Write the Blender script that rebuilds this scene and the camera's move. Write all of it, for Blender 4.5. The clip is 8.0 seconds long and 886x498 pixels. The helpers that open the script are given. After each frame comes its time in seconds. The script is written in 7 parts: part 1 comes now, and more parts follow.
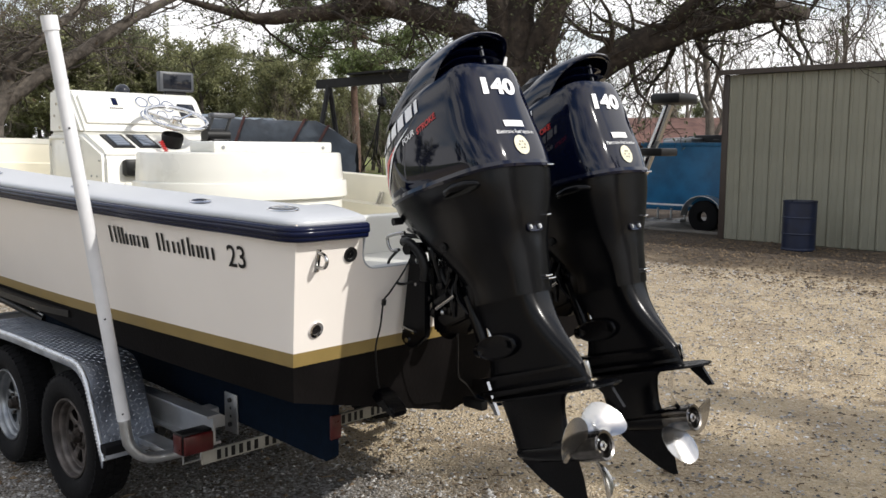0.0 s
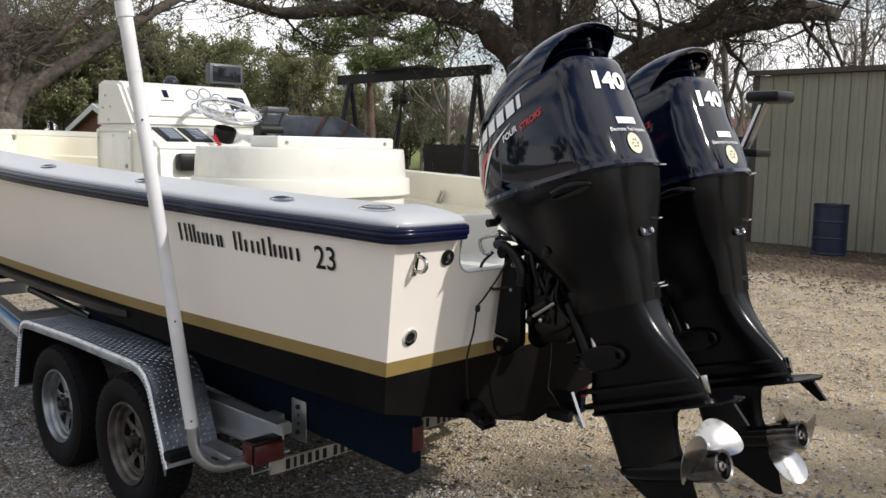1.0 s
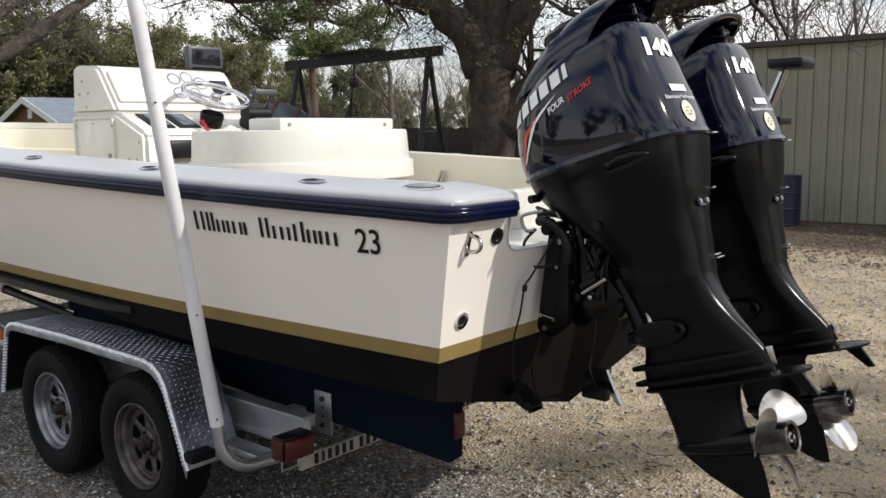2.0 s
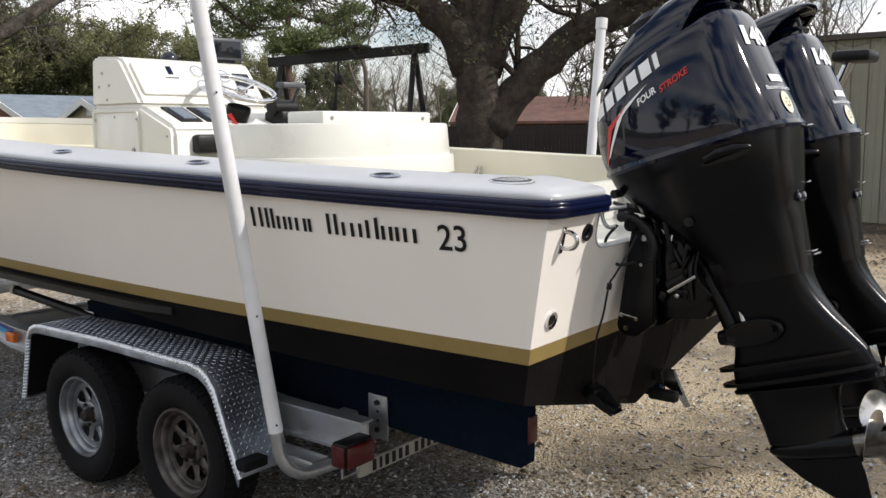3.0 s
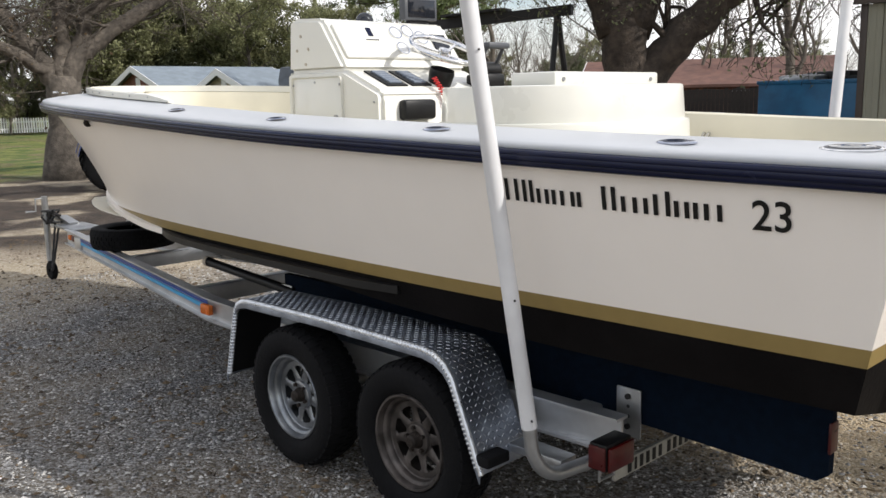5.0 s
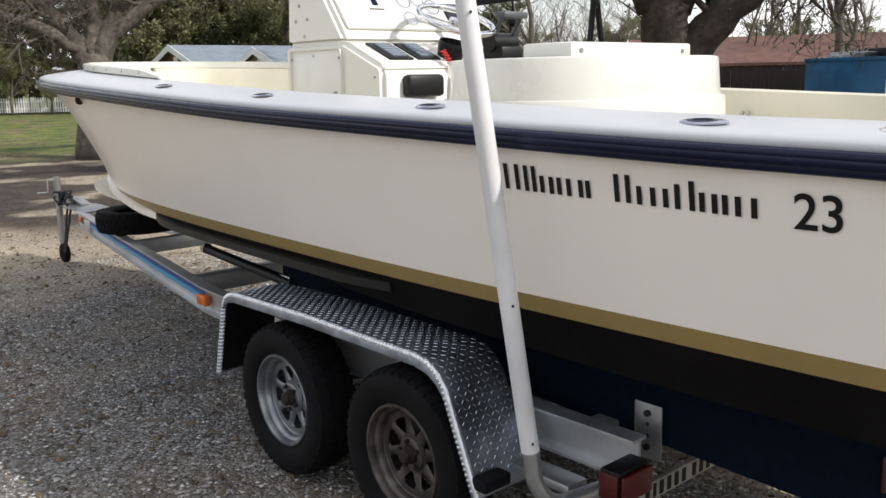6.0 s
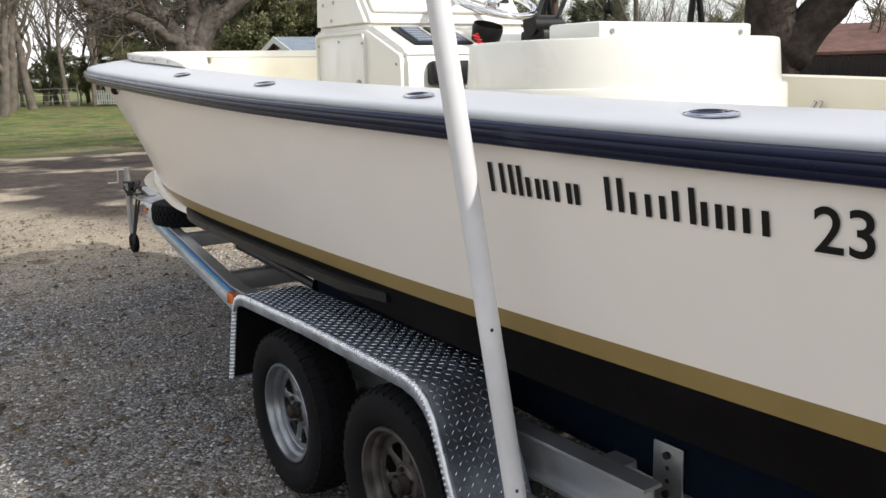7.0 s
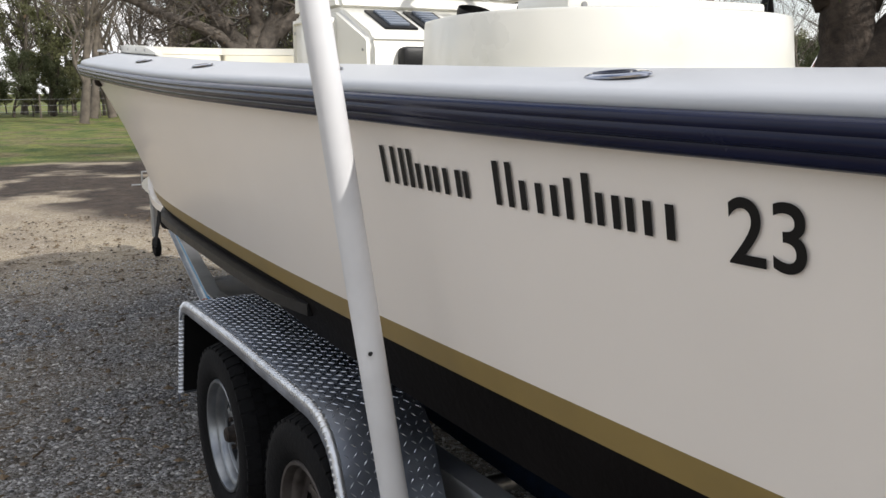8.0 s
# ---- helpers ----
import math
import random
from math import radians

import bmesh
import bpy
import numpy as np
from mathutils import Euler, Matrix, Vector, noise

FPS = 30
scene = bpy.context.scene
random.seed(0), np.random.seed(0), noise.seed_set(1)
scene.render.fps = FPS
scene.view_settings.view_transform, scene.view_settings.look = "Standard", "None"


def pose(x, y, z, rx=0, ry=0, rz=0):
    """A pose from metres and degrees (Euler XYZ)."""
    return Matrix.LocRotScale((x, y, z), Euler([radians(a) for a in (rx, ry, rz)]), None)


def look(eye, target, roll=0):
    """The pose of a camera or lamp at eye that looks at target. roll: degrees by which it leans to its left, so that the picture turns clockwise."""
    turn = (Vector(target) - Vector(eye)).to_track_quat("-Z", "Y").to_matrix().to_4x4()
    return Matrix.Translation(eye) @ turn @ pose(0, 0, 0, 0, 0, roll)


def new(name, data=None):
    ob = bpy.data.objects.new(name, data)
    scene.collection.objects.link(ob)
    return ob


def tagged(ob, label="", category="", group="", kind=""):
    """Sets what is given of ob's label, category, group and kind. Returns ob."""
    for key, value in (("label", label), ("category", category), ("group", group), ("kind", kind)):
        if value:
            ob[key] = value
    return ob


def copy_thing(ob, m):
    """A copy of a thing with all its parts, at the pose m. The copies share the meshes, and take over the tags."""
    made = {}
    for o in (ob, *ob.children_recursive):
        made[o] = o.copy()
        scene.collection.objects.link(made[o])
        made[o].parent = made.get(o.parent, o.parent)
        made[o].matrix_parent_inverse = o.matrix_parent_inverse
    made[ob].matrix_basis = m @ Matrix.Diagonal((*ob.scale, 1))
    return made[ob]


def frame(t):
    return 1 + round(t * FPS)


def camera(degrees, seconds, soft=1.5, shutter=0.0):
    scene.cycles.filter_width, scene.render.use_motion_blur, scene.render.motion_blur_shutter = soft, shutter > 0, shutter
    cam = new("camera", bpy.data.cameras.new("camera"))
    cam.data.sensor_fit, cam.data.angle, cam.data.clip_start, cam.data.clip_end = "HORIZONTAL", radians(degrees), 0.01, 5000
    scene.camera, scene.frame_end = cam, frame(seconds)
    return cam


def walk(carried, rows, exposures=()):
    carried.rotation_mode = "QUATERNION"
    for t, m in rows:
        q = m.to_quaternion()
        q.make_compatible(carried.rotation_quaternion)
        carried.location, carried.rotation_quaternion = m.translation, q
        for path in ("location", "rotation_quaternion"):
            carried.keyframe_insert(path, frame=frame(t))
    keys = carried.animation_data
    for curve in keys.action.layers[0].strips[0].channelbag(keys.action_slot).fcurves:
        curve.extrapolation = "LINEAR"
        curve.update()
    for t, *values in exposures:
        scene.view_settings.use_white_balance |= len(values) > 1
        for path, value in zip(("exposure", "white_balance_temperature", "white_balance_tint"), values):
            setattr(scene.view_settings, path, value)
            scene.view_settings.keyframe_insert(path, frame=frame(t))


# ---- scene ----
cam = camera(53.6, 8.0)
METRES, EYE, TILT, LEAN, TURN = 3.64, 1.9, 0.0, 0.0, 44.0
ROWS = [
    (0.0, 0.0, 0.0, 0.0, 0.04, -6.64, -0.31),
    (0.5, -0.0563, 0.0356, -0.0012, 0.48, -5.71, -0.16),
    (1.0, -0.0991, 0.0564, -0.0025, 0.5, -6.76, -1.03),
    (1.5, -0.1494, 0.0746, -0.007, -1.51, -7.52, -0.15),
    (3.0, -0.3145, 0.1429, -0.0186, -5.64, -7.83, 0.48),
    (3.5, -0.3645, 0.1689, -0.018, -5.85, -8.08, 0.37),
    (4.0, -0.419, 0.2009, -0.0172, -5.89, -8.96, 1.02),
    (4.5, -0.4561, 0.223, -0.0185, -1.85, -9.09, 1.24),
    (6.0, -0.4249, 0.3747, -0.0291, 4.38, -11.09, 1.16),
    (6.5, -0.3925, 0.4425, -0.0305, 5.68, -10.71, 1.62),
    (7.0, -0.3376, 0.4924, -0.0362, 11.25, -11.52, 1.41),
    (7.5, -0.2761, 0.549, -0.046, 16.42, -12.25, 1.06),
    (8.0, -0.2504, 0.637, -0.0701, 16.19, -10.35, 0.47),
]
walk(cam, [(t, pose(2.763, -3.001, EYE, TILT, LEAN, TURN) @ pose(METRES * x, METRES * y, METRES * z, 90 + pitch, roll, yaw)) for t, x, y, z, yaw, pitch, roll in ROWS],
     [(0.0, 0.21), (0.5, 0.08), (1.0, 0.05), (1.5, 0.05), (3.0, 0.13), (4.0, 0.21), (4.5, 0.23), (6.0, 0.25), (6.5, 0.29), (7.0, 0.31), (7.5, 0.23), (8.0, 0.15)])

# ---- world and sun ----
SUN = Vector((1.2, 0.52, 1.0)).normalized()
world = bpy.data.worlds.new("world")
scene.world = world
world.use_nodes = True
wt = world.node_tree
bg = wt.nodes["Background"]
sky = wt.nodes.new("ShaderNodeTexSky")
sky.sky_type, sky.sun_disc = "NISHITA", False
sky.sun_elevation = math.asin(SUN.z)
sky.sun_rotation = math.atan2(SUN.x, SUN.y)
sky.air_density, sky.dust_density = 1.0, 1.5
co = wt.nodes.new("ShaderNodeTexCoord")
mp = wt.nodes.new("ShaderNodeMapping")
mp.inputs["Scale"].default_value = (1.6, 1.6, 5.0)
mp.inputs["Location"].default_value = (0.9, 2.1, 0.2)
cl = wt.nodes.new("ShaderNodeTexNoise")
cl.inputs["Scale"].default_value, cl.inputs["Detail"].default_value = 1.3, 3.5
rp = wt.nodes.new("ShaderNodeValToRGB")
rp.color_ramp.elements[0].position, rp.color_ramp.elements[1].position = 0.37, 0.56
mx = wt.nodes.new("ShaderNodeMix")
mx.data_type = "RGBA"
mx.inputs["B"].default_value = (9.6, 9.5, 9.6, 1)
wt.links.new(co.outputs["Generated"], mp.inputs["Vector"])
wt.links.new(mp.outputs["Vector"], cl.inputs["Vector"])
wt.links.new(cl.outputs["Fac"], rp.inputs["Fac"])
wt.links.new(rp.outputs["Color"], mx.inputs["Factor"])
wt.links.new(sky.outputs["Color"], mx.inputs["A"])
wt.links.new(mx.outputs["Result"], bg.inputs["Color"])
bg.inputs["Strength"].default_value = 0.125
sun = new("sun", bpy.data.lights.new("sun", "SUN"))
sun.data.energy, sun.data.angle, sun.data.color = 3.35, radians(0.9), (1.0, 0.96, 0.905)
sun.matrix_world = look(SUN * 60, (0, 0, 0))


# ---- materials ----
def M(name, col, rough=0.5, metal=0.0, var=0.15, scale=6.0, bump=0.0, bscale=80.0, coat=0.0, col2=None, patch=0.0, pscale=1.5, spec=0.5, rvar=0.08):
    """A surface with fine grain and broad stains of its own."""
    m = bpy.data.materials.new(name)
    m.use_nodes = True
    nt = m.node_tree
    b = nt.nodes["Principled BSDF"]
    tc = nt.nodes.new("ShaderNodeTexCoord")
    n1 = nt.nodes.new("ShaderNodeTexNoise")
    n1.inputs["Scale"].default_value, n1.inputs["Detail"].default_value = scale, 6
    nt.links.new(tc.outputs["Object"], n1.inputs["Vector"])
    c2 = col2 or tuple(c * (1 - var) for c in col)
    ra = nt.nodes.new("ShaderNodeValToRGB")
    ra.color_ramp.elements[0].color, ra.color_ramp.elements[1].color = (*c2, 1), (*col, 1)
    ra.color_ramp.elements[0].position, ra.color_ramp.elements[1].position = 0.35, 0.65
    nt.links.new(n1.outputs["Fac"], ra.inputs["Fac"])
    out = ra.outputs["Color"]
    if patch:
        n2 = nt.nodes.new("ShaderNodeTexNoise")
        n2.inputs["Scale"].default_value, n2.inputs["Detail"].default_value = pscale, 4
        nt.links.new(tc.outputs["Object"], n2.inputs["Vector"])
        r2 = nt.nodes.new("ShaderNodeValToRGB")
        r2.color_ramp.elements[0].color = (1 - patch,) * 3 + (1,)
        r2.color_ramp.elements[0].position, r2.color_ramp.elements[1].position = 0.4, 0.6
        nt.links.new(n2.outputs["Fac"], r2.inputs["Fac"])
        mm = nt.nodes.new("ShaderNodeMix")
        mm.data_type, mm.blend_type = "RGBA", "MULTIPLY"
        mm.inputs["Factor"].default_value = 1
        nt.links.new(out, mm.inputs["A"])
        nt.links.new(r2.outputs["Color"], mm.inputs["B"])
        out = mm.outputs["Result"]
    nt.links.new(out, b.inputs["Base Color"])
    rr = nt.nodes.new("ShaderNodeMapRange")
    rr.inputs["To Min"].default_value, rr.inputs["To Max"].default_value = max(rough - rvar, 0.02), min(rough + rvar, 1)
    nt.links.new(n1.outputs["Fac"], rr.inputs["Value"])
    nt.links.new(rr.outputs["Result"], b.inputs["Roughness"])
    b.inputs["Metallic"].default_value = metal
    b.inputs["Specular IOR Level"].default_value = spec
    if coat:
        b.inputs["Coat Weight"].default_value, b.inputs["Coat Roughness"].default_value = coat, 0.04
    if bump:
        n3 = nt.nodes.new("ShaderNodeTexNoise")
        n3.inputs["Scale"].default_value, n3.inputs["Detail"].default_value = bscale, 5
        nt.links.new(tc.outputs["Object"], n3.inputs["Vector"])
        bu = nt.nodes.new("ShaderNodeBump")
        bu.inputs["Strength"].default_value, bu.inputs["Distance"].default_value = bump, 0.02
        nt.links.new(n3.outputs["Fac"], bu.inputs["Height"])
        nt.links.new(bu.outputs["Normal"], b.inputs["Normal"])
    return m


def leaf_material(name, col):
    """Thin leaves: each a little different, and some light shines through."""
    m = bpy.data.materials.new(name)
    m.use_nodes = True
    nt = m.node_tree
    b, out = nt.nodes["Principled BSDF"], nt.nodes["Material Output"]
    g = nt.nodes.new("ShaderNodeNewGeometry")
    r = nt.nodes.new("ShaderNodeValToRGB")
    r.color_ramp.elements[0].color = (*(c * 0.55 for c in col), 1)
    r.color_ramp.elements[1].color = (*(min(c * 1.5, 1) for c in col), 1)
    nt.links.new(g.outputs["Random Per Island"], r.inputs["Fac"])
    nt.links.new(r.outputs["Color"], b.inputs["Base Color"])
    b.inputs["Roughness"].default_value = 0.6
    tr = nt.nodes.new("ShaderNodeBsdfTranslucent")
    nt.links.new(r.outputs["Color"], tr.inputs["Color"])
    mix = nt.nodes.new("ShaderNodeMixShader")
    mix.inputs[0].default_value = 0.45
    nt.links.new(b.outputs[0], mix.inputs[1])
    nt.links.new(tr.outputs[0], mix.inputs[2])
    nt.links.new(mix.outputs[0], out.inputs["Surface"])
    return m


GEL = M("gelcoat_cream", (0.865, 0.808, 0.745), 0.32, var=0.03, scale=2.5, coat=0.45, rvar=0.02)
GEL.node_tree.nodes["Principled BSDF"].inputs["Coat Roughness"].default_value = 0.13
DECK = M("deck_white", (0.465, 0.480, 0.505), 0.34, var=0.05, scale=3)
LINER = M("liner_cream", (0.78, 0.735, 0.60), 0.4, var=0.08, scale=2, patch=0.08)
CONS = M("console_white", (0.71, 0.70, 0.645), 0.3, var=0.04, scale=3, coat=0.4)
GOLD = M("boot_gold", (0.27, 0.190, 0.062), 0.42, var=0.12, scale=9)
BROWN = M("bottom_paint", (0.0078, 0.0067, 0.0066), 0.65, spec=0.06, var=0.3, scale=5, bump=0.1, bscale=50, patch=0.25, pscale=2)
NAVY = M("rub_navy", (0.0035, 0.0065, 0.030), 0.24, spec=0.24, var=0.2, scale=8, bump=0.03, bscale=25)
CARPET = M("bunk_carpet", (0.004, 0.010, 0.022), 0.95, spec=0.1, var=0.3, scale=30, bump=0.5, bscale=250)
BLACKG = M("gloss_black", (0.0018, 0.0032, 0.0130), 0.05, var=0.1, scale=2, spec=0.46, rvar=0.012)
BLACKS = M("satin_black", (0.0024, 0.0026, 0.0036), 0.24, spec=0.21, var=0.2, scale=12, bump=0.02, bscale=120)
BLACKP = M("black_plastic", (0.007, 0.007, 0.0075), 0.45, spec=0.3, var=0.25, scale=12, bump=0.05, bscale=90)
HUB_STEEL = M("worn_hub_steel", (0.20, 0.19, 0.18), 0.24, metal=1, var=0.4, scale=30)
STEEL = M("polished_steel", (0.52, 0.515, 0.505), 0.16, metal=1, var=0.12, scale=14)
DCHROME = M("dark_chrome", (0.46, 0.49, 0.58), 0.10, metal=1, var=0.15)
CHROME = M("chrome", (0.75, 0.75, 0.76), 0.08, metal=1, var=0.05)
GALV = M("galvanised", (0.50, 0.51, 0.52), 0.42, metal=0.9, var=0.25, scale=9, bump=0.05, patch=0.2, pscale=3)
ALU = M("aluminium", (0.66, 0.67, 0.68), 0.38, metal=0.75, var=0.15, scale=7, patch=0.15, pscale=2)
TREADP = M("tread_plate", (0.35, 0.39, 0.47), 0.34, metal=0.85, var=0.3, scale=10, patch=0.3, pscale=5)
TREADL = M("rolled_lip", (0.80, 0.82, 0.85), 0.30, metal=0.75, var=0.2, scale=25, bump=0.15, bscale=60)
TREADB = M("tread_lug", (0.62, 0.65, 0.70), 0.28, metal=0.85, var=0.15, scale=12)
RUBBER = M("tyre_rubber", (0.0065, 0.0065, 0.0075), 0.85, spec=0.2, var=0.35, scale=14, bump=0.2, bscale=60, patch=0.3, pscale=4)
RIMG = M("rim_grey", (0.36, 0.38, 0.405), 0.36, metal=0.85, var=0.25, scale=12, patch=0.3, pscale=7)
RUSTY = M("rusty_hub", (0.036, 0.026, 0.020), 0.7, metal=0.3, var=0.5, scale=30, bump=0.3)
RIMR = M("rim_rusty", (0.17, 0.15, 0.14), 0.5, metal=0.75, var=0.5, scale=14, patch=0.45, pscale=6)
PVC = M("white_pvc", (0.74, 0.74, 0.75), 0.38, var=0.06, scale=5, patch=0.14, pscale=4)
REDL = M("red_lens", (0.075, 0.004, 0.004), 0.3, var=0.3, scale=20)
AMBER = M("amber_lens", (0.70, 0.16, 0.02), 0.25, var=0.2, scale=20)
WHITE = M("decal_white", (0.8, 0.8, 0.8), 0.4, var=0.04)
REDD = M("decal_red", (0.55, 0.02, 0.015), 0.35, var=0.08)
INK = M("decal_black", (0.006, 0.0055, 0.0055), 0.5, spec=0.25, var=0.1)
BLUED = M("decal_blue", (0.03, 0.08, 0.35), 0.4, var=0.1)
CYAN = M("decal_cyan", (0.05, 0.35, 0.65), 0.4, var=0.1)
SCREEN = M("dark_screen", (0.012, 0.014, 0.02), 0.08, var=0.1)
ROCKER = M("rocker_grey", (0.17, 0.20, 0.25), 0.4, var=0.15)
GREYP = M("grey_plastic", (0.07, 0.075, 0.085), 0.45, var=0.15)
SHEDW = M("shed_metal", (0.265, 0.26, 0.20), 0.5, var=0.08, scale=1.5, patch=0.12, pscale=0.7)
SHEDT = M("shed_trim", (0.055, 0.04, 0.032), 0.5, var=0.2, scale=5)
DRUMB = M("drum_blue", (0.008, 0.016, 0.048), 0.4, var=0.25, scale=6, patch=0.25, pscale=4)
BLUEB = M("trailer_blue", (0.02, 0.17, 0.36), 0.4, var=0.2, scale=3, patch=0.2)
TRACT = M("tractor_blue", (0.02, 0.05, 0.22), 0.35, var=0.2, scale=5)
BARK = M("bark", (0.075, 0.058, 0.045), 0.95, var=0.55, scale=7, bump=1.0, bscale=18, patch=0.3, pscale=2)
BARKL = M("bark_light", (0.17, 0.145, 0.12), 0.95, var=0.5, scale=8, bump=0.8, bscale=22, patch=0.3)
BARKP = M("bark_pine", (0.17, 0.105, 0.078), 0.95, var=0.5, scale=9, bump=0.8, bscale=20, patch=0.3)
RSTRAP = M("red_strap", (0.105, 0.036, 0.03), 0.7, var=0.35, scale=6)
TWIG = M("twig_grey", (0.16, 0.135, 0.11), 0.95, var=0.4, scale=3)
LEAFO = leaf_material("oak_leaf", (0.115, 0.13, 0.065))
LEAFY = leaf_material("olive_leaf", (0.20, 0.205, 0.10))
LEAFP = leaf_material("pine_needle", (0.16, 0.20, 0.085))
LEAFB = leaf_material("brown_leaf", (0.13, 0.09, 0.05))
ROOFG = M("roof_grey_blue", (0.20, 0.24, 0.28), 0.7, var=0.15, scale=4, patch=0.15)
ROOFR = M("roof_red_brown", (0.17, 0.085, 0.065), 0.8, var=0.2, scale=3, patch=0.2)
BRICKM = M("brick_red", (0.20, 0.085, 0.06), 0.85, var=0.35, scale=6)
HOUSEW = M("house_wall", (0.50, 0.44, 0.36), 0.8, var=0.15, scale=3)
FENCEW = M("fence_wood", (0.045, 0.036, 0.03), 0.9, var=0.4, scale=5, patch=0.3)
TARP = M("dark_tarp", (0.085, 0.105, 0.13), 0.4, var=0.4, scale=2.5, bump=0.5, bscale=6, patch=0.3)
IRON = M("black_iron", (0.014, 0.014, 0.015), 0.6, var=0.3, scale=8)
CONC = M("concrete", (0.19, 0.175, 0.155), 0.85, var=0.2, scale=5, bump=0.2)
REDC = M("red_cord", (0.55, 0.02, 0.02), 0.6, var=0.15)


# ---- building helpers ----
def part(name, bm, material, parent=None, label="", smooth=True, sharp=38):
    bm.normal_update()
    bmesh.ops.recalc_face_normals(bm, faces=bm.faces)
    me = bpy.data.meshes.new(name)
    if smooth:
        for f in bm.faces:
            f.smooth = True
        lim = radians(sharp)
        for e in bm.edges:
            if len(e.link_faces) == 2 and e.calc_face_angle(0) > lim:
                e.smooth = False
    bm.to_mesh(me)
    bm.free()
    for m in material if isinstance(material, (list, tuple)) else [material]:
        me.materials.append(m)
    ob = new(name, me)
    if parent:
        ob.parent = parent
        ob.matrix_parent_inverse = parent_matrix(parent).inverted()
    if label:
        ob["label"] = label
    return ob


def parent_matrix(p):
    m = p.matrix_basis.copy()
    while p.parent:
        m = p.parent.matrix_basis @ p.matrix_parent_inverse @ m
        p = p.parent
    return m


def root(name, at, label, category, group="", kind=""):
    ob = new(name)
    ob.empty_display_size = 0.1
    ob.matrix_basis = Matrix.Translation(at)
    return tagged(ob, label, category, group, kind)


def B():
    return bmesh.new()


def box(bm, x0, x1, y0, y1, z0, z1, bevel=0.0, m=None, seg=2):
    r = bmesh.ops.create_cube(bm, size=1)
    mt = Matrix.Translation(((x0 + x1) / 2, (y0 + y1) / 2, (z0 + z1) / 2)) @ Matrix.Diagonal((abs(x1 - x0), abs(y1 - y0), abs(z1 - z0), 1))
    bmesh.ops.transform(bm, matrix=(m @ mt) if m else mt, verts=r["verts"])
    if bevel:
        es = list({e for v in r["verts"] for e in v.link_edges})
        bmesh.ops.bevel(bm, geom=es, offset=bevel, segments=seg, affect="EDGES", profile=0.5)
    return bm


def rings(bm, rs, cap=True, closed=True):
    """A skin over rings of equally many points."""
    vs = [[bm.verts.new(p) for p in r] for r in rs]
    n = len(vs[0])
    for a, b in zip(vs, vs[1:]):
        for i in range(n if closed else n - 1):
            j = (i + 1) % n
            try:
                bm.faces.new((a[i], a[j], b[j], b[i]))
            except ValueError:
                pass
    if cap and closed:
        for r in (vs[0], vs[-1]):
            try:
                bm.faces.new(r)
            except ValueError:
                pass
    return vs


def tube(bm, pts, r, seg=10, cap=True):
    """A round bar along points; r may be one radius or one for each point."""
    pts = [Vector(p) for p in pts]
    rr = r if isinstance(r, (list, tuple)) else [r] * len(pts)
    out, side = [], None
    for i, p in enumerate(pts):
        d = (pts[min(i + 1, len(pts) - 1)] - pts[max(i - 1, 0)]).normalized()
        if side is None:
            side = d.orthogonal().normalized()
        side = (side - d * side.dot(d)).normalized()
        up = d.cross(side)
        out.append([p + (side * math.cos(2 * math.pi * k / seg) + up * math.sin(2 * math.pi * k / seg)) * rr[i] for k in range(seg)])
    rings(bm, out, cap)
    return bm


def lathe(bm, prof, seg=32, m=None):
    """Turns (radius, along) pairs round the local x axis."""
    m = m or Matrix()
    rs = [[m @ Vector((a, r * math.cos(2 * math.pi * k / seg), r * math.sin(2 * math.pi * k / seg))) for k in range(seg)] for r, a in prof]
    rings(bm, rs, cap=False)
    return bm


def prism(bm, pts, y0, y1, m=None):
    """A slab with the outline pts in x and z, from y0 to y1."""
    m = m or Matrix()
    rings(bm, [[m @ Vector((x, y0, z)) for x, z in pts], [m @ Vector((x, y1, z)) for x, z in pts]])
    return bm


def lerp(tab, s):
    """Smooth value from a table of (s, value)."""
    if s <= tab[0][0]:
        return tab[0][1]
    for k in range(len(tab) - 1):
        (a, u), (b, v) = tab[k], tab[k + 1]
        if s <= b:
            p = tab[k - 1] if k else (2 * a - b, 2 * u - v)
            q = tab[k + 2] if k + 2 < len(tab) else (2 * b - a, 2 * v - u)
            t, h = (s - a) / (b - a), b - a
            m0, m1 = (v - p[1]) / (b - p[0]) * h, (q[1] - u) / (q[0] - a) * h
            return (2 * t**3 - 3 * t**2 + 1) * u + (t**3 - 2 * t**2 + t) * m0 + (-2 * t**3 + 3 * t**2) * v + (t**3 - t**2) * m1
    return tab[-1][1]


def text_mesh(body, size, name="text", bold=0.0):
    """Flat letters in x and y as a bmesh, from the built-in font."""
    cu = bpy.data.curves.new(name, "FONT")
    cu.body, cu.size, cu.offset = body, size, bold
    ob = bpy.data.objects.new(name, cu)
    scene.collection.objects.link(ob)
    me = bpy.data.meshes.new_from_object(ob.evaluated_get(bpy.context.evaluated_depsgraph_get()))
    bm = B()
    bm.from_mesh(me)
    bpy.data.objects.remove(ob)
    bpy.data.curves.remove(cu)
    bpy.data.meshes.remove(me)
    return bm


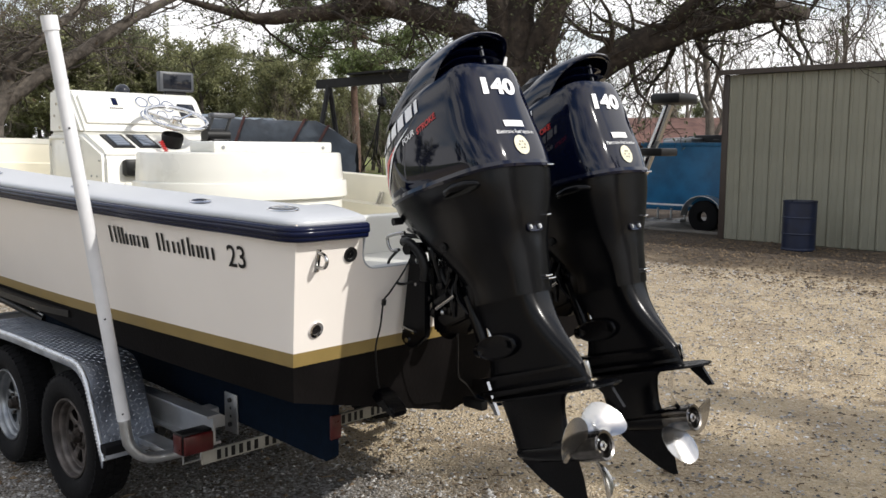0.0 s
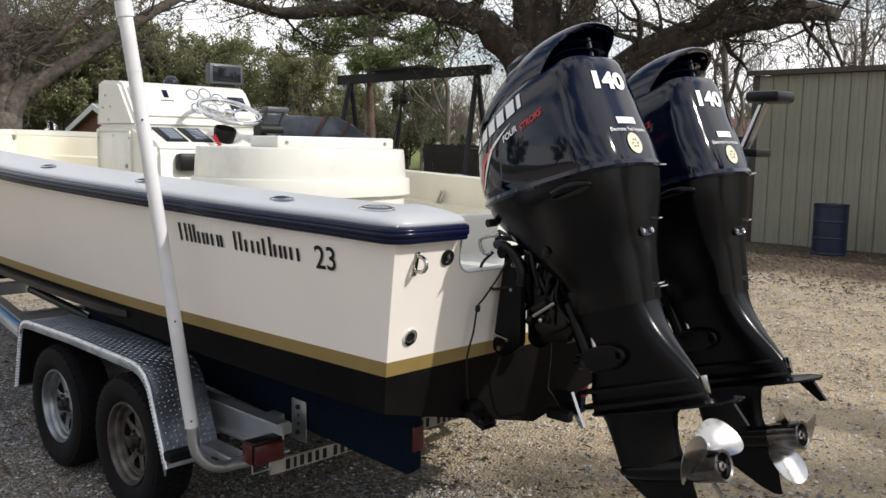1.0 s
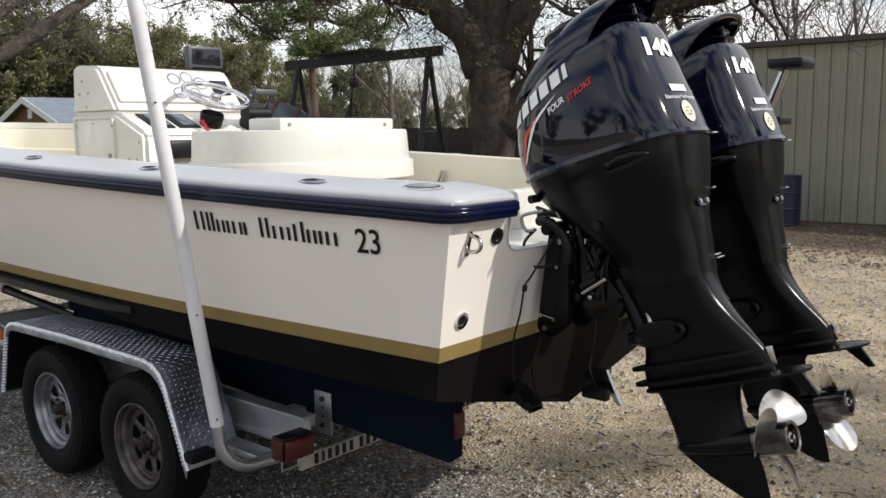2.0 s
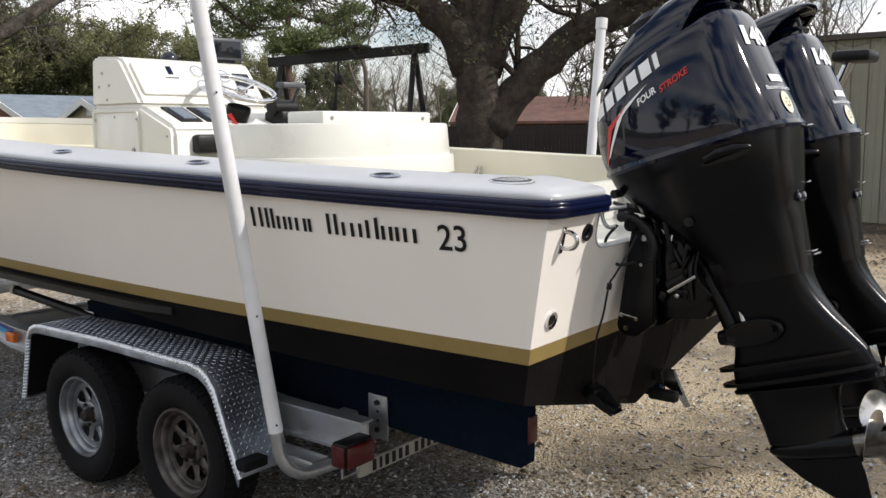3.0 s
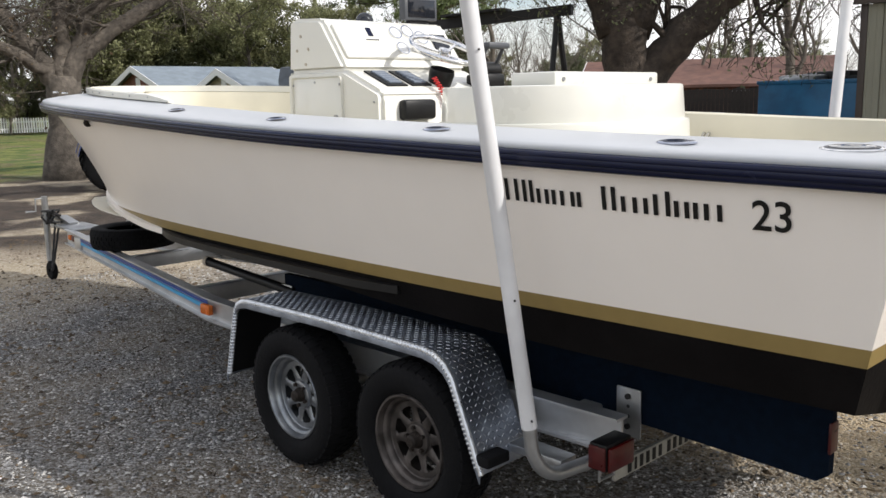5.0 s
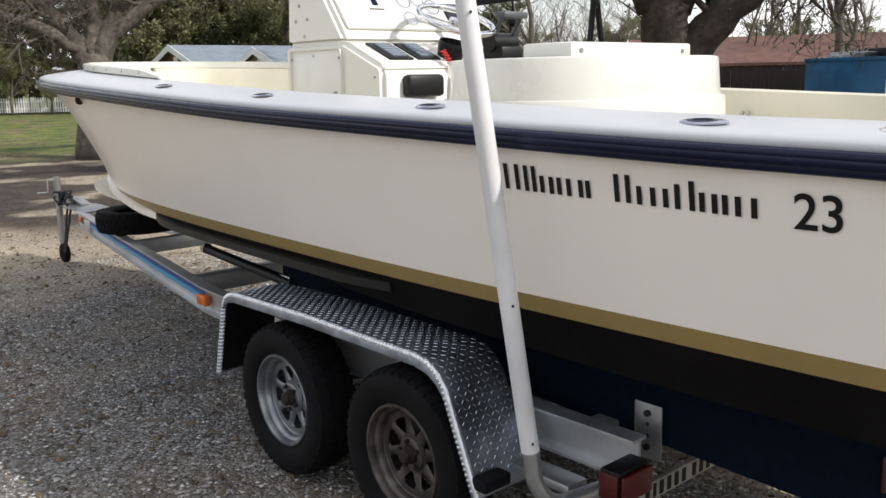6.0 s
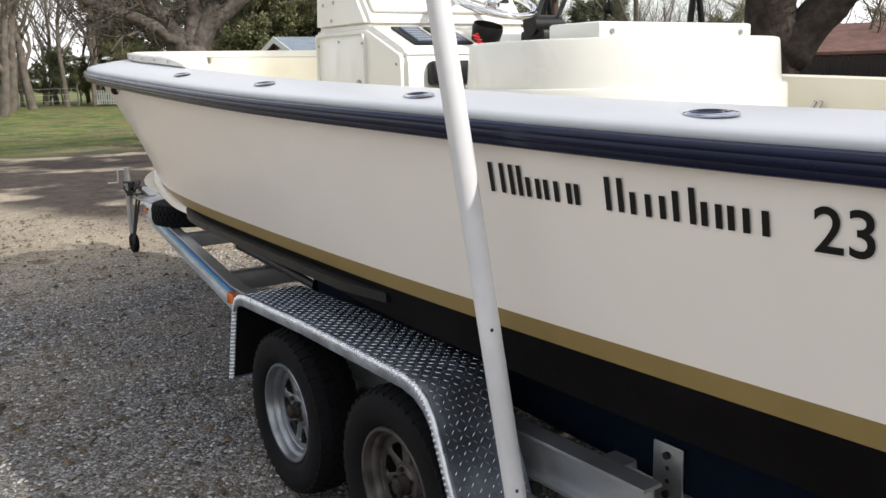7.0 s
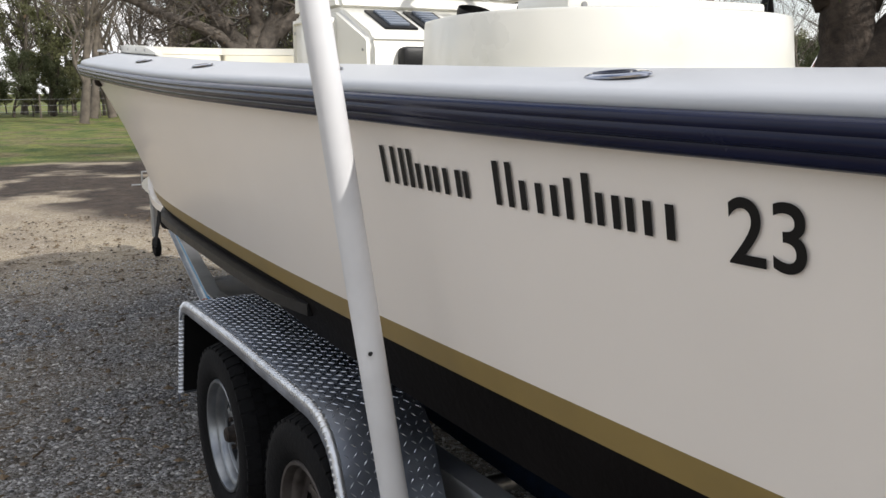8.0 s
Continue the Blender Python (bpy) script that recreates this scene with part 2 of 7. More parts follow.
# ---- boat: stern at x = 0, bow towards -x, centreline y = 0 ----
SHEER_Y = [(-0.15, 1.05), (0, 1.07), (0.6, 1.122), (1.6, 1.187), (2.7, 1.22), (3.7, 1.225), (4.6, 1.205), (5.1, 1.185), (5.6, 1.11), (6.1, 0.955), (6.5, 0.76), (6.90, 0.48), (7.13, 0.0)]
SHEER_Z = [(-0.15, 1.645), (0.6, 1.66), (1.6, 1.69), (2.7, 1.725), (3.7, 1.77), (4.7, 1.818), (5.6, 1.86), (7.13, 1.905)]
CHINE_Y = [(-0.15, 0.968), (0, 0.972), (1, 1.0), (2, 1.02), (3, 1.01), (4, 0.97), (4.8, 0.89), (5.5, 0.74), (6.0, 0.53), (6.35, 0.28), (6.55, 0.0)]
CHINE_Z = [(-0.15, 0.885), (1, 0.888), (2, 0.915), (2.6, 0.952), (3.3, 0.985), (4, 1.01), (4.8, 1.055), (5.5, 1.10), (6.0, 1.15), (6.35, 1.21), (6.55, 1.26)]
KEEL_Z = [(-0.15, 0.67), (3, 0.655), (4.5, 0.68), (5.3, 0.79), (5.9, 0.95), (6.3, 1.11), (6.55, 1.26)]
DECK_T = 0.035


def stem_s(z):
    return 6.55 + (z - 1.26) / (1.905 - 1.26) * 0.58


def side_y(s, z):
    """Half breadth of the topsides at s metres from the stern."""
    zc, zs = lerp(CHINE_Z, min(s, 6.55)), lerp(SHEER_Z, s)
    yc, ys = lerp(CHINE_Y, min(s, 6.55)), lerp(SHEER_Y, s)
    t = max(0.0, min(1.0, (z - zc) / max(zs - zc, 1e-4)))
    p = 0.86 + 0.36 * max(0, min(1, (s - 1.5) / 3.5))
    return yc + (ys - yc) * t**p


boat = root("boat", (-3.4, 0, 0.66), "cream centre-console fishing boat with gold stripe on a trailer", "boat")
STERN = [0.018, 0.22, 1.043]


def rake(z):
    return STERN[0] + (z - STERN[2]) * STERN[1]


def hull_point(u, row, sg):
    """u runs from the transom to the stem, rows from the keel to the sheer."""
    if row <= 3:
        send = 6.55
        s = u * send
        zk, zc, yc = lerp(KEEL_Z, s), lerp(CHINE_Z, s), lerp(CHINE_Y, s)
        t = row / 3
        z, y = zk + (zc - zk) * (t ** (0.95 + 0.3 * u)), yc * t
    else:
        lv = (1.038, 1.096, None, None, None, None, None, None)[row - 4]
        # find s so that the row ends on the stem
        s = u * 6.55
        for _ in range(3):
            zc, zs = lerp(CHINE_Z, min(s, 6.55)), lerp(SHEER_Z, s) - DECK_T
            if lv is not None:
                z = max(lv, zc + 0.004 * (row - 3))
            else:
                z0 = max(1.096, zc + 0.008)
                z = z0 + (zs - z0) * (row - 5) / 6
            s = u * (stem_s(z) if z > 1.26 else 6.55)
        y = side_y(s, z) if u < 1 else 0
    x = -s
    k = max(0.0, 1 - s / 0.6)
    return Vector((x + rake(z) * k, sg * y, z))


us = [0, 0.004, 0.012] + [0.03 + 0.97 * (i / 46) for i in range(47)]
bm = B()
grid = {}
for sg in (-1, 1):
    for i, u in enumerate(us):
        for r in range(12):
            p = hull_point(u, r, sg)
            grid[sg, i, r] = bm.verts.new(p)
    for i in range(len(us) - 1):
        for r in range(11):
            f = bm.faces.new([grid[sg, i, r], grid[sg, i + 1, r], grid[sg, i + 1, r + 1], grid[sg, i, r + 1]])
            c = f.calc_center_median()
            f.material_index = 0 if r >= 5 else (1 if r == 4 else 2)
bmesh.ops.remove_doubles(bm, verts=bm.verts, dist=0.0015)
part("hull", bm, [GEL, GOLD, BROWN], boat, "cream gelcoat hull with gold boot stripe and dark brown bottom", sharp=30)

# transom with its motor notch
NOTCH_Y, NOTCH_Z = 0.722, 1.405


def transom_outline():
    zs = lerp(SHEER_Z, -0.12) - DECK_T
    half = [(0.0, 0.634)]
    for r in range(3, 12):
        p = hull_point(0, r, 1)
        half.append((p.y, p.z))
    half.append((NOTCH_Y + 0.02, zs))
    for k in range(0, 8):
        a = k / 7 * math.pi / 2
        half.append((NOTCH_Y - 0.08 + 0.08 * math.cos(a) - 0.0, NOTCH_Z + 0.08 - 0.08 * math.sin(a)))
    return half + [(-y, z) for y, z in reversed(half) if y > 0]


out = transom_outline()
bm = B()
fo = bm.faces.new([bm.verts.new((rake(z), y, z)) for y, z in out])
for zz in (1.038, 1.096):
    bmesh.ops.bisect_plane(bm, geom=bm.verts[:] + bm.edges[:] + bm.faces[:], plane_co=(0, 0, zz), plane_no=(0, 0, 1))
for f in bm.faces:
    z = f.calc_center_median().z
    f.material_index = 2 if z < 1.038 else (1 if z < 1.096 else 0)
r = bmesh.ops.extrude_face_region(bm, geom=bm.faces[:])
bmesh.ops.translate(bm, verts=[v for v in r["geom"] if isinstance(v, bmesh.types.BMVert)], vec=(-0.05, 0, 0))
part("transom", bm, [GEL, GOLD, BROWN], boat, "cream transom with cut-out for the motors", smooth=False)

# gunwale path from the notch round the stern corner to the bow
def sheer_path(inset, n=60):
    """Half outline at deck level, starboard positive; from the notch to the stem."""
    pts = []
    xs = rake(lerp(SHEER_Z, 0)) + 0.0
    yc = 1.085
    rad = 0.075
    deep, arc = max(rad, inset), max(rad - inset, 0.0)
    for y in (NOTCH_Y + 0.02, 0.75, yc - deep):
        pts.append(Vector((xs - inset, y, 0)))
    for k in range(1, 7):
        a = k / 6 * math.pi / 2
        pts.append(Vector((xs - deep + arc * math.cos(a), yc - deep + arc * math.sin(a), 0)))
    for i in range(1, n + 1):
        s = 0.05 + 7.08 * (1 - (1 - i / n) ** 1.6)
        y = lerp(SHEER_Y, s)
        e = 0.002
        d = Vector((-(2 * e), lerp(SHEER_Y, min(s + e, 7.13)) - lerp(SHEER_Y, s - e), 0)).normalized()
        nrm = Vector((-d.y, d.x, 0))
        if nrm.y < 0:
            nrm = -nrm
        q = Vector((-s, y, 0)) - nrm * inset
        if i == n:
            q = Vector((-7.13 + inset, 0, 0))
        x = min(q.x, xs - deep)
        if x < -5.0:
            # the foredeck fills the bow ahead of the cockpit
            x += (-5.0 - x) * 0.27 * min(1.0, max(0.0, inset) / 0.2)
        pts.append(Vector((x, max(q.y, 0), 0)))
    for p in pts:
        p.z = lerp(SHEER_Z, -p.x)
    return pts


def strip(bm, secs):
    """Joins section rows of a path, mirrored to both sides."""
    for sg in (1, -1):
        vs = [[bm.verts.new((p.x, sg * p.y, p.z)) for p in sec] for sec in secs]
        for a, b in zip(vs, vs[1:]):
            for i in range(len(a) - 1):
                bm.faces.new((a[i], a[i + 1], b[i + 1], b[i]))
        for end in (vs[0],):
            if len(end) > 3:
                bm.faces.new(end)


def camber(x, inset):
    """The side deck slopes up inboard, and crowns more towards the bow."""
    k = max(0.0, min(1.0, (-x - 1.0) / 4.5))
    i = min(max(inset, 0.0), 0.25) / 0.25
    return 0.032 * i + 0.020 * k * (1 - (1 - i) ** 1.6)


def ring_path(offs, close=False):
    """offs: (inset, dz) pairs for the section."""
    paths = [sheer_path(o) for o, _ in offs]
    secs = []
    for i in range(len(paths[0])):
        secs.append([Vector((pp[i].x, pp[i].y, pp[i].z + dz + camber(pp[i].x, o_))) for pp, (o_, dz) in zip(paths, offs)])
    return secs


bm = B()
strip(bm, ring_path([(0.0, -0.046), (-0.008, -0.040), (-0.009, -0.028), (-0.002, -0.019), (0.012, -0.014), (0.06, -0.011), (0.13, -0.010), (0.19, -0.011), (0.235, -0.014)]))
bmesh.ops.remove_doubles(bm, verts=bm.verts, dist=0.001)
part("gunwale", bm, DECK, boat, "white glossy gunwale deck", sharp=50)
bm = B()
strip(bm, ring_path([(0.012, -0.100), (-0.012, -0.100), (-0.022, -0.096), (-0.026, -0.088), (-0.025, -0.080), (-0.030, -0.078), (-0.033, -0.072), (-0.034, -0.064), (-0.031, -0.059), (-0.033, -0.056), (-0.032, -0.048), (-0.026, -0.042), (-0.014, -0.039), (0.004, -0.038)]))
bmesh.ops.remove_doubles(bm, verts=bm.verts, dist=0.001)
part("rub_rail", bm, NAVY, boat, "dark navy ribbed rubber rub rail", sharp=60)
# inner lining and floor
bm = B()
strip(bm, ring_path([(0.235, -0.0145), (0.25, -0.026), (0.256, -0.06), (0.262, -0.10), (0.27, -0.20), (0.33, -0.21), (0.335, -0.7)])[10:])
bmesh.ops.remove_doubles(bm, verts=bm.verts, dist=0.001)
part("inner_liner", bm, LINER, boat, "cream inner side liner with a stepped ledge")
bm = B()
vs = [bm.verts.new((-s, sg * max(lerp(SHEER_Y, s) - 0.3, 0.02), 1.04)) for sg, rng in ((1, range(0, 27)), (-1, range(26, -1, -1))) for s in [0.5 + k * 0.23 for k in rng]]
bm.faces.new(vs)
part("cockpit_floor", bm, LINER, boat, "cream cockpit floor")
bm = B()
box(bm, -0.60, -0.52, -0.78, 0.78, 1.04, 1.56, 0.02)
box(bm, -0.56, 0.05, -0.74, 0.74, 1.33, 1.37, 0.01)
box(bm, -0.56, 0.04, -0.79, -0.735, 1.20, 1.585)
box(bm, -0.56, 0.04, 0.735, 0.79, 1.20, 1.585)
part("motor_well", bm, CONS, boat, "white moulded motor well")
# edge strip of the notch, blue-grey to stand for the reflection along it
bm = B()
for sg in (-1, 1):
    pts = [(NOTCH_Y + 0.0, 1.60)] + [(NOTCH_Y - 0.08 + 0.08 * math.cos(k / 7 * math.pi / 2), NOTCH_Z + 0.08 - 0.08 * math.sin(k / 7 * math.pi / 2)) for k in range(8)] + [(0.0, NOTCH_Z)]
    secs = [[Vector((rake(z) + dx, sg * (y - o * 0.7), z + o * 0.7)) for dx, o in ((0.004, 0), (0.004, 0.006), (-0.05, 0.006), (-0.05, 0.0))] for y, z in pts]
    rings(bm, secs)
part("notch_edge", bm, DECK, boat, "smooth moulded notch edge")

# toe rail round the foredeck
tp = sheer_path(0.215)
tq = sheer_path(0.25)
bm = B()
sel = [i for i, p in enumerate(tp) if p.x < -3.92]
for sg in (1, -1):
    secs = []
    for n_, i in enumerate(sel):
        a, b = tp[i], tq[i]
        h = 0.030 * min(1, 0.15 + n_ / 2)
        a, b = a + Vector((0, 0, camber(a.x, 0.215))), b + Vector((0, 0, camber(b.x, 0.25)))
        secs.append([Vector((a.x, sg * a.y, a.z - 0.005)), Vector((a.x, sg * a.y, a.z + h)), Vector((b.x, sg * b.y, b.z + h)), Vector((b.x, sg * b.y, b.z - 0.02))])
    rings(bm, secs)
toe = part("toe_rail", bm, CONS, boat, "white raised toe rail round the foredeck")
for sg in (1, -1):
    for n_, i in enumerate(sel[2:-4]):
        if n_ % 2:
            continue
        a = tp[i]
        d = (tp[i] - tq[i]).normalized()
        c = Vector((a.x, sg * a.y, a.z + camber(a.x, 0.215) + 0.014))
        bm = B()
        tube(bm, [c - Vector((d.x, sg * d.y, 0)) * 0.003, c + Vector((d.x, sg * d.y, 0)) * 0.003], 0.006, 8)
        part("rail_screw", bm, GALV, toe)

# spray rail at the chine: pale forward, dark aft
def chine_strip(s0, s1, w, drop, name, mat, label, n=24, low=0.0):
    for sg in (1, -1):
        bm = B()
        secs = []
        for i in range(n + 1):
            s = s0 + (s1 - s0) * i / n
            y, z = lerp(CHINE_Y, s), lerp(CHINE_Z, s)
            if z < low:
                y, z = side_y(s, low), low
            t = min(1, i / 3 + 0.15, (n - i) / 2 + 0.2)
            secs.append([Vector((-s, sg * (y - 0.01), z + 0.012)), Vector((-s, sg * (y + w * t), z + 0.005)), Vector((-s, sg * (y + w * t), z - drop)), Vector((-s, sg * (y - 0.05), z - drop - 0.01))])
        rings(bm, secs)
        part(name, bm, mat, boat, label)


chine_strip(4.3, 6.45, 0.03, 0.03, "spray_rail", GEL, "cream moulded spray rail under the bow")
chine_strip(1.93, 4.3, 0.045, 0.030, "spray_rail", BLACKP, "dark spray rail along the chine", low=1.006)


def on_side(x, z, lift=0.004):
    s = -x
    for _ in range(4):
        s = -x + rake(z) * max(0.0, 1 - s / 0.6)
    return Vector((x, -side_y(s, z) - lift, z))


# hull lettering: name as plain bars, the number as figures
def bars_on_side(bars, mat, name):
    bm = B()
    for x0, x1, z0, z1 in bars:
        n = max(1, int((z1 - z0) / 0.03))
        for k in range(n):
            a, b = z0 + (z1 - z0) * k / n, z0 + (z1 - z0) * (k + 1) / n
            bm.faces.new([bm.verts.new(on_side(x, z)) for x, z in ((x0, a), (x1, a), (x1, b), (x0, b))])
        part(name, bm, mat, boat, "plain black bar of the painted boat name", smooth=False)
        bm = B()
    bm.free()


# bars: tall and low strokes in the rhythm of the painted name
CAP, XH, ST = 0.080, 0.052, 0.0165
RHYTHM = ((0.078, "tt"), (0.030, "t"), (0.064, "tl"), (0.063, "ll"), (0.042, "l"), (0.060, "ll"), (0.062, ""), (0.071, "tt"), (0.042, "l"), (0.073, "ll"), (0.042, "m"), (0.063, "tl"), (0.063, "ll"), (0.042, "l"), (0.048, "l"))
bars, pen = [], -1.228
for adv, strokes in RHYTHM:
    base = 1.447 - 0.019 * (pen + 1.233)
    for k, kind in enumerate(strokes):
        x0 = pen + 0.006 + k * (adv - 0.034)
        bars.append((x0, x0 + ST, base, base + {"t": CAP, "l": XH, "m": 0.068}[kind]))
    pen += adv * 1.02
bars_on_side(bars, INK, "letter_bar")
bm = text_mesh("23", 0.127, bold=0.0012)
for v in bm.verts:
    v.co = on_side(-0.306 + v.co.x * 1.0, 1.417 + v.co.y)
part("hull_number", bm, INK, boat, "black figures 23", smooth=False)


# ---- outboard motors ----
TRIM = radians(18)
PROP_TURN = 40
PROP = Vector((1.03, -0.345, 0.815))


def motor_frame(y, trim=TRIM, dx=0.0, dz=0.0):
    """Local axes: x aft along the propeller shaft, z up along the leg."""
    return Matrix.Translation((PROP.x + dx, y, PROP.z + dz)) @ Matrix.Rotation(-trim, 4, "Y")


def section(uf, ur, hw, w, n=28, pw=2.6, nose=0.0, tilt=0.0, wf=None):
    """A closed rounded outline between front uf and rear ur, at height w."""
    pts = []
    c, a = (uf + ur) / 2, (ur - uf) / 2
    for k in range(n):
        t = 2 * math.pi * k / n
        cu, sv = math.cos(t), math.sin(t)
        u = c + a * math.copysign(abs(cu) ** (2 / pw), cu)
        v = hw * math.copysign(abs(sv) ** (2 / pw), sv)
        fr = (u - uf) / max(ur - uf, 1e-6)
        v *= 1 - nose * (1 - fr) ** 2
        pts.append(Vector((u, v, w + tilt * (fr - 0.5))))
    return pts


def smooth_loft(bm, rows, n=64, steps=5):
    """Rounded sections (uf, ur, hw, w, pw, nose, tilt) joined by a smooth curve."""
    out_ = []
    for k in range(len(rows) - 1):
        p0, p1, p2, p3 = rows[max(k - 1, 0)], rows[k], rows[k + 1], rows[min(k + 2, len(rows) - 1)]
        for j in range(steps):
            t = j / steps
            v = [0.5 * (2 * b + (c - a) * t + (2 * a - 5 * b + 4 * c - d) * t * t + (3 * b - a - 3 * c + d) * t**3) for a, b, c, d in zip(p0, p1, p2, p3)]
            out_.append(section(v[0], v[1], v[2], v[3], n=n, pw=v[4], nose=v[5], tilt=v[6]))
    v = rows[-1]
    out_.append(section(v[0], v[1], v[2], v[3], n=n, pw=v[4], nose=v[5], tilt=v[6]))
    rings(bm, out_)


def panel_section(uf, ur, hw, w, tilt=0.0, rear=0.6, cham=0.15, rounds=2):
    """A closed outline with flat sides, a soft ridge and a rounded rear."""
    L = ur - uf
    e = 2 / (2.0 + 6.5 * max(rear - 0.6, 0.0))
    arc = [(ur + 0.014 - cham + (cham - 0.006) * math.sin(a) ** e, hw * 0.988 * math.cos(a) ** e) for a in (0.22, 0.42, 0.62, 0.82, 1.02, 1.22, 1.40)]
    half = [(uf, 0.0), (uf + 0.012 * L, hw * 0.42), (uf + 0.10 * L, hw * 0.72), (uf + 0.30 * L, hw * 0.95), (uf + 0.5 * L, hw), (ur - cham - 0.03, hw)] + arc + [(ur + 0.009, 0.0)]
    pts = half + [(u, -v) for u, v in reversed(half[1:-1])]
    for _ in range(rounds):
        new_ = []
        for a, b in zip(pts, pts[1:] + pts[:1]):
            new_ += [(a[0] * 0.75 + b[0] * 0.25, a[1] * 0.75 + b[1] * 0.25), (a[0] * 0.25 + b[0] * 0.75, a[1] * 0.25 + b[1] * 0.75)]
        pts = new_
    return [Vector((u, v, w + tilt * ((u - uf) / L - 0.5))) for u, v in pts]


def panel_loft(bm, rows, steps=5):
    """Panelled sections (uf, ur, hw, w, tilt, rear, cham) joined by a smooth curve."""
    out_ = []
    for k in range(len(rows) - 1):
        p0, p1, p2, p3 = rows[max(k - 1, 0)], rows[k], rows[k + 1], rows[min(k + 2, len(rows) - 1)]
        for j in range(steps):
            t = j / steps
            out_.append(panel_section(*[0.5 * (2 * b + (c - a) * t + (2 * a - 5 * b + 4 * c - d) * t * t + (3 * b - a - 3 * c + d) * t**3) for a, b, c, d in zip(p0, p1, p2, p3)]))
    out_.append(panel_section(*rows[-1]))
    rings(bm, out_)


def build_motor():
    mf = motor_frame(PROP.y)
    mo = root("outboard_motor", mf @ Vector((-0.2, 0, -0.3)), "gloss black four-stroke outboard motor tilted up on the transom", "outboard motor", "twin outboard motors")

    def put(name, bm, mat, parent=mo, label="", **kw):
        bmesh.ops.transform(bm, matrix=mf, verts=bm.verts)
        return part(name, bm, mat, parent, label, **kw)

    # upper cowl
    bm = B()
    T = -0.015
    panel_loft(bm, [(-0.724, -0.042, 0.235, 1.112, T, 0.73, 0.205),
                    (-0.730, -0.046, 0.238, 1.15, T, 0.73, 0.205),
                    (-0.728, -0.056, 0.236, 1.22, T, 0.73, 0.20),
                    (-0.712, -0.073, 0.227, 1.31, -0.005, 0.735, 0.195),
                    (-0.672, -0.088, 0.215, 1.39, 0.018, 0.76, 0.18),
                    (-0.615, -0.104, 0.198, 1.455, 0.05, 0.80, 0.165),
                    (-0.545, -0.116, 0.182, 1.487, 0.05, 0.82, 0.14),
                    (-0.50, -0.126, 0.168, 1.500, 0.045, 0.83, 0.12),
                    (-0.47, -0.150, 0.130, 1.504, 0.045, 0.68, 0.09)])
    put("cowl", bm, BLACKG, label="gloss black upper cowl", sharp=50)
    # air hood on top, open to the rear
    bm = B()
    HT = [(-0.66, 1.435, 0.118), (-0.60, 1.497, 0.138), (-0.52, 1.556, 0.153), (-0.43, 1.606, 0.165), (-0.34, 1.637, 0.173), (-0.25, 1.652, 0.179), (-0.16, 1.653, 0.183), (-0.10, 1.645, 0.184), (-0.075, 1.637, 0.183)]
    hood = []
    for k in range(len(HT) - 1):
        p0, p1, p2, p3 = HT[max(k - 1, 0)], HT[k], HT[k + 1], HT[min(k + 2, len(HT) - 1)]
        for j in range(4):
            t = j / 4
            hood.append([0.5 * (2 * b + (c - a) * t + (2 * a - 5 * b + 4 * c - d) * t * t + (3 * b - a - 3 * c + d) * t**3) for a, b, c, d in zip(p0, p1, p2, p3)])
    hood.append(list(HT[-1]))

    def arch(u, top, hw, f, low, n=33):
        row = []
        for j in range(n):
            a = math.pi * j / (n - 1)
            cc, ss = math.cos(a), math.sin(a)
            row.append(Vector((u - 0.20 * f * (1 - abs(ss) ** 0.8), hw * math.copysign(abs(cc) ** 0.8, cc), low + (top - low) * abs(ss) ** 0.78)))
        return row

    skin = []
    for k, (u, top, hw) in enumerate(hood):
        f = k / (len(hood) - 1)
        skin.append(arch(u, top, hw, f ** 2, 1.40 + 0.112 * f ** 0.8))
    lip = arch(HT[-1][0] + 0.004, HT[-1][1] - 0.006, HT[-1][2] - 0.003, 1.0, 1.512)
    inn = [arch(u - 0.012, top - 0.016, hw - 0.013, (k / (len(hood) - 1)) ** 2, 1.515) for k, (u, top, hw) in enumerate(hood) if k > 12]
    rings(bm, skin + [lip] + inn[::-1], cap=False, closed=False)
    put("air_hood", bm, BLACKG, label="gloss black air hood open to the rear", sharp=60)
    # black block inside the hood, standing for the dark of its opening
    bm = B()
    rings(bm, [section(-0.52, -0.27, 0.135, 1.49, pw=2.8), section(-0.50, -0.27, 0.125, 1.60, pw=2.8), section(-0.45, -0.29, 0.10, 1.625, pw=2.8)])
    put("intake_duct", bm, BLACKS, label="dark filler block inside the hood")
    for w, g in ((1.525, 0.0), (1.562, 0.012)):
        bm = B()
        rings(bm, [panel_section(-0.45, -0.135 - g, 0.158 - g, w, 0.05, 0.66, 0.10), panel_section(-0.45, -0.130 - g, 0.161 - g, w + 0.004, 0.05, 0.66, 0.10), panel_section(-0.45, -0.135 - g, 0.158 - g, w + 0.008, 0.05, 0.66, 0.10)])
        put("intake_slat", bm, BLACKG, label="black intake slat under the hood")
    bm = B()
    box(bm, -0.150, -0.138, -0.005, 0.005, 1.53, 1.605)
    put("intake_post", bm, GREYP, label="thin grey post between the intake slats")
    # seam band
    bm = B()
    rings(bm, [panel_section(-0.724, -0.036, 0.235, 1.087, T, 0.73, 0.205), panel_section(-0.733, -0.032, 0.241, 1.097, T, 0.73, 0.205), panel_section(-0.728, -0.038, 0.236, 1.113, T, 0.73, 0.205)])
    put("cowl_seam", bm, BLACKG, label="raised gloss black seam band")
    # lower cowl
    bm = B()
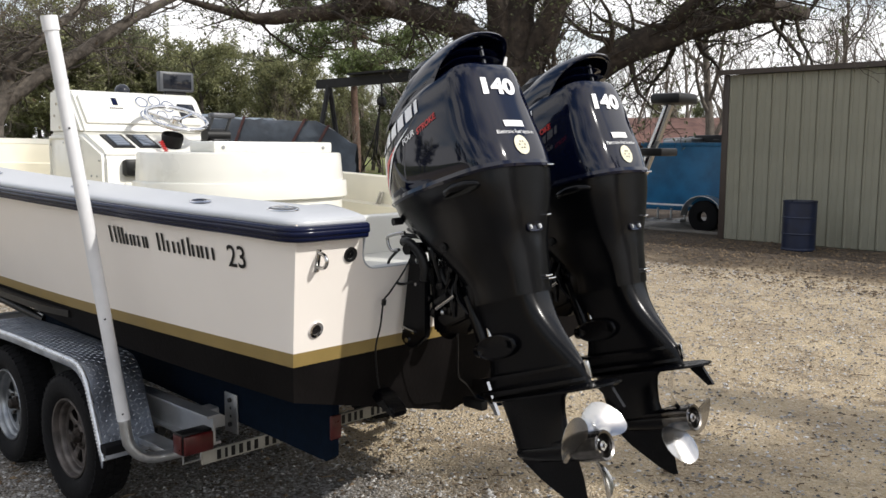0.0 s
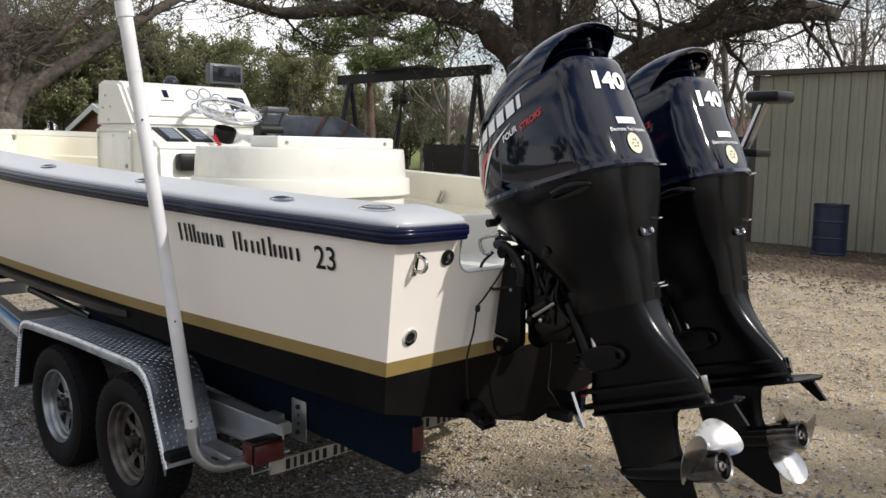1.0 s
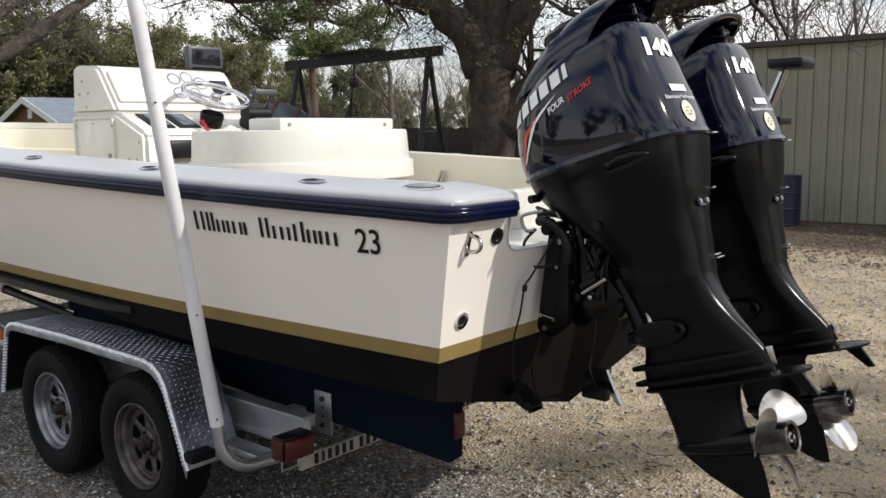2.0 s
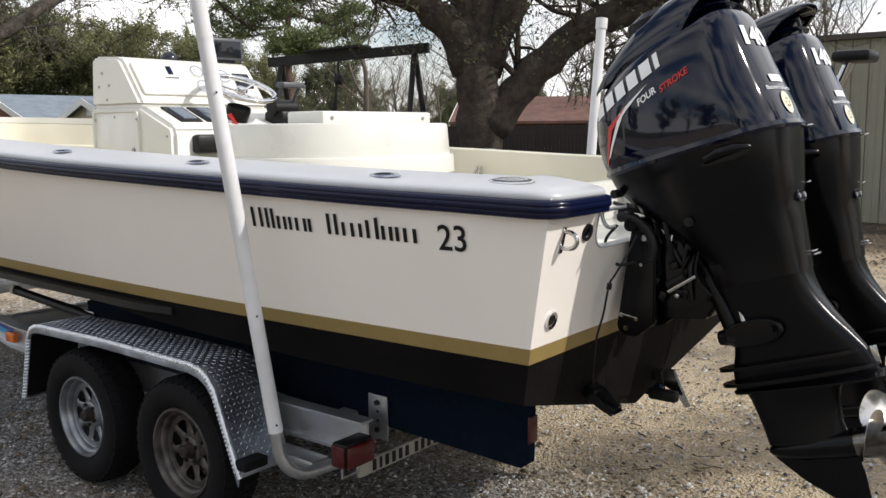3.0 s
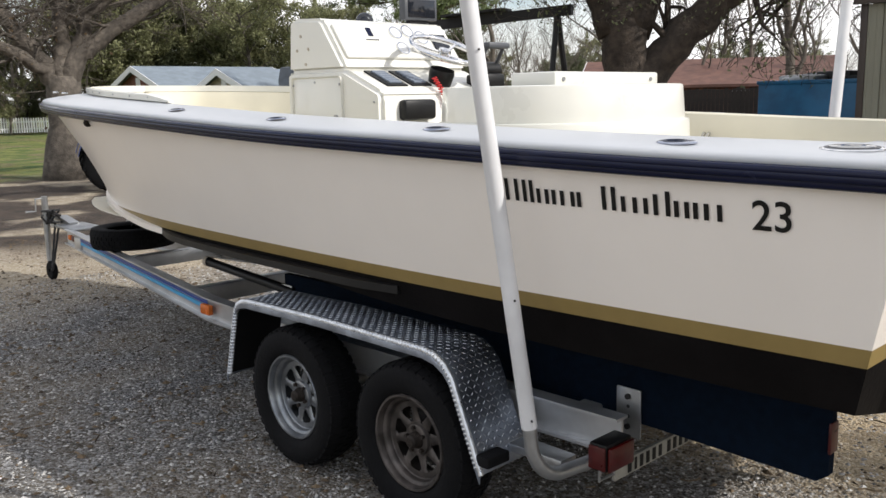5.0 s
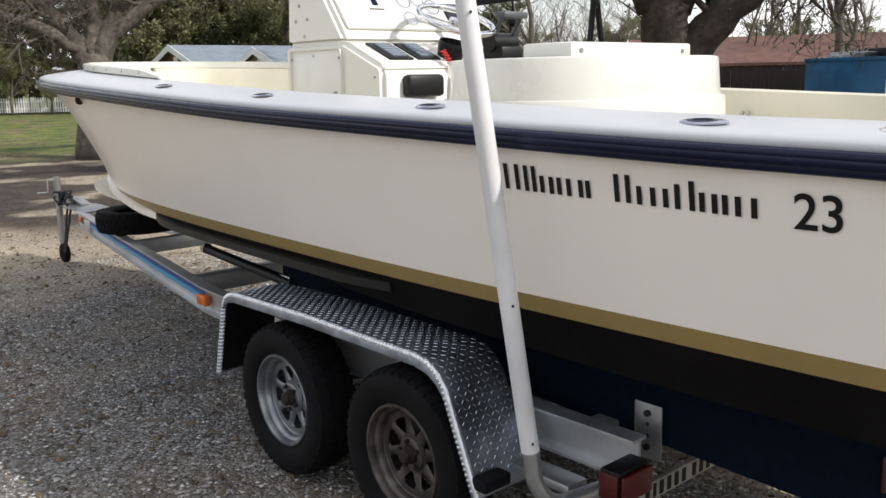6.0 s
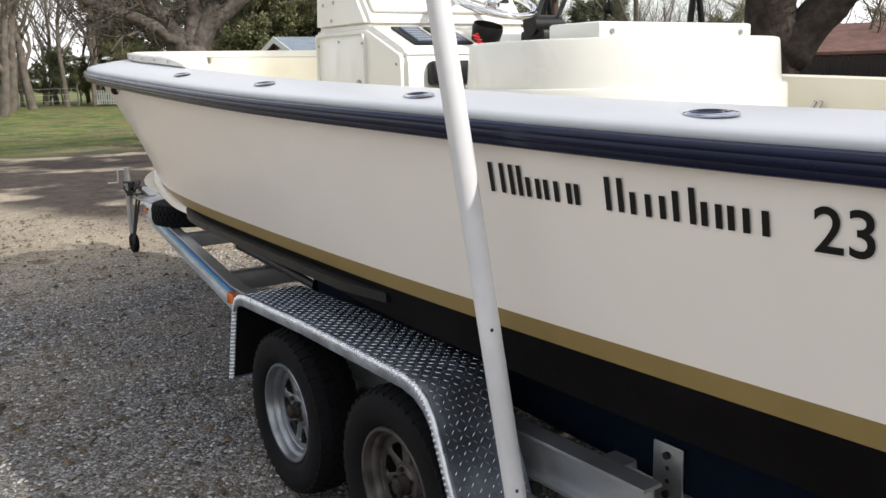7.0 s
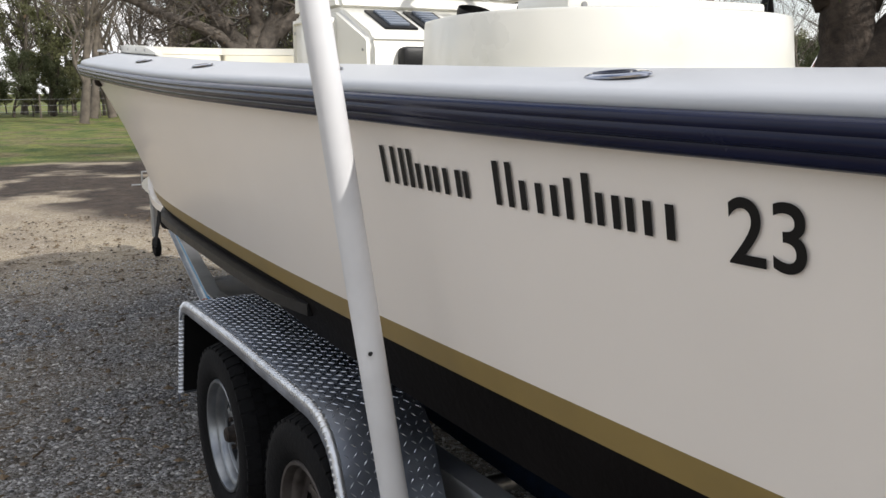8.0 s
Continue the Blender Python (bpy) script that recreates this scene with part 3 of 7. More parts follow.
    panel_loft(bm, [(-0.455, -0.126, 0.118, 0.605, 0.0, 0.62, 0.075),
                    (-0.465, -0.116, 0.126, 0.69, 0.0, 0.62, 0.08),
                    (-0.51, -0.106, 0.145, 0.77, 0.0, 0.60, 0.09),
                    (-0.585, -0.100, 0.170, 0.85, -0.03, 0.66, 0.12),
                    (-0.665, -0.082, 0.197, 0.945, -0.07, 0.70, 0.15),
                    (-0.705, -0.060, 0.222, 1.03, -0.035, 0.75, 0.19),
                    (-0.718, -0.044, 0.232, 1.092, -0.015, 0.73, 0.205)], steps=4)
    low = put("lower_cowl", bm, BLACKS, label="satin black lower cowl", sharp=60)
    for sg in (-1, 1):
        bm = B()
        tube(bm, [(-0.29, sg * 0.222, 1.035), (-0.275, sg * 0.240, 1.045), (-0.23, sg * 0.243, 1.052), (-0.18, sg * 0.228, 1.052), (-0.145, sg * 0.212, 1.046), (-0.135, sg * 0.196, 1.042)], [0.009, 0.015, 0.018, 0.018, 0.015, 0.009], 12)
        put("side_grip", bm, BLACKS, low)
        bm = B()
        rings(bm, [[Vector((-0.21 + (0.09 * math.cos(a)) * f, sg * (0.236 - 0.002 * abs(math.cos(a))), 1.030 + 0.012 * f * math.sin(a))) for a in [2 * math.pi * q / 20 for q in range(20)]] for f in (1.0, 0.8)])
        put("grip_groove", bm, BLACKS, low)
    bm = B()
    rings(bm, [[Vector((uu, 0.002 + 0.046 * f * math.copysign(abs(math.cos(a)) ** 0.6, math.cos(a)), 0.851 + 0.019 * f * math.copysign(abs(math.sin(a)) ** 0.7, math.sin(a)))) for a in [2 * math.pi * q / 28 for q in range(28)]] for uu, f in ((-0.12, 1.0), (-0.0825, 1.0), (-0.0815, 0.95), (-0.0835, 0.86), (-0.087, 0.84))])
    put("flush_port", bm, BLACKG, low, "dark oval flush port")
    for vv, rr_ in ((0.030, 0.0095), (-0.026, 0.0085)):
        bm = B()
        tube(bm, [(-0.089, vv, 0.852), (-0.080, vv, 0.852)], rr_, 14)
        tube(bm, [(-0.081, vv, 0.852), (-0.0775, vv, 0.852)], rr_ * 0.6, 14)
        put("flush_plug", bm, GALV, low, "dull metal flush plug")
    for u, v, w, l in ((-0.110, 0.035, 0.655, 0.040), (-0.106, 0.045, 0.643, 0.044), (-0.082, 0.085, 0.888, 0.022), (-0.030, 0.10, 1.075, 0.038)):
        bm = B()
        box(bm, u - 0.016, u + 0.016, v - l / 2, v + l / 2, w, w + 0.006, 0.002)
        put("rear_latch", bm, CHROME, low, "small bright latch on the rear panel")
    for sg in (-1, 1):
        bm = B()
        tube(bm, [(-0.42, sg * 0.12, 0.86), (-0.42, sg * 0.176, 0.86)], 0.017, 16)
        tube(bm, [(-0.42, sg * 0.17, 0.86), (-0.42, sg * 0.180, 0.86)], 0.009, 16)
        put("side_port", bm, BLACKP, low)
        bm = B()
        tube(bm, [(-0.66, sg * 0.13, 1.03), (-0.672, sg * 0.172, 1.03)], 0.016, 16)
        put("front_port", bm, BLACKP, low)
    # leg
    bm = B()
    smooth_loft(bm, [(-0.49, 0.008, 0.040, 0.225, 2.2, 0.0, 0.0),
                     (-0.48, -0.008, 0.052, 0.30, 2.4, 0.0, 0.0),
                     (-0.452, -0.042, 0.062, 0.37, 2.8, 0.0, 0.0),
                     (-0.438, -0.085, 0.076, 0.45, 3.2, 0.0, 0.0),
                     (-0.432, -0.116, 0.090, 0.53, 3.6, 0.0, 0.0),
                     (-0.445, -0.126, 0.105, 0.61, 3.9, 0.0, 0.0),
                     (-0.455, -0.118, 0.122, 0.692, 4.0, 0.1, 0.0)], n=48, steps=4)
    leg = put("drive_leg", bm, BLACKS, label="satin black drive leg", sharp=60)
    bm = B()
    for sg in (-1, 1):
        rr = []
        for v, f in ((0.050, 1.0), (0.092, 1.0), (0.099, 0.94), (0.100, 0.88), (0.097, 0.84), (0.098, 0.5)):
            rr.append([Vector((-0.338 + 0.105 * f * math.copysign(abs(math.cos(a)) ** 0.7, math.cos(a)), sg * v, 0.432 + 0.048 * f * math.sin(a))) for a in [2 * math.pi * q / 24 for q in range(24)]])
        rings(bm, rr)
        tube(bm, [(-0.275, sg * 0.09, 0.438), (-0.275, sg * 0.106, 0.438)], 0.013, 10)
        tube(bm, [(-0.475, sg * 0.05, 0.43), (-0.42, sg * 0.05, 0.43)], [0.026, 0.038], 16)
    put("mount_cover", bm, BLACKS, leg)
    bm = B()
    for w, a, b_, hw, t in ((0.305, -0.53, -0.02, 0.078, 0.013), (0.248, -0.532, 0.0, 0.085, 0.013)):
        rings(bm, [section(a, b_, hw, w, pw=2.2), section(a, b_, hw, w + t, pw=2.2)])
    put("splash_plate", bm, BLACKS, leg)
    bm = B()
    rings(bm, [section(-0.49, 0.115, 0.05, 0.212, pw=2.0), section(-0.50, 0.125, 0.11, 0.218, pw=2.3, nose=0.5), section(-0.50, 0.125, 0.11, 0.226, pw=2.3, nose=0.5), section(-0.48, 0.10, 0.05, 0.236, pw=2.0)])
    put("cavitation_plate", bm, BLACKS, leg, "black cavitation plate with a worn bright edge")
    bm = B()
    box(bm, -0.008, 0.014, -0.006, 0.006, 0.25, 0.315, 0.003)
    put("rear_anode", bm, STEEL, leg, "worn bright metal strip on the rear edge")
    bm = B()
    prism(bm, [(0.03, 0.212), (0.09, 0.212), (0.125, 0.13), (0.10, 0.13)], -0.008, 0.008)
    put("trim_tab", bm, BLACKS, leg)
    # gearcase with skeg
    bm = B()
    rings(bm, [section(-0.425, -0.145, 0.040, 0.02, pw=2.0), section(-0.430, -0.152, 0.034, 0.08, pw=2.0), section(-0.438, -0.145, 0.032, 0.14, pw=2.0), section(-0.447, -0.132, 0.036, 0.19, pw=2.0), section(-0.46, -0.10, 0.05, 0.222, pw=2.0)])
    lathe(bm, [(0.001, -0.432), (0.010, -0.428), (0.020, -0.415), (0.032, -0.375), (0.041, -0.31), (0.046, -0.22), (0.048, -0.14), (0.048, -0.125), (0.001, -0.12)], 24)
    gear = put("gearcase", bm, BLACKS, label="black gearcase")
    bm = B()
    rings(bm, [[Vector((u, v, w)) for u, v, w in ((-0.42, 0, -0.022), (-0.3, 0.020, -0.04), (-0.135, 0.0, -0.045), (-0.3, -0.020, -0.04))],
               [Vector((u, v, w)) for u, v, w in ((-0.34, 0, -0.11), (-0.24, 0.012, -0.11), (-0.13, 0.0, -0.11), (-0.24, -0.012, -0.11))],
               [Vector((u, v, w)) for u, v, w in ((-0.225, 0, -0.205), (-0.18, 0.006, -0.21), (-0.135, 0.0, -0.215), (-0.18, -0.006, -0.21))],
               [Vector((u, v, w)) for u, v, w in ((-0.175, 0, -0.235), (-0.155, 0.004, -0.238), (-0.135, 0.0, -0.240), (-0.155, -0.004, -0.238))]])
    put("skeg", bm, BLACKS, gear)
    # propeller: dark hub with an open end, three steel blades
    bm = B()
    lathe(bm, [(0.045, 0.0), (0.054, 0.004), (0.058, -0.002), (0.056, -0.02), (0.055, -0.10), (0.050, -0.128), (0.030, -0.13)], 28)
    lathe(bm, [(0.045, 0.0), (0.043, -0.035), (0.001, -0.036)], 28)
    prop = put("propeller", bm, HUB_STEEL, label="polished stainless steel three-blade propeller")
    for k in range(3):
        bm = B()
        a0 = radians(PROP_TURN + 120 * k)
        face, back = [], []
        for ring_ in range(7):
            q = ring_ / 6
            for row, off in ((face, 0.0022), (back, -0.0022)):
                r_ = []
                for w_ in range(28):
                    t = 2 * math.pi * w_ / 28
                    rad = 0.112 + 0.076 * q * math.cos(t) + 0.004
                    tan = 0.086 * q * math.sin(t) * (1.0 + 0.2 * math.cos(t)) - 0.20 * (rad - 0.11)
                    beta = math.atan(0.070 / max(rad, 0.04))
                    cup = 0.012 * (q * math.sin(t)) ** 2
                    ax = -tan * math.sin(beta) + cup + off * (1 - q * 0.7) + 0.18 * (rad - 0.06)
                    tt = tan * math.cos(beta)
                    r_.append(Vector((ax - 0.068, rad * math.cos(a0) - tt * math.sin(a0), rad * math.sin(a0) + tt * math.cos(a0))))
                row.append(r_)
        rings(bm, face[1:] + list(reversed(back))[:-1])
        put("blade", bm, STEEL, prop, "polished steel blade")
    bm = B()
    lathe(bm, [(0.001, 0.004), (0.008, 0.004), (0.009, -0.008), (0.018, -0.008), (0.020, -0.02), (0.027, -0.022), (0.028, -0.036)], 12)
    put("prop_nut", bm, CHROME, prop, "bright propeller nut")
    return mo, mf


motor, MF = build_motor()


# decals lie on the cowl surface
def cast_on(ob, o, d):
    """Meets a line with a mesh in the world."""
    inv = ob.matrix_world.inverted()
    hit, loc, nrm, _ = ob.ray_cast(inv @ o, (inv.to_3x3() @ d).normalized())
    return (ob.matrix_world @ loc, (ob.matrix_world.to_3x3() @ nrm).normalized()) if hit else (None, None)


bpy.context.view_layer.update()
COWL = next(c for c in motor.children if c.name.startswith("cowl") and not c.name.startswith("cowl_seam"))


def decal(bm, origin, ex, ey, way, name, mat, parent, label="", lift=0.0025, target=None):
    """Lays a flat figure (x, y) on the cowl: origin, its two axes and the way inwards, in the motor's frame."""
    o, ex, ey, way = MF @ Vector(origin), MF.to_3x3() @ Vector(ex), MF.to_3x3() @ Vector(ey), MF.to_3x3() @ Vector(way).normalized()
    bmesh.ops.triangulate(bm, faces=bm.faces)
    bmesh.ops.subdivide_edges(bm, edges=[e for e in bm.edges if e.calc_length() > 0.03], cuts=3, use_grid_fill=True)
    bad = []
    for v in bm.verts:
        p = o + ex * v.co.x + ey * v.co.y
        q, nrm = cast_on(target or COWL, p - way * 0.5, way)
        if q is None:
            bad.append(v)
        else:
            v.co = q - way * lift + nrm * 0.001
    bmesh.ops.delete(bm, geom=bad, context="VERTS")
    return part(name, bm, mat, parent, label, smooth=False)


def poly(*loops):
    bm = B()
    for lp in loops:
        bm.faces.new([bm.verts.new((x, y, 0)) for x, y in lp])
    return bm


def slant(x, y, w, h, k=0.25):
    return [(x, y), (x + w, y), (x + w + k * h, y + h), (x + k * h, y + h)]


# rear of the cowl
bm = text_mesh("140", 0.090, bold=0.0045)
for v in bm.verts:
    v.co = Vector((v.co.x * 1.50 - 0.138 + v.co.y * 0.15, v.co.y, 0))
decal(bm, (0, 0, 1.385), (0, 1, 0), (0, 0, 1), (-1, 0, 0), "number_decal", WHITE, motor, "white figures 140")
decal(poly([(-0.055, 0.004), (0.055, 0.004), (0.055, 0.030), (-0.055, 0.030)]), (0, -0.02, 1.238), (0, 1, 0), (0, 0, 1), (-1, 0, 0), "logo_plate", WHITE, motor, "plain white block decal")
bm = text_mesh("Electronic Fuel Injection", 0.021)
for v in bm.verts:
    v.co.x -= 0.105
decal(bm, (0, -0.02, 1.213), (0, 1, 0), (0, 0, 1), (-1, 0, 0), "small_lettering", WHITE, motor, "small white lettering")
ring = lambda r, n=24: [(r * math.cos(2 * math.pi * k / n), r * math.sin(2 * math.pi * k / n)) for k in range(n)]
SEAL = M("seal_gold", (0.72, 0.68, 0.50), 0.4, var=0.2, scale=60)
decal(poly(ring(0.040)), (0, -0.02, 1.165), (0, 1, 0), (0, 0, 1), (-1, 0, 0), "round_seal", SEAL, motor, "round pale gold seal", lift=0.0025)
decal(poly(*[[(0.015 * math.cos(a) + 0.0045 * math.cos(a + b), 0.015 * math.sin(a) + 0.0045 * math.sin(a + b)) for b in (0, 1.57, 3.14, 4.71)] for a in [k * 1.047 for k in range(6)]]), (0, -0.02, 1.165), (0, 1, 0), (0, 0, 1), (-1, 0, 0), "seal_marks", INK, motor, lift=0.0045)
# sides of the cowl: six pale blocks for the maker's name, swoosh and two words
for sg in (-1, 1):
    ex, ey, way = (1, 0, 0), (0, 0, 1), (0, -sg, 0)
    k = 0.9553
    ca, sa = math.cos(radians(17)), math.sin(radians(17))
    rot = lambda p: (p[0] * ca - p[1] * sa, p[0] * sa + p[1] * ca)
    for i in range(6):
        decal(poly([rot(q) for q in slant(0.004 + i * 0.061, 0.004, 0.046 if i != 5 else 0.020, 0.054, 0.18)]), (-0.665, sg * 0.3, 1.300), ex, ey, way, "maker_block", WHITE, motor, "plain white slanted block")
    decal(poly([rot(q) for q in ((-0.02, -0.13), (0.0, -0.125), (0.13, -0.04), (0.27, -0.005), (0.12, -0.025))]), (-0.67, sg * 0.3, 1.285), ex, ey, way, "swoosh_white", WHITE, motor, "white swoosh")
    decal(poly([rot(q) for q in ((-0.045, -0.145), (-0.03, -0.14), (0.06, -0.055), (0.16, -0.02), (0.05, -0.035))]), (-0.67, sg * 0.3, 1.285), ex, ey, way, "swoosh_red", REDD, motor, "red swoosh")
    for body, mat, off in (("FOUR", WHITE, 0.200), ("STROKE", REDD, 0.294)):
        bm = text_mesh(body, 0.035, bold=0.0009)
        for v in bm.verts:
            x, y = off + v.co.x * 0.9 + v.co.y * 0.25, -0.052 - 0.13 * (off - 0.2) + v.co.y * 0.92
            v.co = Vector((*rot((x, y)), 0))
        decal(bm, (-0.67, sg * 0.3, 1.285), ex, ey, way, "side_lettering", mat, motor)

# swivel and clamp bracket of a motor
def bend(pts, n=6):
    """A soft curve through the points."""
    pts = [Vector(p) for p in pts]
    o = []
    for k in range(len(pts) - 1):
        p0, p1, p2, p3 = pts[max(k - 1, 0)], pts[k], pts[k + 1], pts[min(k + 2, len(pts) - 1)]
        for j in range(n):
            t = j / n
            o.append(0.5 * (2 * p1 + (p2 - p0) * t + (2 * p0 - 5 * p1 + 4 * p2 - p3) * t * t + (3 * p1 - p0 - 3 * p2 + p3) * t**3))
    return o + [pts[-1]]


def build_bracket(y):
    br = root("motor_bracket", (0.12, y, 1.0), "black motor clamp bracket with tilt ram bolted to the transom", "bracket", "motor brackets")

    def piece(name, bm, mat, label=""):
        bmesh.ops.translate(bm, verts=bm.verts, vec=(0, y, 0))
        return part(name, bm, mat, br, label)

    for sg in (-1, 1):
        bm = B()
        prism(bm, [(0.072, 1.085), (0.085, 1.065), (0.13, 1.052), (0.155, 1.058), (0.225, 1.115), (0.222, 1.40), (0.20, 1.46), (0.15, 1.485), (0.125, 1.46)], sg * 0.112 - 0.016, sg * 0.112 + 0.016)
        bmesh.ops.bevel(bm, geom=bm.edges[:], offset=0.006, segments=2, affect="EDGES")
        piece("clamp_plate", bm, BLACKS)
        bm = B()
        prism(bm, [(0.235, 1.46), (0.285, 1.46), (0.42, 1.235), (0.41, 1.215), (0.30, 1.16), (0.255, 1.18)], sg * 0.078 - 0.012, sg * 0.078 + 0.012)
        bmesh.ops.bevel(bm, geom=bm.edges[:], offset=0.006, segments=2, affect="EDGES")
        piece("swivel_arm", bm, BLACKS)
        for bx, bz, r in ((0.095, 1.135, 0.009), (0.155, 1.125, 0.008), (0.115, 1.085, 0.011), (0.17, 1.33, 0.007), (0.18, 1.43, 0.012)):
            bm = B()
            tube(bm, [(bx, sg * 0.12, bz), (bx, sg * 0.136, bz)], r, 8)
            piece("bolt", bm, STEEL)
        bm = B()
        tube(bm, [(0.095, sg * 0.134, 1.138), (0.16, sg * 0.134, 1.128)], 0.005, 8)
        piece("clamp_stud", bm, STEEL, "bright threaded stud")
    bm = B()
    prism(bm, [(0.20, 1.12), (0.16, 1.46), (0.24, 1.53), (0.36, 1.50), (0.45, 1.22), (0.40, 1.14)], -0.062, 0.062)
    bmesh.ops.bevel(bm, geom=bm.edges[:], offset=0.012, segments=2, affect="EDGES")
    piece("swivel_block", bm, BLACKS)
    bm = B()
    tube(bm, [(0.13, -0.15, 1.475), (0.13, 0.15, 1.475)], 0.024, 14)
    piece("tilt_tube", bm, BLACKS)
    bm = B()
    tube(bm, [(0.40, -0.055, 1.30), (0.50, -0.055, 1.10)], 0.030, 16)
    piece("tilt_cylinder", bm, BLACKS)
    bm = B()
    tube(bm, [(0.455, -0.055, 1.36), (0.535, -0.075, 1.15)], 0.011, 12)
    piece("tilt_rod", bm, STEEL, "bright steel tilt rod")
    for sg in (-1, 1):
        bm = B()
        tube(bm, [(0.270, sg * 0.112, 1.238), (0.372, sg * 0.112, 1.305)], 0.0085, 10)
        piece("trim_rod", bm, STEEL, "bright steel trim rod")
        bm = B()
        tube(bm, [(0.265, sg * 0.108, 1.262), (0.33, sg * 0.108, 1.300)], 0.014, 10)
        piece("trim_cylinder", bm, BLACKP)
        bm = B()
        lathe(bm, [(0.001, 0.0), (0.010, 0.0), (0.012, 0.006), (0.006, 0.014), (0.001, 0.014)], 10)
        bmesh.ops.transform(bm, matrix=Matrix.Translation((0.295, sg * 0.105, 1.225)) @ Matrix.Rotation(radians(90) * -sg, 4, "X"), verts=bm.verts)
        piece("grease_cap", bm, STEEL, "small bright cap")
    bm = B()
    tube(bm, bend([(0.12, -0.15, 1.545), (0.05, -0.155, 1.530), (0.020, -0.155, 1.515), (0.028, -0.155, 1.480), (0.045, -0.15, 1.462), (0.07, -0.14, 1.468)]), 0.0075, 10)
    piece("steering_link", bm, STEEL, "bright steering link rod")
    rnd = random.Random(17)
    for k in range(12):
        bm = B()
        a = Vector((-0.01 + 0.025 * k, rnd.uniform(-0.12, 0.10), 1.50 + rnd.uniform(0.0, 0.05)))
        b = Vector((0.17 + 0.02 * k + rnd.uniform(-0.03, 0.03), rnd.uniform(-0.13, 0.02), 1.46 + rnd.uniform(-0.03, 0.05)))
        c = Vector((0.20 + 0.018 * k + rnd.uniform(-0.03, 0.03), rnd.uniform(-0.12, -0.05), 1.36 + rnd.uniform(-0.06, 0.05)))
        d = c + Vector((rnd.uniform(-0.02, 0.06), rnd.uniform(0.0, 0.06), -rnd.uniform(0.05, 0.13)))
        tube(bm, bend([a, (a + b) / 2 + Vector((0, 0, rnd.uniform(0, 0.03))), b, c, d], 5), rnd.choice((0.005, 0.006, 0.008)), 7)
        piece("hose", bm, BLACKP)
    bm = B()
    tube(bm, bend([(0.07, -0.13, 1.47), (0.045, -0.17, 1.42), (0.05, -0.17, 1.36), (0.09, -0.15, 1.325), (0.15, -0.12, 1.34)]), 0.006, 8)
    piece("hose_loop", bm, BLACKP)
    bm = B()
    tube(bm, bend([(0.07, -0.11, 1.50), (0.13, -0.13, 1.50), (0.19, -0.13, 1.46), (0.215, -0.125, 1.40), (0.205, -0.12, 1.35)]), [0.018 + 0.003 * (k % 2) for k in range(25)], 10)
    piece("corrugated_sleeve", bm, BLACKP, "ribbed black cable sleeve")
    for k in range(16):
        bm = B()
        c = Vector((rnd.uniform(0.21, 0.34), -rnd.uniform(0.075, 0.105), rnd.uniform(1.20, 1.47)))
        if k % 3 == 0:
            tube(bm, [c, c + Vector((rnd.uniform(-0.03, 0.03), rnd.uniform(-0.015, 0.01), rnd.uniform(0.02, 0.05)))], rnd.uniform(0.006, 0.011), 8)
        else:
            box(bm, -0.014, 0.014, -0.012, 0.012, -0.018, 0.018, 0.004, m=Matrix.Translation(c) @ Matrix.Rotation(rnd.uniform(0, 1.5), 4, "Y"))
        piece("bracket_fitting", bm, STEEL if k % 6 == 0 else BLACKS)
    return br


bracket = build_bracket(PROP.y)
bpy.context.view_layer.update()
copy_thing(bracket, Matrix.Translation((0, 2 * -PROP.y, -0.02)) @ bracket.matrix_basis)
M2 = motor_frame(-PROP.y, TRIM - radians(2.0), -0.01, -0.05)
second = copy_thing(motor, M2 @ MF.inverted() @ motor.matrix_basis)
bpy.context.view_layer.update()
for ob in second.children if second else []:
    if ob.name.startswith("propeller"):
        # this propeller turns the other way
        spin = M2 @ Matrix.Rotation(radians(-32), 4, "X") @ Matrix.Diagonal((1, -1, 1, 1)) @ M2.inverted()
        ob.matrix_world = spin @ ob.matrix_world


# ---- boat trailer ----
trailer = root("boat_trailer", (-3.0, 0, 0.0), "aluminium tandem-axle boat trailer with tread-plate mudguards", "trailer")


def beam(bm, pts, h=0.15, w=0.075, t=0.012):
    """An I-beam along points at its top centre line."""
    prof = [(-w / 2, 0), (w / 2, 0), (w / 2, -t), (t / 2, -t), (t / 2, -h + t), (w / 2, -h + t), (w / 2, -h), (-w / 2, -h), (-w / 2, -h + t), (-t / 2, -h + t), (-t / 2, -t), (-w / 2, -t)]
    ps = [Vector(p) for p in pts]
    rows = []
    for i, p in enumerate(ps):
        d = (ps[min(i + 1, len(ps) - 1)] - ps[max(i - 1, 0)]).normalized()
        n = Vector((-d.y, d.x, 0)).normalized()
        rows.append([p + n * a + Vector((0, 0, b)) for a, b in prof])
    rings(bm, rows)


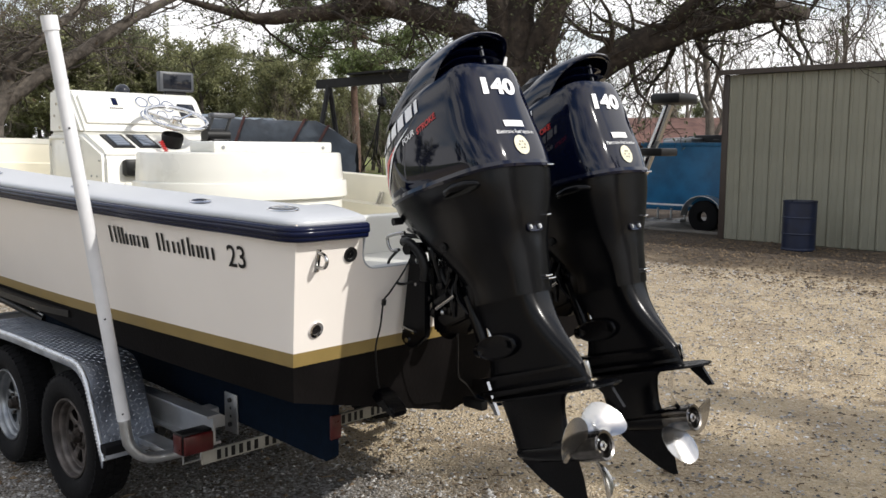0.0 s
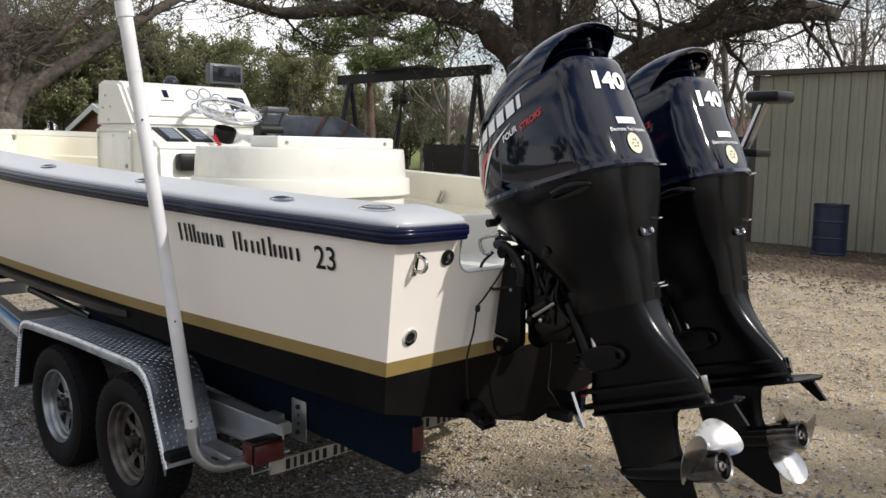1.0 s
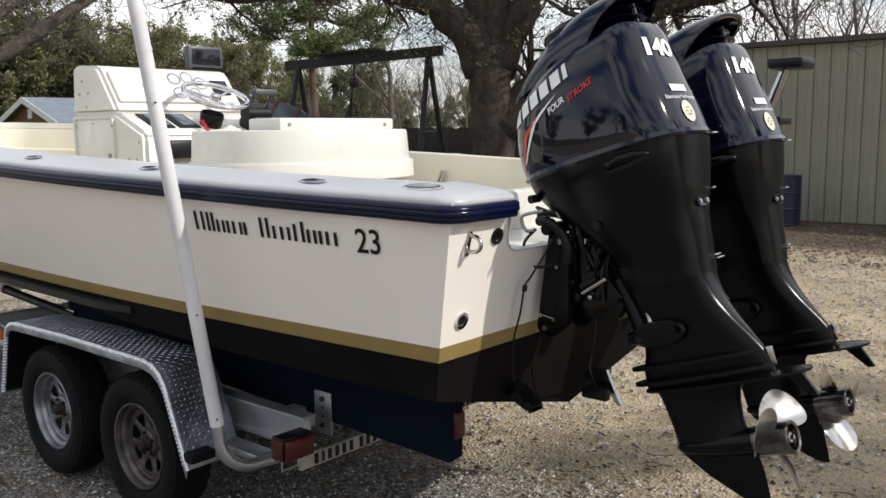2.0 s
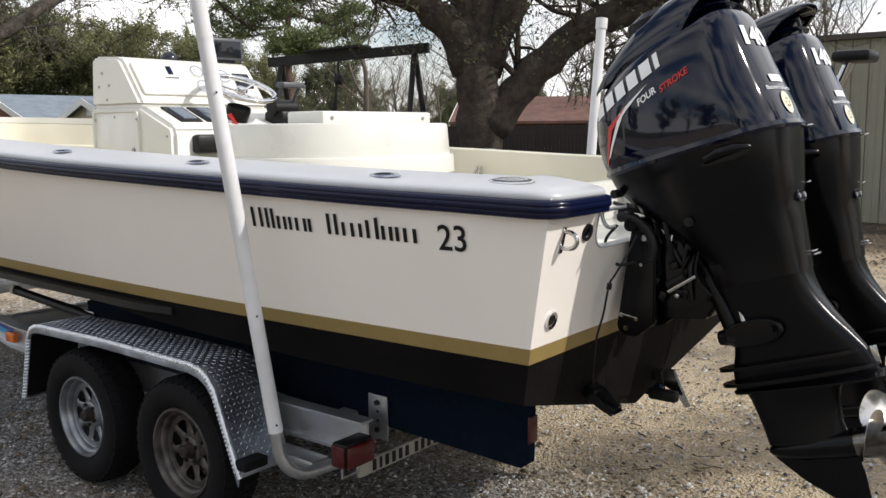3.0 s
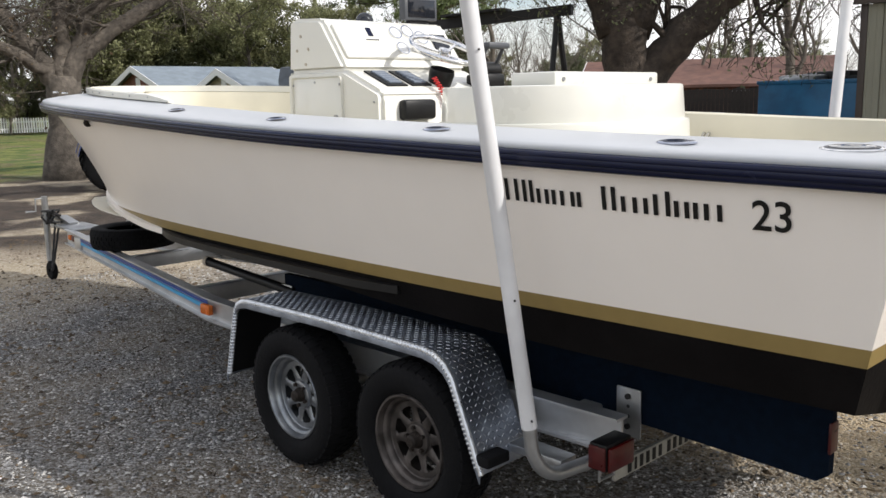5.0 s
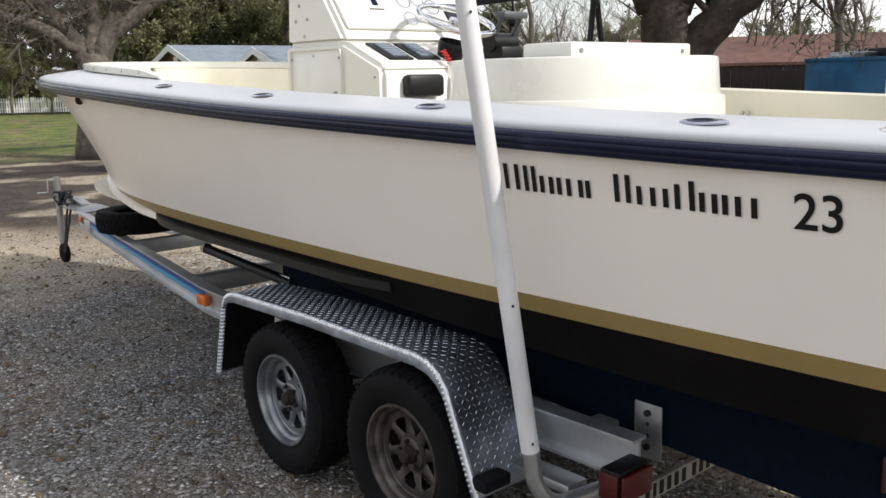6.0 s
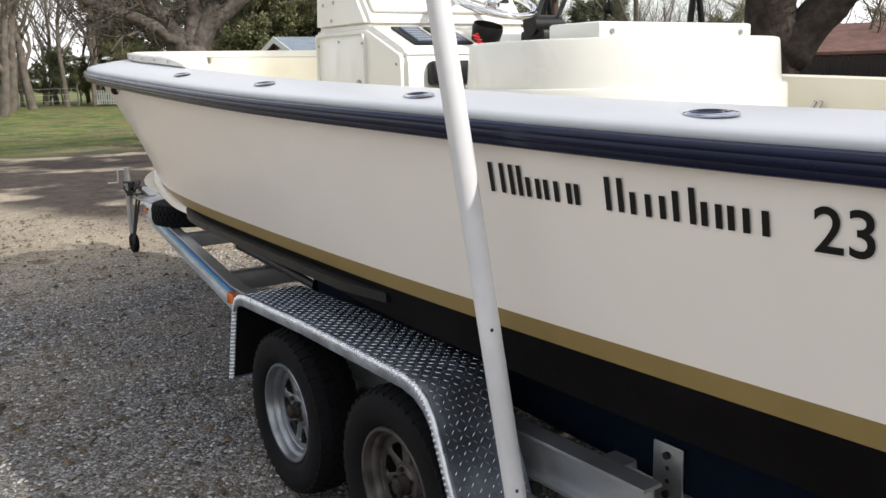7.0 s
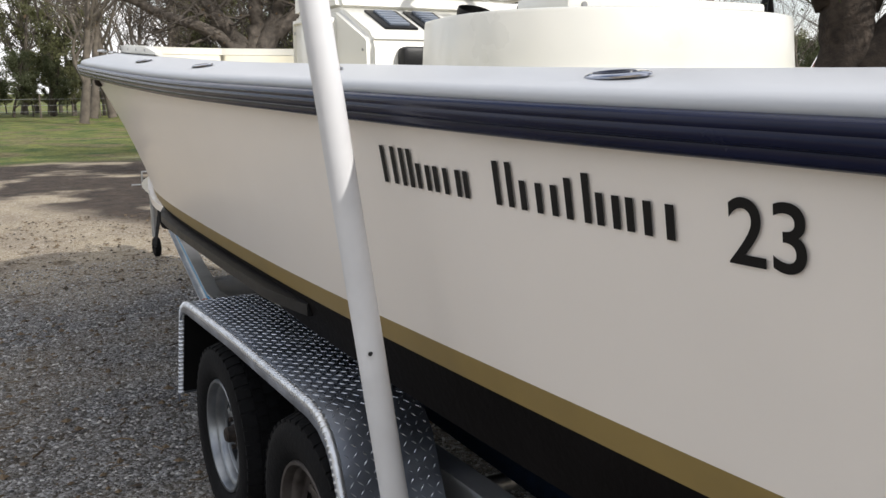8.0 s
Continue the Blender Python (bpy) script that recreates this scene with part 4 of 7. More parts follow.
for sg in (-1, 1):
    bm = B()
    beam(bm, [(-0.95, sg * 0.77, 0.585), (-3.35, sg * 0.80, 0.585), (-4.1, sg * 0.76, 0.585), (-8.05, sg * 0.13, 0.585)])
    rail = part("side_rail", bm, ALU, trailer, "bright aluminium I-beam side rail", smooth=False)
    # blue pinstripes on the web
    for k, (z0, z1, mat) in enumerate(((0.55, 0.562, BLUED), (0.530, 0.545, BLUED), (0.495, 0.522, CYAN))):
        bm = B()
        a, b = Vector((-4.12, sg * 0.76, 0)), Vector((-7.5, sg * 0.225, 0))
        n = Vector((0.157 * -1, sg * 0.987, 0)) * 0.0085
        rings(bm, [[p + n + Vector((0, 0, z0)), p + n * 1.3 + Vector((0, 0, z0)), p + n * 1.3 + Vector((0, 0, z1)), p + n + Vector((0, 0, z1))] for p in (a, b)])
        part("pin_stripe", bm, mat, rail, smooth=False)
    bm = B()
    box(bm, -4.14, -4.03, sg * 0.80 - 0.018, sg * 0.80 + 0.018, 0.48, 0.545, 0.008)
    part("marker_lamp", bm, AMBER, rail, "orange side marker lamp")
    bm = B()
    box(bm, -7.72, -7.66, sg * 0.215 - 0.012, sg * 0.215 + 0.012, 0.50, 0.55, 0.006)
    part("reflector", bm, REDL, rail, "red reflector")
    bm = B()
    box(bm, -7.86, -7.79, sg * 0.195 - 0.012, sg * 0.195 + 0.012, 0.50, 0.55, 0.006)
    part("reflector", bm, AMBER, rail, "orange reflector")
bm = B()
box(bm, -7.6, -7.45, -0.25, 0.25, 0.44, 0.56, 0.01)
part("cross_member", bm, ALU, trailer, "aluminium cross member")
bm = B()
box(bm, -6.1, -6.0, -0.43, 0.43, 0.46, 0.57, 0.01)
part("cross_member", bm, ALU, trailer, "aluminium cross member")
bm = B()
box(bm, -4.6, -4.5, -0.68, 0.68, 0.44, 0.56, 0.01)
part("cross_member", bm, ALU, trailer, "aluminium cross member")
bm = B()
box(bm, -1.25, -1.15, -0.76, 0.76, 0.44, 0.55, 0.01)
part("cross_member", bm, ALU, trailer, "aluminium cross member")
bm = B()
box(bm, -8.35, -7.8, -0.15, 0.15, 0.575, 0.60, 0.01)
prism(bm, [(-8.75, 0.56), (-8.7, 0.65), (-8.5, 0.67), (-8.2, 0.62), (-8.2, 0.54), (-8.7, 0.53)], -0.05, 0.05)
part("coupler", bm, GALV, trailer, "galvanised tongue coupler")
# tongue jack
bm = B()
jx, jy = -8.55, -0.15
tube(bm, [(jx, jy, 0.20), (jx, jy, 0.88)], 0.032, 12)
jack = part("tongue_jack", bm, GALV, trailer, "grey swivel tongue jack")
bm = B()
tube(bm, [(jx, jy, 0.86), (jx, jy - 0.09, 0.86), (jx - 0.02, jy - 0.09, 0.73), (jx - 0.02, jy - 0.19, 0.73)], 0.010, 8)
part("crank_handle", bm, GALV, jack)
bm = B()
lathe(bm, [(0.02, -0.03), (0.085, -0.03), (0.10, -0.018), (0.10, 0.018), (0.085, 0.03), (0.02, 0.03)], 20, Matrix.Translation((jx + 0.03, jy, 0.1)) @ Matrix.Rotation(radians(90), 4, "Z"))
part("jack_wheel", bm, RUBBER, jack, "small black jack wheel")
bm = B()
rnd = random.Random(3)
pts = []
for k in range(15):
    f = k / 14
    pts.append(Vector((-8.45 + 0.10 * f, -0.10 - 0.09 * math.sin(f * math.pi), 0.60 - 0.48 * math.sin(f * math.pi))))
for a, b in zip(pts, pts[1:]):
    tube(bm, [a, (a + b) / 2 + Vector((0.008, 0, 0)), b], 0.012, 6)
for k in range(8):
    tube(bm, [(-8.6 + rnd.uniform(0, 0.25), -0.15 + rnd.uniform(-0.06, 0.1), 0.60 + rnd.uniform(0, 0.15)) for _ in range(4)], 0.012, 6)
part("safety_chain", bm, IRON, trailer, "dark hanging safety chain and cable")
# winch post and bow stop
bm = B()
prism(bm, [(-6.95, 0.57), (-6.83, 0.57), (-6.62, 1.12), (-6.70, 1.15)], -0.04, 0.04)
box(bm, -6.78, -6.5, -0.07, 0.07, 1.08, 1.16, 0.02)
part("winch_post", bm, GALV, trailer, "galvanised winch post")


# wheels
def tread_tyre(bm, m, R=0.352, w=0.105):
    prof = [(0.215, -w * 0.72), (0.225, -w * 0.86), (0.26, -w * 0.98), (0.30, -w), (0.330, -w * 0.93), (0.345, -w * 0.78), (R, -w * 0.55), (R, w * 0.55), (0.345, w * 0.78), (0.330, w * 0.93), (0.30, w), (0.26, w * 0.98), (0.225, w * 0.86), (0.215, w * 0.72)]
    lathe(bm, prof, 48, m)


def tread_blocks(bm, m, R=0.352, w=0.105):
    for k in range(44):
        a = 2 * math.pi * k / 44
        for a0, x0, x1 in ((0, -w * 0.92, -w * 0.45), (0.07, -w * 0.36, w * 0.0), (0, w * 0.06, w * 0.4), (0.07, w * 0.46, w * 0.92)):
            r0, r1 = R - 0.014, R + 0.006
            outer = max(abs(x0), abs(x1)) > w * 0.8
            q = []
            for rr, da, grow in ((r0, 0.055, 0), (r1, 0.048, 0)):
                for xx, dd in ((x0, -da), (x1, -da), (x1, da), (x0, da)):
                    rad = rr - (0.016 if outer and abs(xx) > w * 0.8 else 0)
                    q.append(m @ Vector((xx, rad * math.cos(a + a0 + dd), rad * math.sin(a + a0 + dd))))
            vs = [bm.verts.new(p) for p in q]
            for f in ((4, 5, 6, 7), (0, 1, 5, 4), (1, 2, 6, 5), (2, 3, 7, 6), (3, 0, 4, 7)):
                bm.faces.new([vs[i] for i in f])


def build_wheel(x, y, z, sg, name="trailer_wheel", turn=0.0, rim_label="worn spoked steel rim", rim_mat=None):
    """The axle runs along y; sg gives the outer side."""
    m = Matrix.Translation((x, y, z)) @ Matrix.Rotation(radians(90 * sg), 4, "Z") @ Matrix.Rotation(turn, 4, "X")
    bm = B()
    tread_tyre(bm, m)
    wheel = part(name, bm, RUBBER, trailer, "black treaded trailer tyre on a spoked rim", sharp=45)
    bm = B()
    tread_blocks(bm, m)
    tagged(part("tread", bm, RUBBER, wheel, sharp=45), kind="stuff")
    bm = B()
    lathe(bm, [(0.185, -0.09), (0.212, -0.085), (0.216, -0.075), (0.19, -0.06), (0.185, 0.02), (0.196, 0.058), (0.200, 0.07), (0.212, 0.074), (0.217, 0.082), (0.213, 0.090), (0.204, 0.089), (0.199, 0.078), (0.196, 0.060), (0.186, 0.056), (0.181, 0.050), (0.178, 0.030), (0.171, 0.024), (0.168, -0.05)], 48, m)
    rim_mat = rim_mat or RIMG
    part("rim", bm, rim_mat, wheel, rim_label)
    bm = B()
    # dished disc with eight open windows
    def disc(r_, a, dx=0.0):
        x = 0.022 + 0.06 * max(0, r_ - 0.07) + dx
        return m @ Vector((x, r_ * math.cos(a), r_ * math.sin(a)))
    NS = 8
    for k in range(NS):
        a0 = 2 * math.pi * k / NS
        half = math.pi / NS
        for r0, r1, h0, h1 in ((0.050, 0.080, half, half), (0.080, 0.088, half * 0.92, half * 0.74), (0.088, 0.138, half * 0.74, half * 0.30), (0.138, 0.148, half * 0.30, half * 0.55), (0.148, 0.172, half, half)):
            rows = []
            for r_, h in ((r0, h0), (r1, h1)):
                rows.append([disc(r_, a0 + h * g, -0.006 * abs(g) ** 3 if h < half else 0) for g in (-1, -0.5, 0, 0.5, 1)])
            rings(bm, rows, cap=False, closed=False)
    bmesh.ops.remove_doubles(bm, verts=bm.verts, dist=0.0008)
    lathe(bm, [(0.074, 0.020), (0.068, 0.034), (0.056, 0.038), (0.040, 0.035), (0.039, 0.01)], 32, m)
    part("spoke_disc", bm, rim_mat, wheel, "silver spoked wheel disc")
    bm = B()
    lathe(bm, [(0.036, 0.0), (0.036, 0.046), (0.031, 0.053), (0.030, 0.070), (0.022, 0.078), (0.001, 0.079)], 20, m)
    part("hub_cap", bm, RUSTY, wheel, "rusty grease-stained hub cap")
    for k in range(5):
        a = 2 * math.pi * k / 5 + 0.3
        bm = B()
        c, s_ = 0.055 * math.cos(a), 0.055 * math.sin(a)
        tube(bm, [m @ Vector((0.03, c, s_)), m @ Vector((0.052, c, s_))], 0.0095, 6)
        part("lug_nut", bm, RUSTY, wheel)
    bm = B()
    lathe(bm, [(0.001, -0.03), (0.115, -0.03), (0.12, -0.035), (0.12, -0.08), (0.02, -0.08)], 28, m)
    part("brake_drum", bm, IRON, wheel)
    return wheel


AXLES = (-1.80, -2.67)
for hx, tn in zip(AXLES, (0.2, 0.55)):
    build_wheel(hx, -1.045, 0.350, -1, turn=tn, rim_mat=RIMR if hx > -2 else RIMG)
    build_wheel(hx, 1.045, 0.350, 1, turn=tn)
bm = B()
for hx in AXLES:
    tube(bm, [(hx, -0.98, 0.345), (hx, 0.98, 0.345)], 0.035, 12)
part("axle", bm, GALV, trailer)
for sg in (-1, 1):
    for hx in AXLES:
        bm = B()
        tube(bm, [(hx - 0.38, sg * 0.80, 0.40), (hx - 0.2, sg * 0.80, 0.34), (hx, sg * 0.80, 0.31), (hx + 0.2, sg * 0.80, 0.34), (hx + 0.38, sg * 0.80, 0.40)], 0.025, 8)
        part("leaf_spring", bm, IRON, trailer)

# mudguards of tread plate
FPROF = [(-3.235, 0.36), (-3.13, 0.735), (-3.10, 0.775), (-3.06, 0.795), (-3.0, 0.804), (-2.4, 0.817), (-1.66, 0.811), (-1.59, 0.798), (-1.54, 0.770), (-1.50, 0.725), (-1.345, 0.36)]
for sg in (-1, 1):
    y0, y1 = sg * 0.865, sg * 1.165
    bm = B()
    secs = []
    for i, (x, z) in enumerate(FPROF):
        secs.append([Vector((x, y0, z)), Vector((x, y1 - sg * 0.02, z)), Vector((x, y1 - sg * 0.006, z - 0.005)), Vector((x, y1, z - 0.016)), Vector((x, y1, z - 0.045)), Vector((x, y1 - sg * 0.006, z - 0.045)), Vector((x, y1 - sg * 0.01, z - 0.012)), Vector((x, y0, z - 0.01))])
    rings(bm, secs)
    guard = part("mudguard", bm, TREADP, trailer, "aluminium diamond tread-plate mudguard", sharp=50)
    # raised lugs in a herringbone
    bm = B()
    cum = [0.0]
    for a, b in zip(FPROF, FPROF[1:]):
        cum.append(cum[-1] + math.hypot(b[0] - a[0], b[1] - a[1]))

    def along(d):
        for k in range(len(cum) - 1):
            if d <= cum[k + 1] or k == len(cum) - 2:
                f = (d - cum[k]) / (cum[k + 1] - cum[k])
                a, b = FPROF[k], FPROF[k + 1]
                t = Vector((b[0] - a[0], 0, b[1] - a[1])).normalized()
                n = Vector((-t.z, 0, t.x))
                return Vector((a[0] + (b[0] - a[0]) * f, 0, a[1] + (b[1] - a[1]) * f)), t, n
    pitch = 0.0245
    nl, nw = int(cum[-1] / pitch), 12
    for i in range(nl):
        for j in range(nw):
            d = (i + 0.5) * pitch
            yy = y0 + sg * (0.014 + j * 0.0245)
            if abs(yy) > abs(y1) - 0.012:
                continue
            p, t, n = along(d)
            ang = radians(45 if (i + j) % 2 else -45)
            ax = t * math.cos(ang) + Vector((0, 1, 0)) * math.sin(ang)
            bx = n.cross(ax)
            c = Vector((p.x, yy, p.z))
            L, W, H_ = 0.0108, 0.0017, 0.0016
            base = [c + ax * L, c + bx * W, c - ax * L, c - bx * W]
            top = [c + ax * L * 0.55 + n * H_, c - ax * L * 0.55 + n * H_]
            v = [bm.verts.new(q) for q in base + top]
            for f in ((0, 1, 4), (1, 2, 5), (1, 5, 4), (2, 3, 5), (3, 0, 4), (3, 4, 5)):
                bm.faces.new([v[k] for k in f])
    lug = part("tread_pattern", bm, TREADB, guard, smooth=False)
    tagged(lug, kind="stuff")
    # folded outer lip with lugs
    bm = B()
    for i in range(int(cum[-1] / 0.0195)):
        p, t, n = along((i + 0.5) * 0.0195)
        c = Vector((p.x, y1 - sg * 0.012, p.z)) - n * 0.0115
        skew = Vector((0, sg * 0.35, 0))
        tube(bm, [c - (t + skew) * 0.0058, c - (t + skew) * 0.003, c + (t + skew) * 0.003, c + (t + skew) * 0.0058], [0.0118, 0.0152, 0.0152, 0.0118], 10)
    tube(bm, [(x, y1 - sg * 0.012, z - 0.0115) for x, z in FPROF], 0.0125, 10)
    lug = part("lip_pattern", bm, TREADL, guard, "bright rolled outer lip of the mudguard", sharp=40)
    tagged(lug, kind="stuff")
    bm = B()
    prism(bm, [(-3.225, 0.37), (-3.122, 0.73), (-3.10, 0.73), (-3.2, 0.37)], sg * 0.87, sg * 1.15)
    part("front_skirt", bm, BLACKP, guard)
    bm = B()
    box(bm, -1.40, -1.10, sg * 0.86, sg * 0.96, 0.385, 0.42, 0.006)
    part("step_plate", bm, GALV, trailer, "aluminium step behind the mudguard")
    bm = B()
    box(bm, -1.37, -1.30, sg * 1.03, sg * 1.16, 0.385, 0.43, 0.008)
    part("rubber_stop", bm, RUBBER, trailer)

# guide poles of white pipe on bent steel arms
for sg in (-1, 1):
    PA, PB = ((Vector((-1.085, -1.165, 0.62)), Vector((-1.222, -1.368, 2.425))) if sg < 0 else (Vector((-1.1, 1.30, 0.62)), Vector((-1.1, 1.55, 2.46))))
    pole = part("guide_pole", tube(B(), [PA, PB], 0.030, 20), PVC, trailer, "white plastic guide pole leaning outwards")
    bm = B()
    tube(bm, [PA.lerp(PB, 0.985), PA.lerp(PB, 1.02)], 0.036, 20)
    part("pole_cap", bm, PVC, pole)
    bm = B()
    tube(bm, [PA.lerp(PB, 0.86), PA.lerp(PB, 0.868)], 0.0312, 20)
    part("pole_joint", bm, PVC, pole)
    for f in (0.02, 0.27, 0.75):
        bm = B()
        p = PA.lerp(PB, f)
        tube(bm, [p + Vector((0.025, sg * 0.01, 0)), p + Vector((0.032, sg * 0.016, 0))], 0.0042, 8)
        part("pole_screw", bm, IRON, pole)
    bm = B()
    YB = abs(PA.y) - 0.007
    pts = [PA + Vector((0, 0, 0.01)), (-1.08, sg * YB, 0.54)]
    for k in range(1, 7):
        a = k / 6 * math.pi / 2
        pts.append((-1.08 + 0.03 * math.sin(a), sg * (YB - 0.15 * (1 - math.cos(a))), 0.54 - 0.13 * math.sin(a)))
    pts.append((-1.0, sg * 0.76, 0.42))
    tube(bm, pts, 0.027, 14)
    part("guide_arm", bm, GALV, trailer, "bent galvanised steel guide arm")
    # tail lamp
    bm = B()
    box(bm, -0.945, -0.868, sg * 0.83, sg * 0.99, 0.45, 0.555, 0.006)
    lamp = part("tail_lamp", bm, BLACKP, trailer, "black tail lamp housing")
    bm = B()
    box(bm, -0.866, -0.85, sg * 0.832, sg * 0.988, 0.452, 0.545, 0.008)
    box(bm, -0.945, -0.87, sg * 0.99, sg * 0.996, 0.455, 0.545, 0.004)
    part("lens", bm, REDL, lamp, "red ribbed lamp lens")
    bm = B()
    tube(bm, [(-0.92, sg * 0.86, 0.45), (-0.92, sg * 0.87, 0.395), (-0.92, sg * 0.96, 0.395), (-0.92, sg * 0.96, 0.45)], 0.006, 6)
    part("lamp_guard", bm, GALV, lamp)
    # bunk: tall carpeted board with bolted brackets
    bm = B()
    yb = sg * 0.60
    prism(bm, [(-3.45, 0.61), (-3.3, 0.59), (-0.26, 0.49), (-0.22, 0.52), (-0.215, 0.80), (-3.45, 0.80)], yb - 0.02, yb + 0.02)
    bunk = part("bunk_board", bm, CARPET, trailer, "tall bunk board in dark navy carpet")
    bm = B()
    box(bm, -0.223, -0.212, yb - 0.03, yb + 0.03, 0.60, 0.71, 0.004)
    part("bunk_lamp", bm, REDL, bunk, "red marker on the bunk end")
    bm = B()
    tube(bm, [(-4.28, sg * 0.66, 0.78), (-3.35, sg * 0.62, 0.70)], 0.03, 10)
    part("front_bunk", bm, BLACKP, trailer, "rounded front bunk end")
    bm = B()
    lathe(bm, [(0.001, 0.035), (0.02, 0.03), (0.033, 0.01), (0.034, -0.03)], 14, Matrix.Translation((-4.29, sg * 0.66, 0.781)) @ Matrix.Rotation(radians(180), 4, "Z"))
    part("bunk_cap", bm, HOUSEW, trailer, "tan rounded bunk cap")
    for bx, zt, zb in ((-1.015, 0.655, 0.45), (-3.42, 0.74, 0.50)):
        bm = B()
        yy = yb - 0.03 if sg < 0 else yb + 0.03
        box(bm, bx - 0.058, bx + 0.058, yy - 0.005, yy + 0.005, zb, zt, 0.0045)
        brk = part("bunk_bracket", bm, GALV, trailer, "drilled galvanised bunk bracket")
        for k in range(4):
            bm = B()
            zz = zt - 0.035 - k * 0.042
            r_ = 0.012 if k in (0, 3) else 0.008
            tube(bm, [(bx, yy - 0.004, zz), (bx, yy + sg * (0.016 if k in (0, 3) else 0.006), zz)], r_, 8)
            part("bracket_bolt", bm, IRON, brk)
# rear sign board on the cross bar
BOARDW = M("board_white", (0.36, 0.34, 0.29), 0.6, var=0.25, scale=9, patch=0.3, pscale=5)
bm = B()
box(bm, -0.935, -0.915, -0.86, 0.86, 0.362, 0.428, 0.004)
board = part("sign_board", bm, BOARDW, trailer, "white name board across the rear cross bar")
y = -0.78
for w_ in (6, 4, 6, 6, 6, 6, -4, 6, 6, 6, 6, 6, 5, 6, 6, -30, 6, 6, 5, 6, -8, 6, 5, 6, 6):
    if w_ < 0:
        y -= w_ * 0.005
        continue
    bm = B()
    box(bm, -0.9155, -0.912, y, y + w_ * 0.0036, 0.372, 0.42)
    part("board_bar", bm, INK, board, "plain dark bar of the board's lettering", smooth=False)
    y += w_ * 0.0045 + 0.018
# spare wheel lying on the tongue
sp = Matrix.Translation((-6.45, -0.17, 0.68)) @ Matrix.Rotation(radians(-90), 4, "Y")
bm = B()
tread_tyre(bm, sp, w=0.09)
tread_blocks(bm, sp, w=0.09)
tagged(part("spare_tyre", bm, RUBBER, None, sharp=45), "black spare tyre lying on the trailer tongue", "tyre")

# ---- console, seat and fittings of the boat ----
bm = B()
prism(bm, [(-3.55, 1.03), (-3.54, 1.955), (-3.52, 1.985), (-3.0, 1.985), (-2.70, 1.86), (-2.68, 1.83), (-2.68, 1.03)], -0.475, 0.475)
bmesh.ops.bevel(bm, geom=[e for e in bm.edges], offset=0.025, segments=3, affect="EDGES")
console = part("console", bm, CONS, boat, "white moulded helm console")
bm = B()
prism(bm, [(-3.54, 1.975), (-3.515, 2.26), (-3.49, 2.285), (-3.22, 2.27), (-3.19, 2.25), (-3.02, 2.02), (-3.0, 1.975)], -0.46, 0.50)
bmesh.ops.bevel(bm, geom=[e for e in bm.edges], offset=0.022, segments=3, affect="EDGES")
part("console_pod", bm, CONS, console, "white upper instrument pod")
bm = B()
box(bm, -0.006, 0.022, -0.42, 0.44, -0.12, 0.12, 0.016, m=Matrix.Translation((-3.105, 0, 2.135)) @ Matrix.Rotation(radians(-36.5), 4, "Y"))
part("dash_panel", bm, CONS, console, "glossy white dash panel")
PD = Matrix.Translation((-3.105, 0, 2.135)) @ Matrix.Rotation(radians(-36.5), 4, "Y")
bm = B()
box(bm, 0.022, 0.0245, -0.195, -0.158, 0.030, 0.092, m=PD)
part("dash_logo", bm, NAVY, console, "plain blue mark", smooth=False)
bm = B()
for k in range(7):
    box(bm, 0.022, 0.0245, -0.225 + k * 0.014, -0.216 + k * 0.014, 0.0, 0.009, m=PD)
part("dash_lettering", bm, INK, console, "plain dark bars", smooth=False)
for k, (yy, zz, r_) in enumerate(((0.02, 0.06, 0.045), (0.12, 0.075, 0.045), (0.02, -0.055, 0.045), (0.21, 0.03, 0.05), (0.14, -0.05, 0.04))):
    bm = B()
    lathe(bm, [(r_ * 0.8, 0.022), (r_ * 0.82, 0.032), (r_, 0.032), (r_ * 1.02, 0.02)], 28, PD @ Matrix.Translation((0, yy, zz)))
    gauge = part("gauge", bm, CHROME, console, "chrome-ringed round gauge")
    bm = B()
    lathe(bm, [(0.001, 0.026), (r_ * 0.8, 0.026)], 28, PD @ Matrix.Translation((0, yy, zz)))
    part("gauge_face", bm, WHITE, gauge, "pale gauge face")
bm = B()
box(bm, 0.022, 0.032, 0.29, 0.42, -0.06, 0.06, 0.006, m=PD)
part("dash_display", bm, SCREEN, console, "dark dash display")
# side door, hatch and switch panels
bm = B()
box(bm, -3.47, -3.0, -0.484, -0.474, 1.10, 1.945, 0.018)
door = part("console_door", bm, CONS, console, "white console side door")
for x, z in ((-3.46, 1.90), (-3.25, 1.915), (-3.02, 1.90), (-3.02, 1.6)):
    bm = B()
    tube(bm, [(x, -0.484, z), (x, -0.488, z)], 0.007, 8)
    part("door_screw", bm, GALV, door)
bm = B()
tube(bm, [(-3.06, -0.484, 1.72), (-3.06, -0.494, 1.72)], 0.014, 10)
part("door_latch", bm, GALV, door)
PS = Matrix.Translation((-2.85, 0, 1.9225)) @ Matrix.Rotation(radians(22.6), 4, "Y")
for y0 in (-0.37, -0.19):
    bm = B()
    box(bm, -0.11, 0.11, y0, y0 + 0.15, 0.0, 0.010, 0.004, m=PS)
    sw = part("switch_panel", bm, BLACKP, console, "black rocker switch panel")
    for k in range(6):
        bm = B()
        box(bm, -0.085 + k * 0.03, -0.063 + k * 0.03, y0 + 0.03, y0 + 0.12, 0.008, 0.02, 0.003, m=PS)
        part("rocker_switch", bm, ROCKER, sw)
bm = B()
box(bm, -2.69, -2.62, -0.355, -0.125, 1.70, 1.81, 0.022)
part("stereo_cover", bm, BLACKP, console, "black hinged stereo cover")
bm = B()
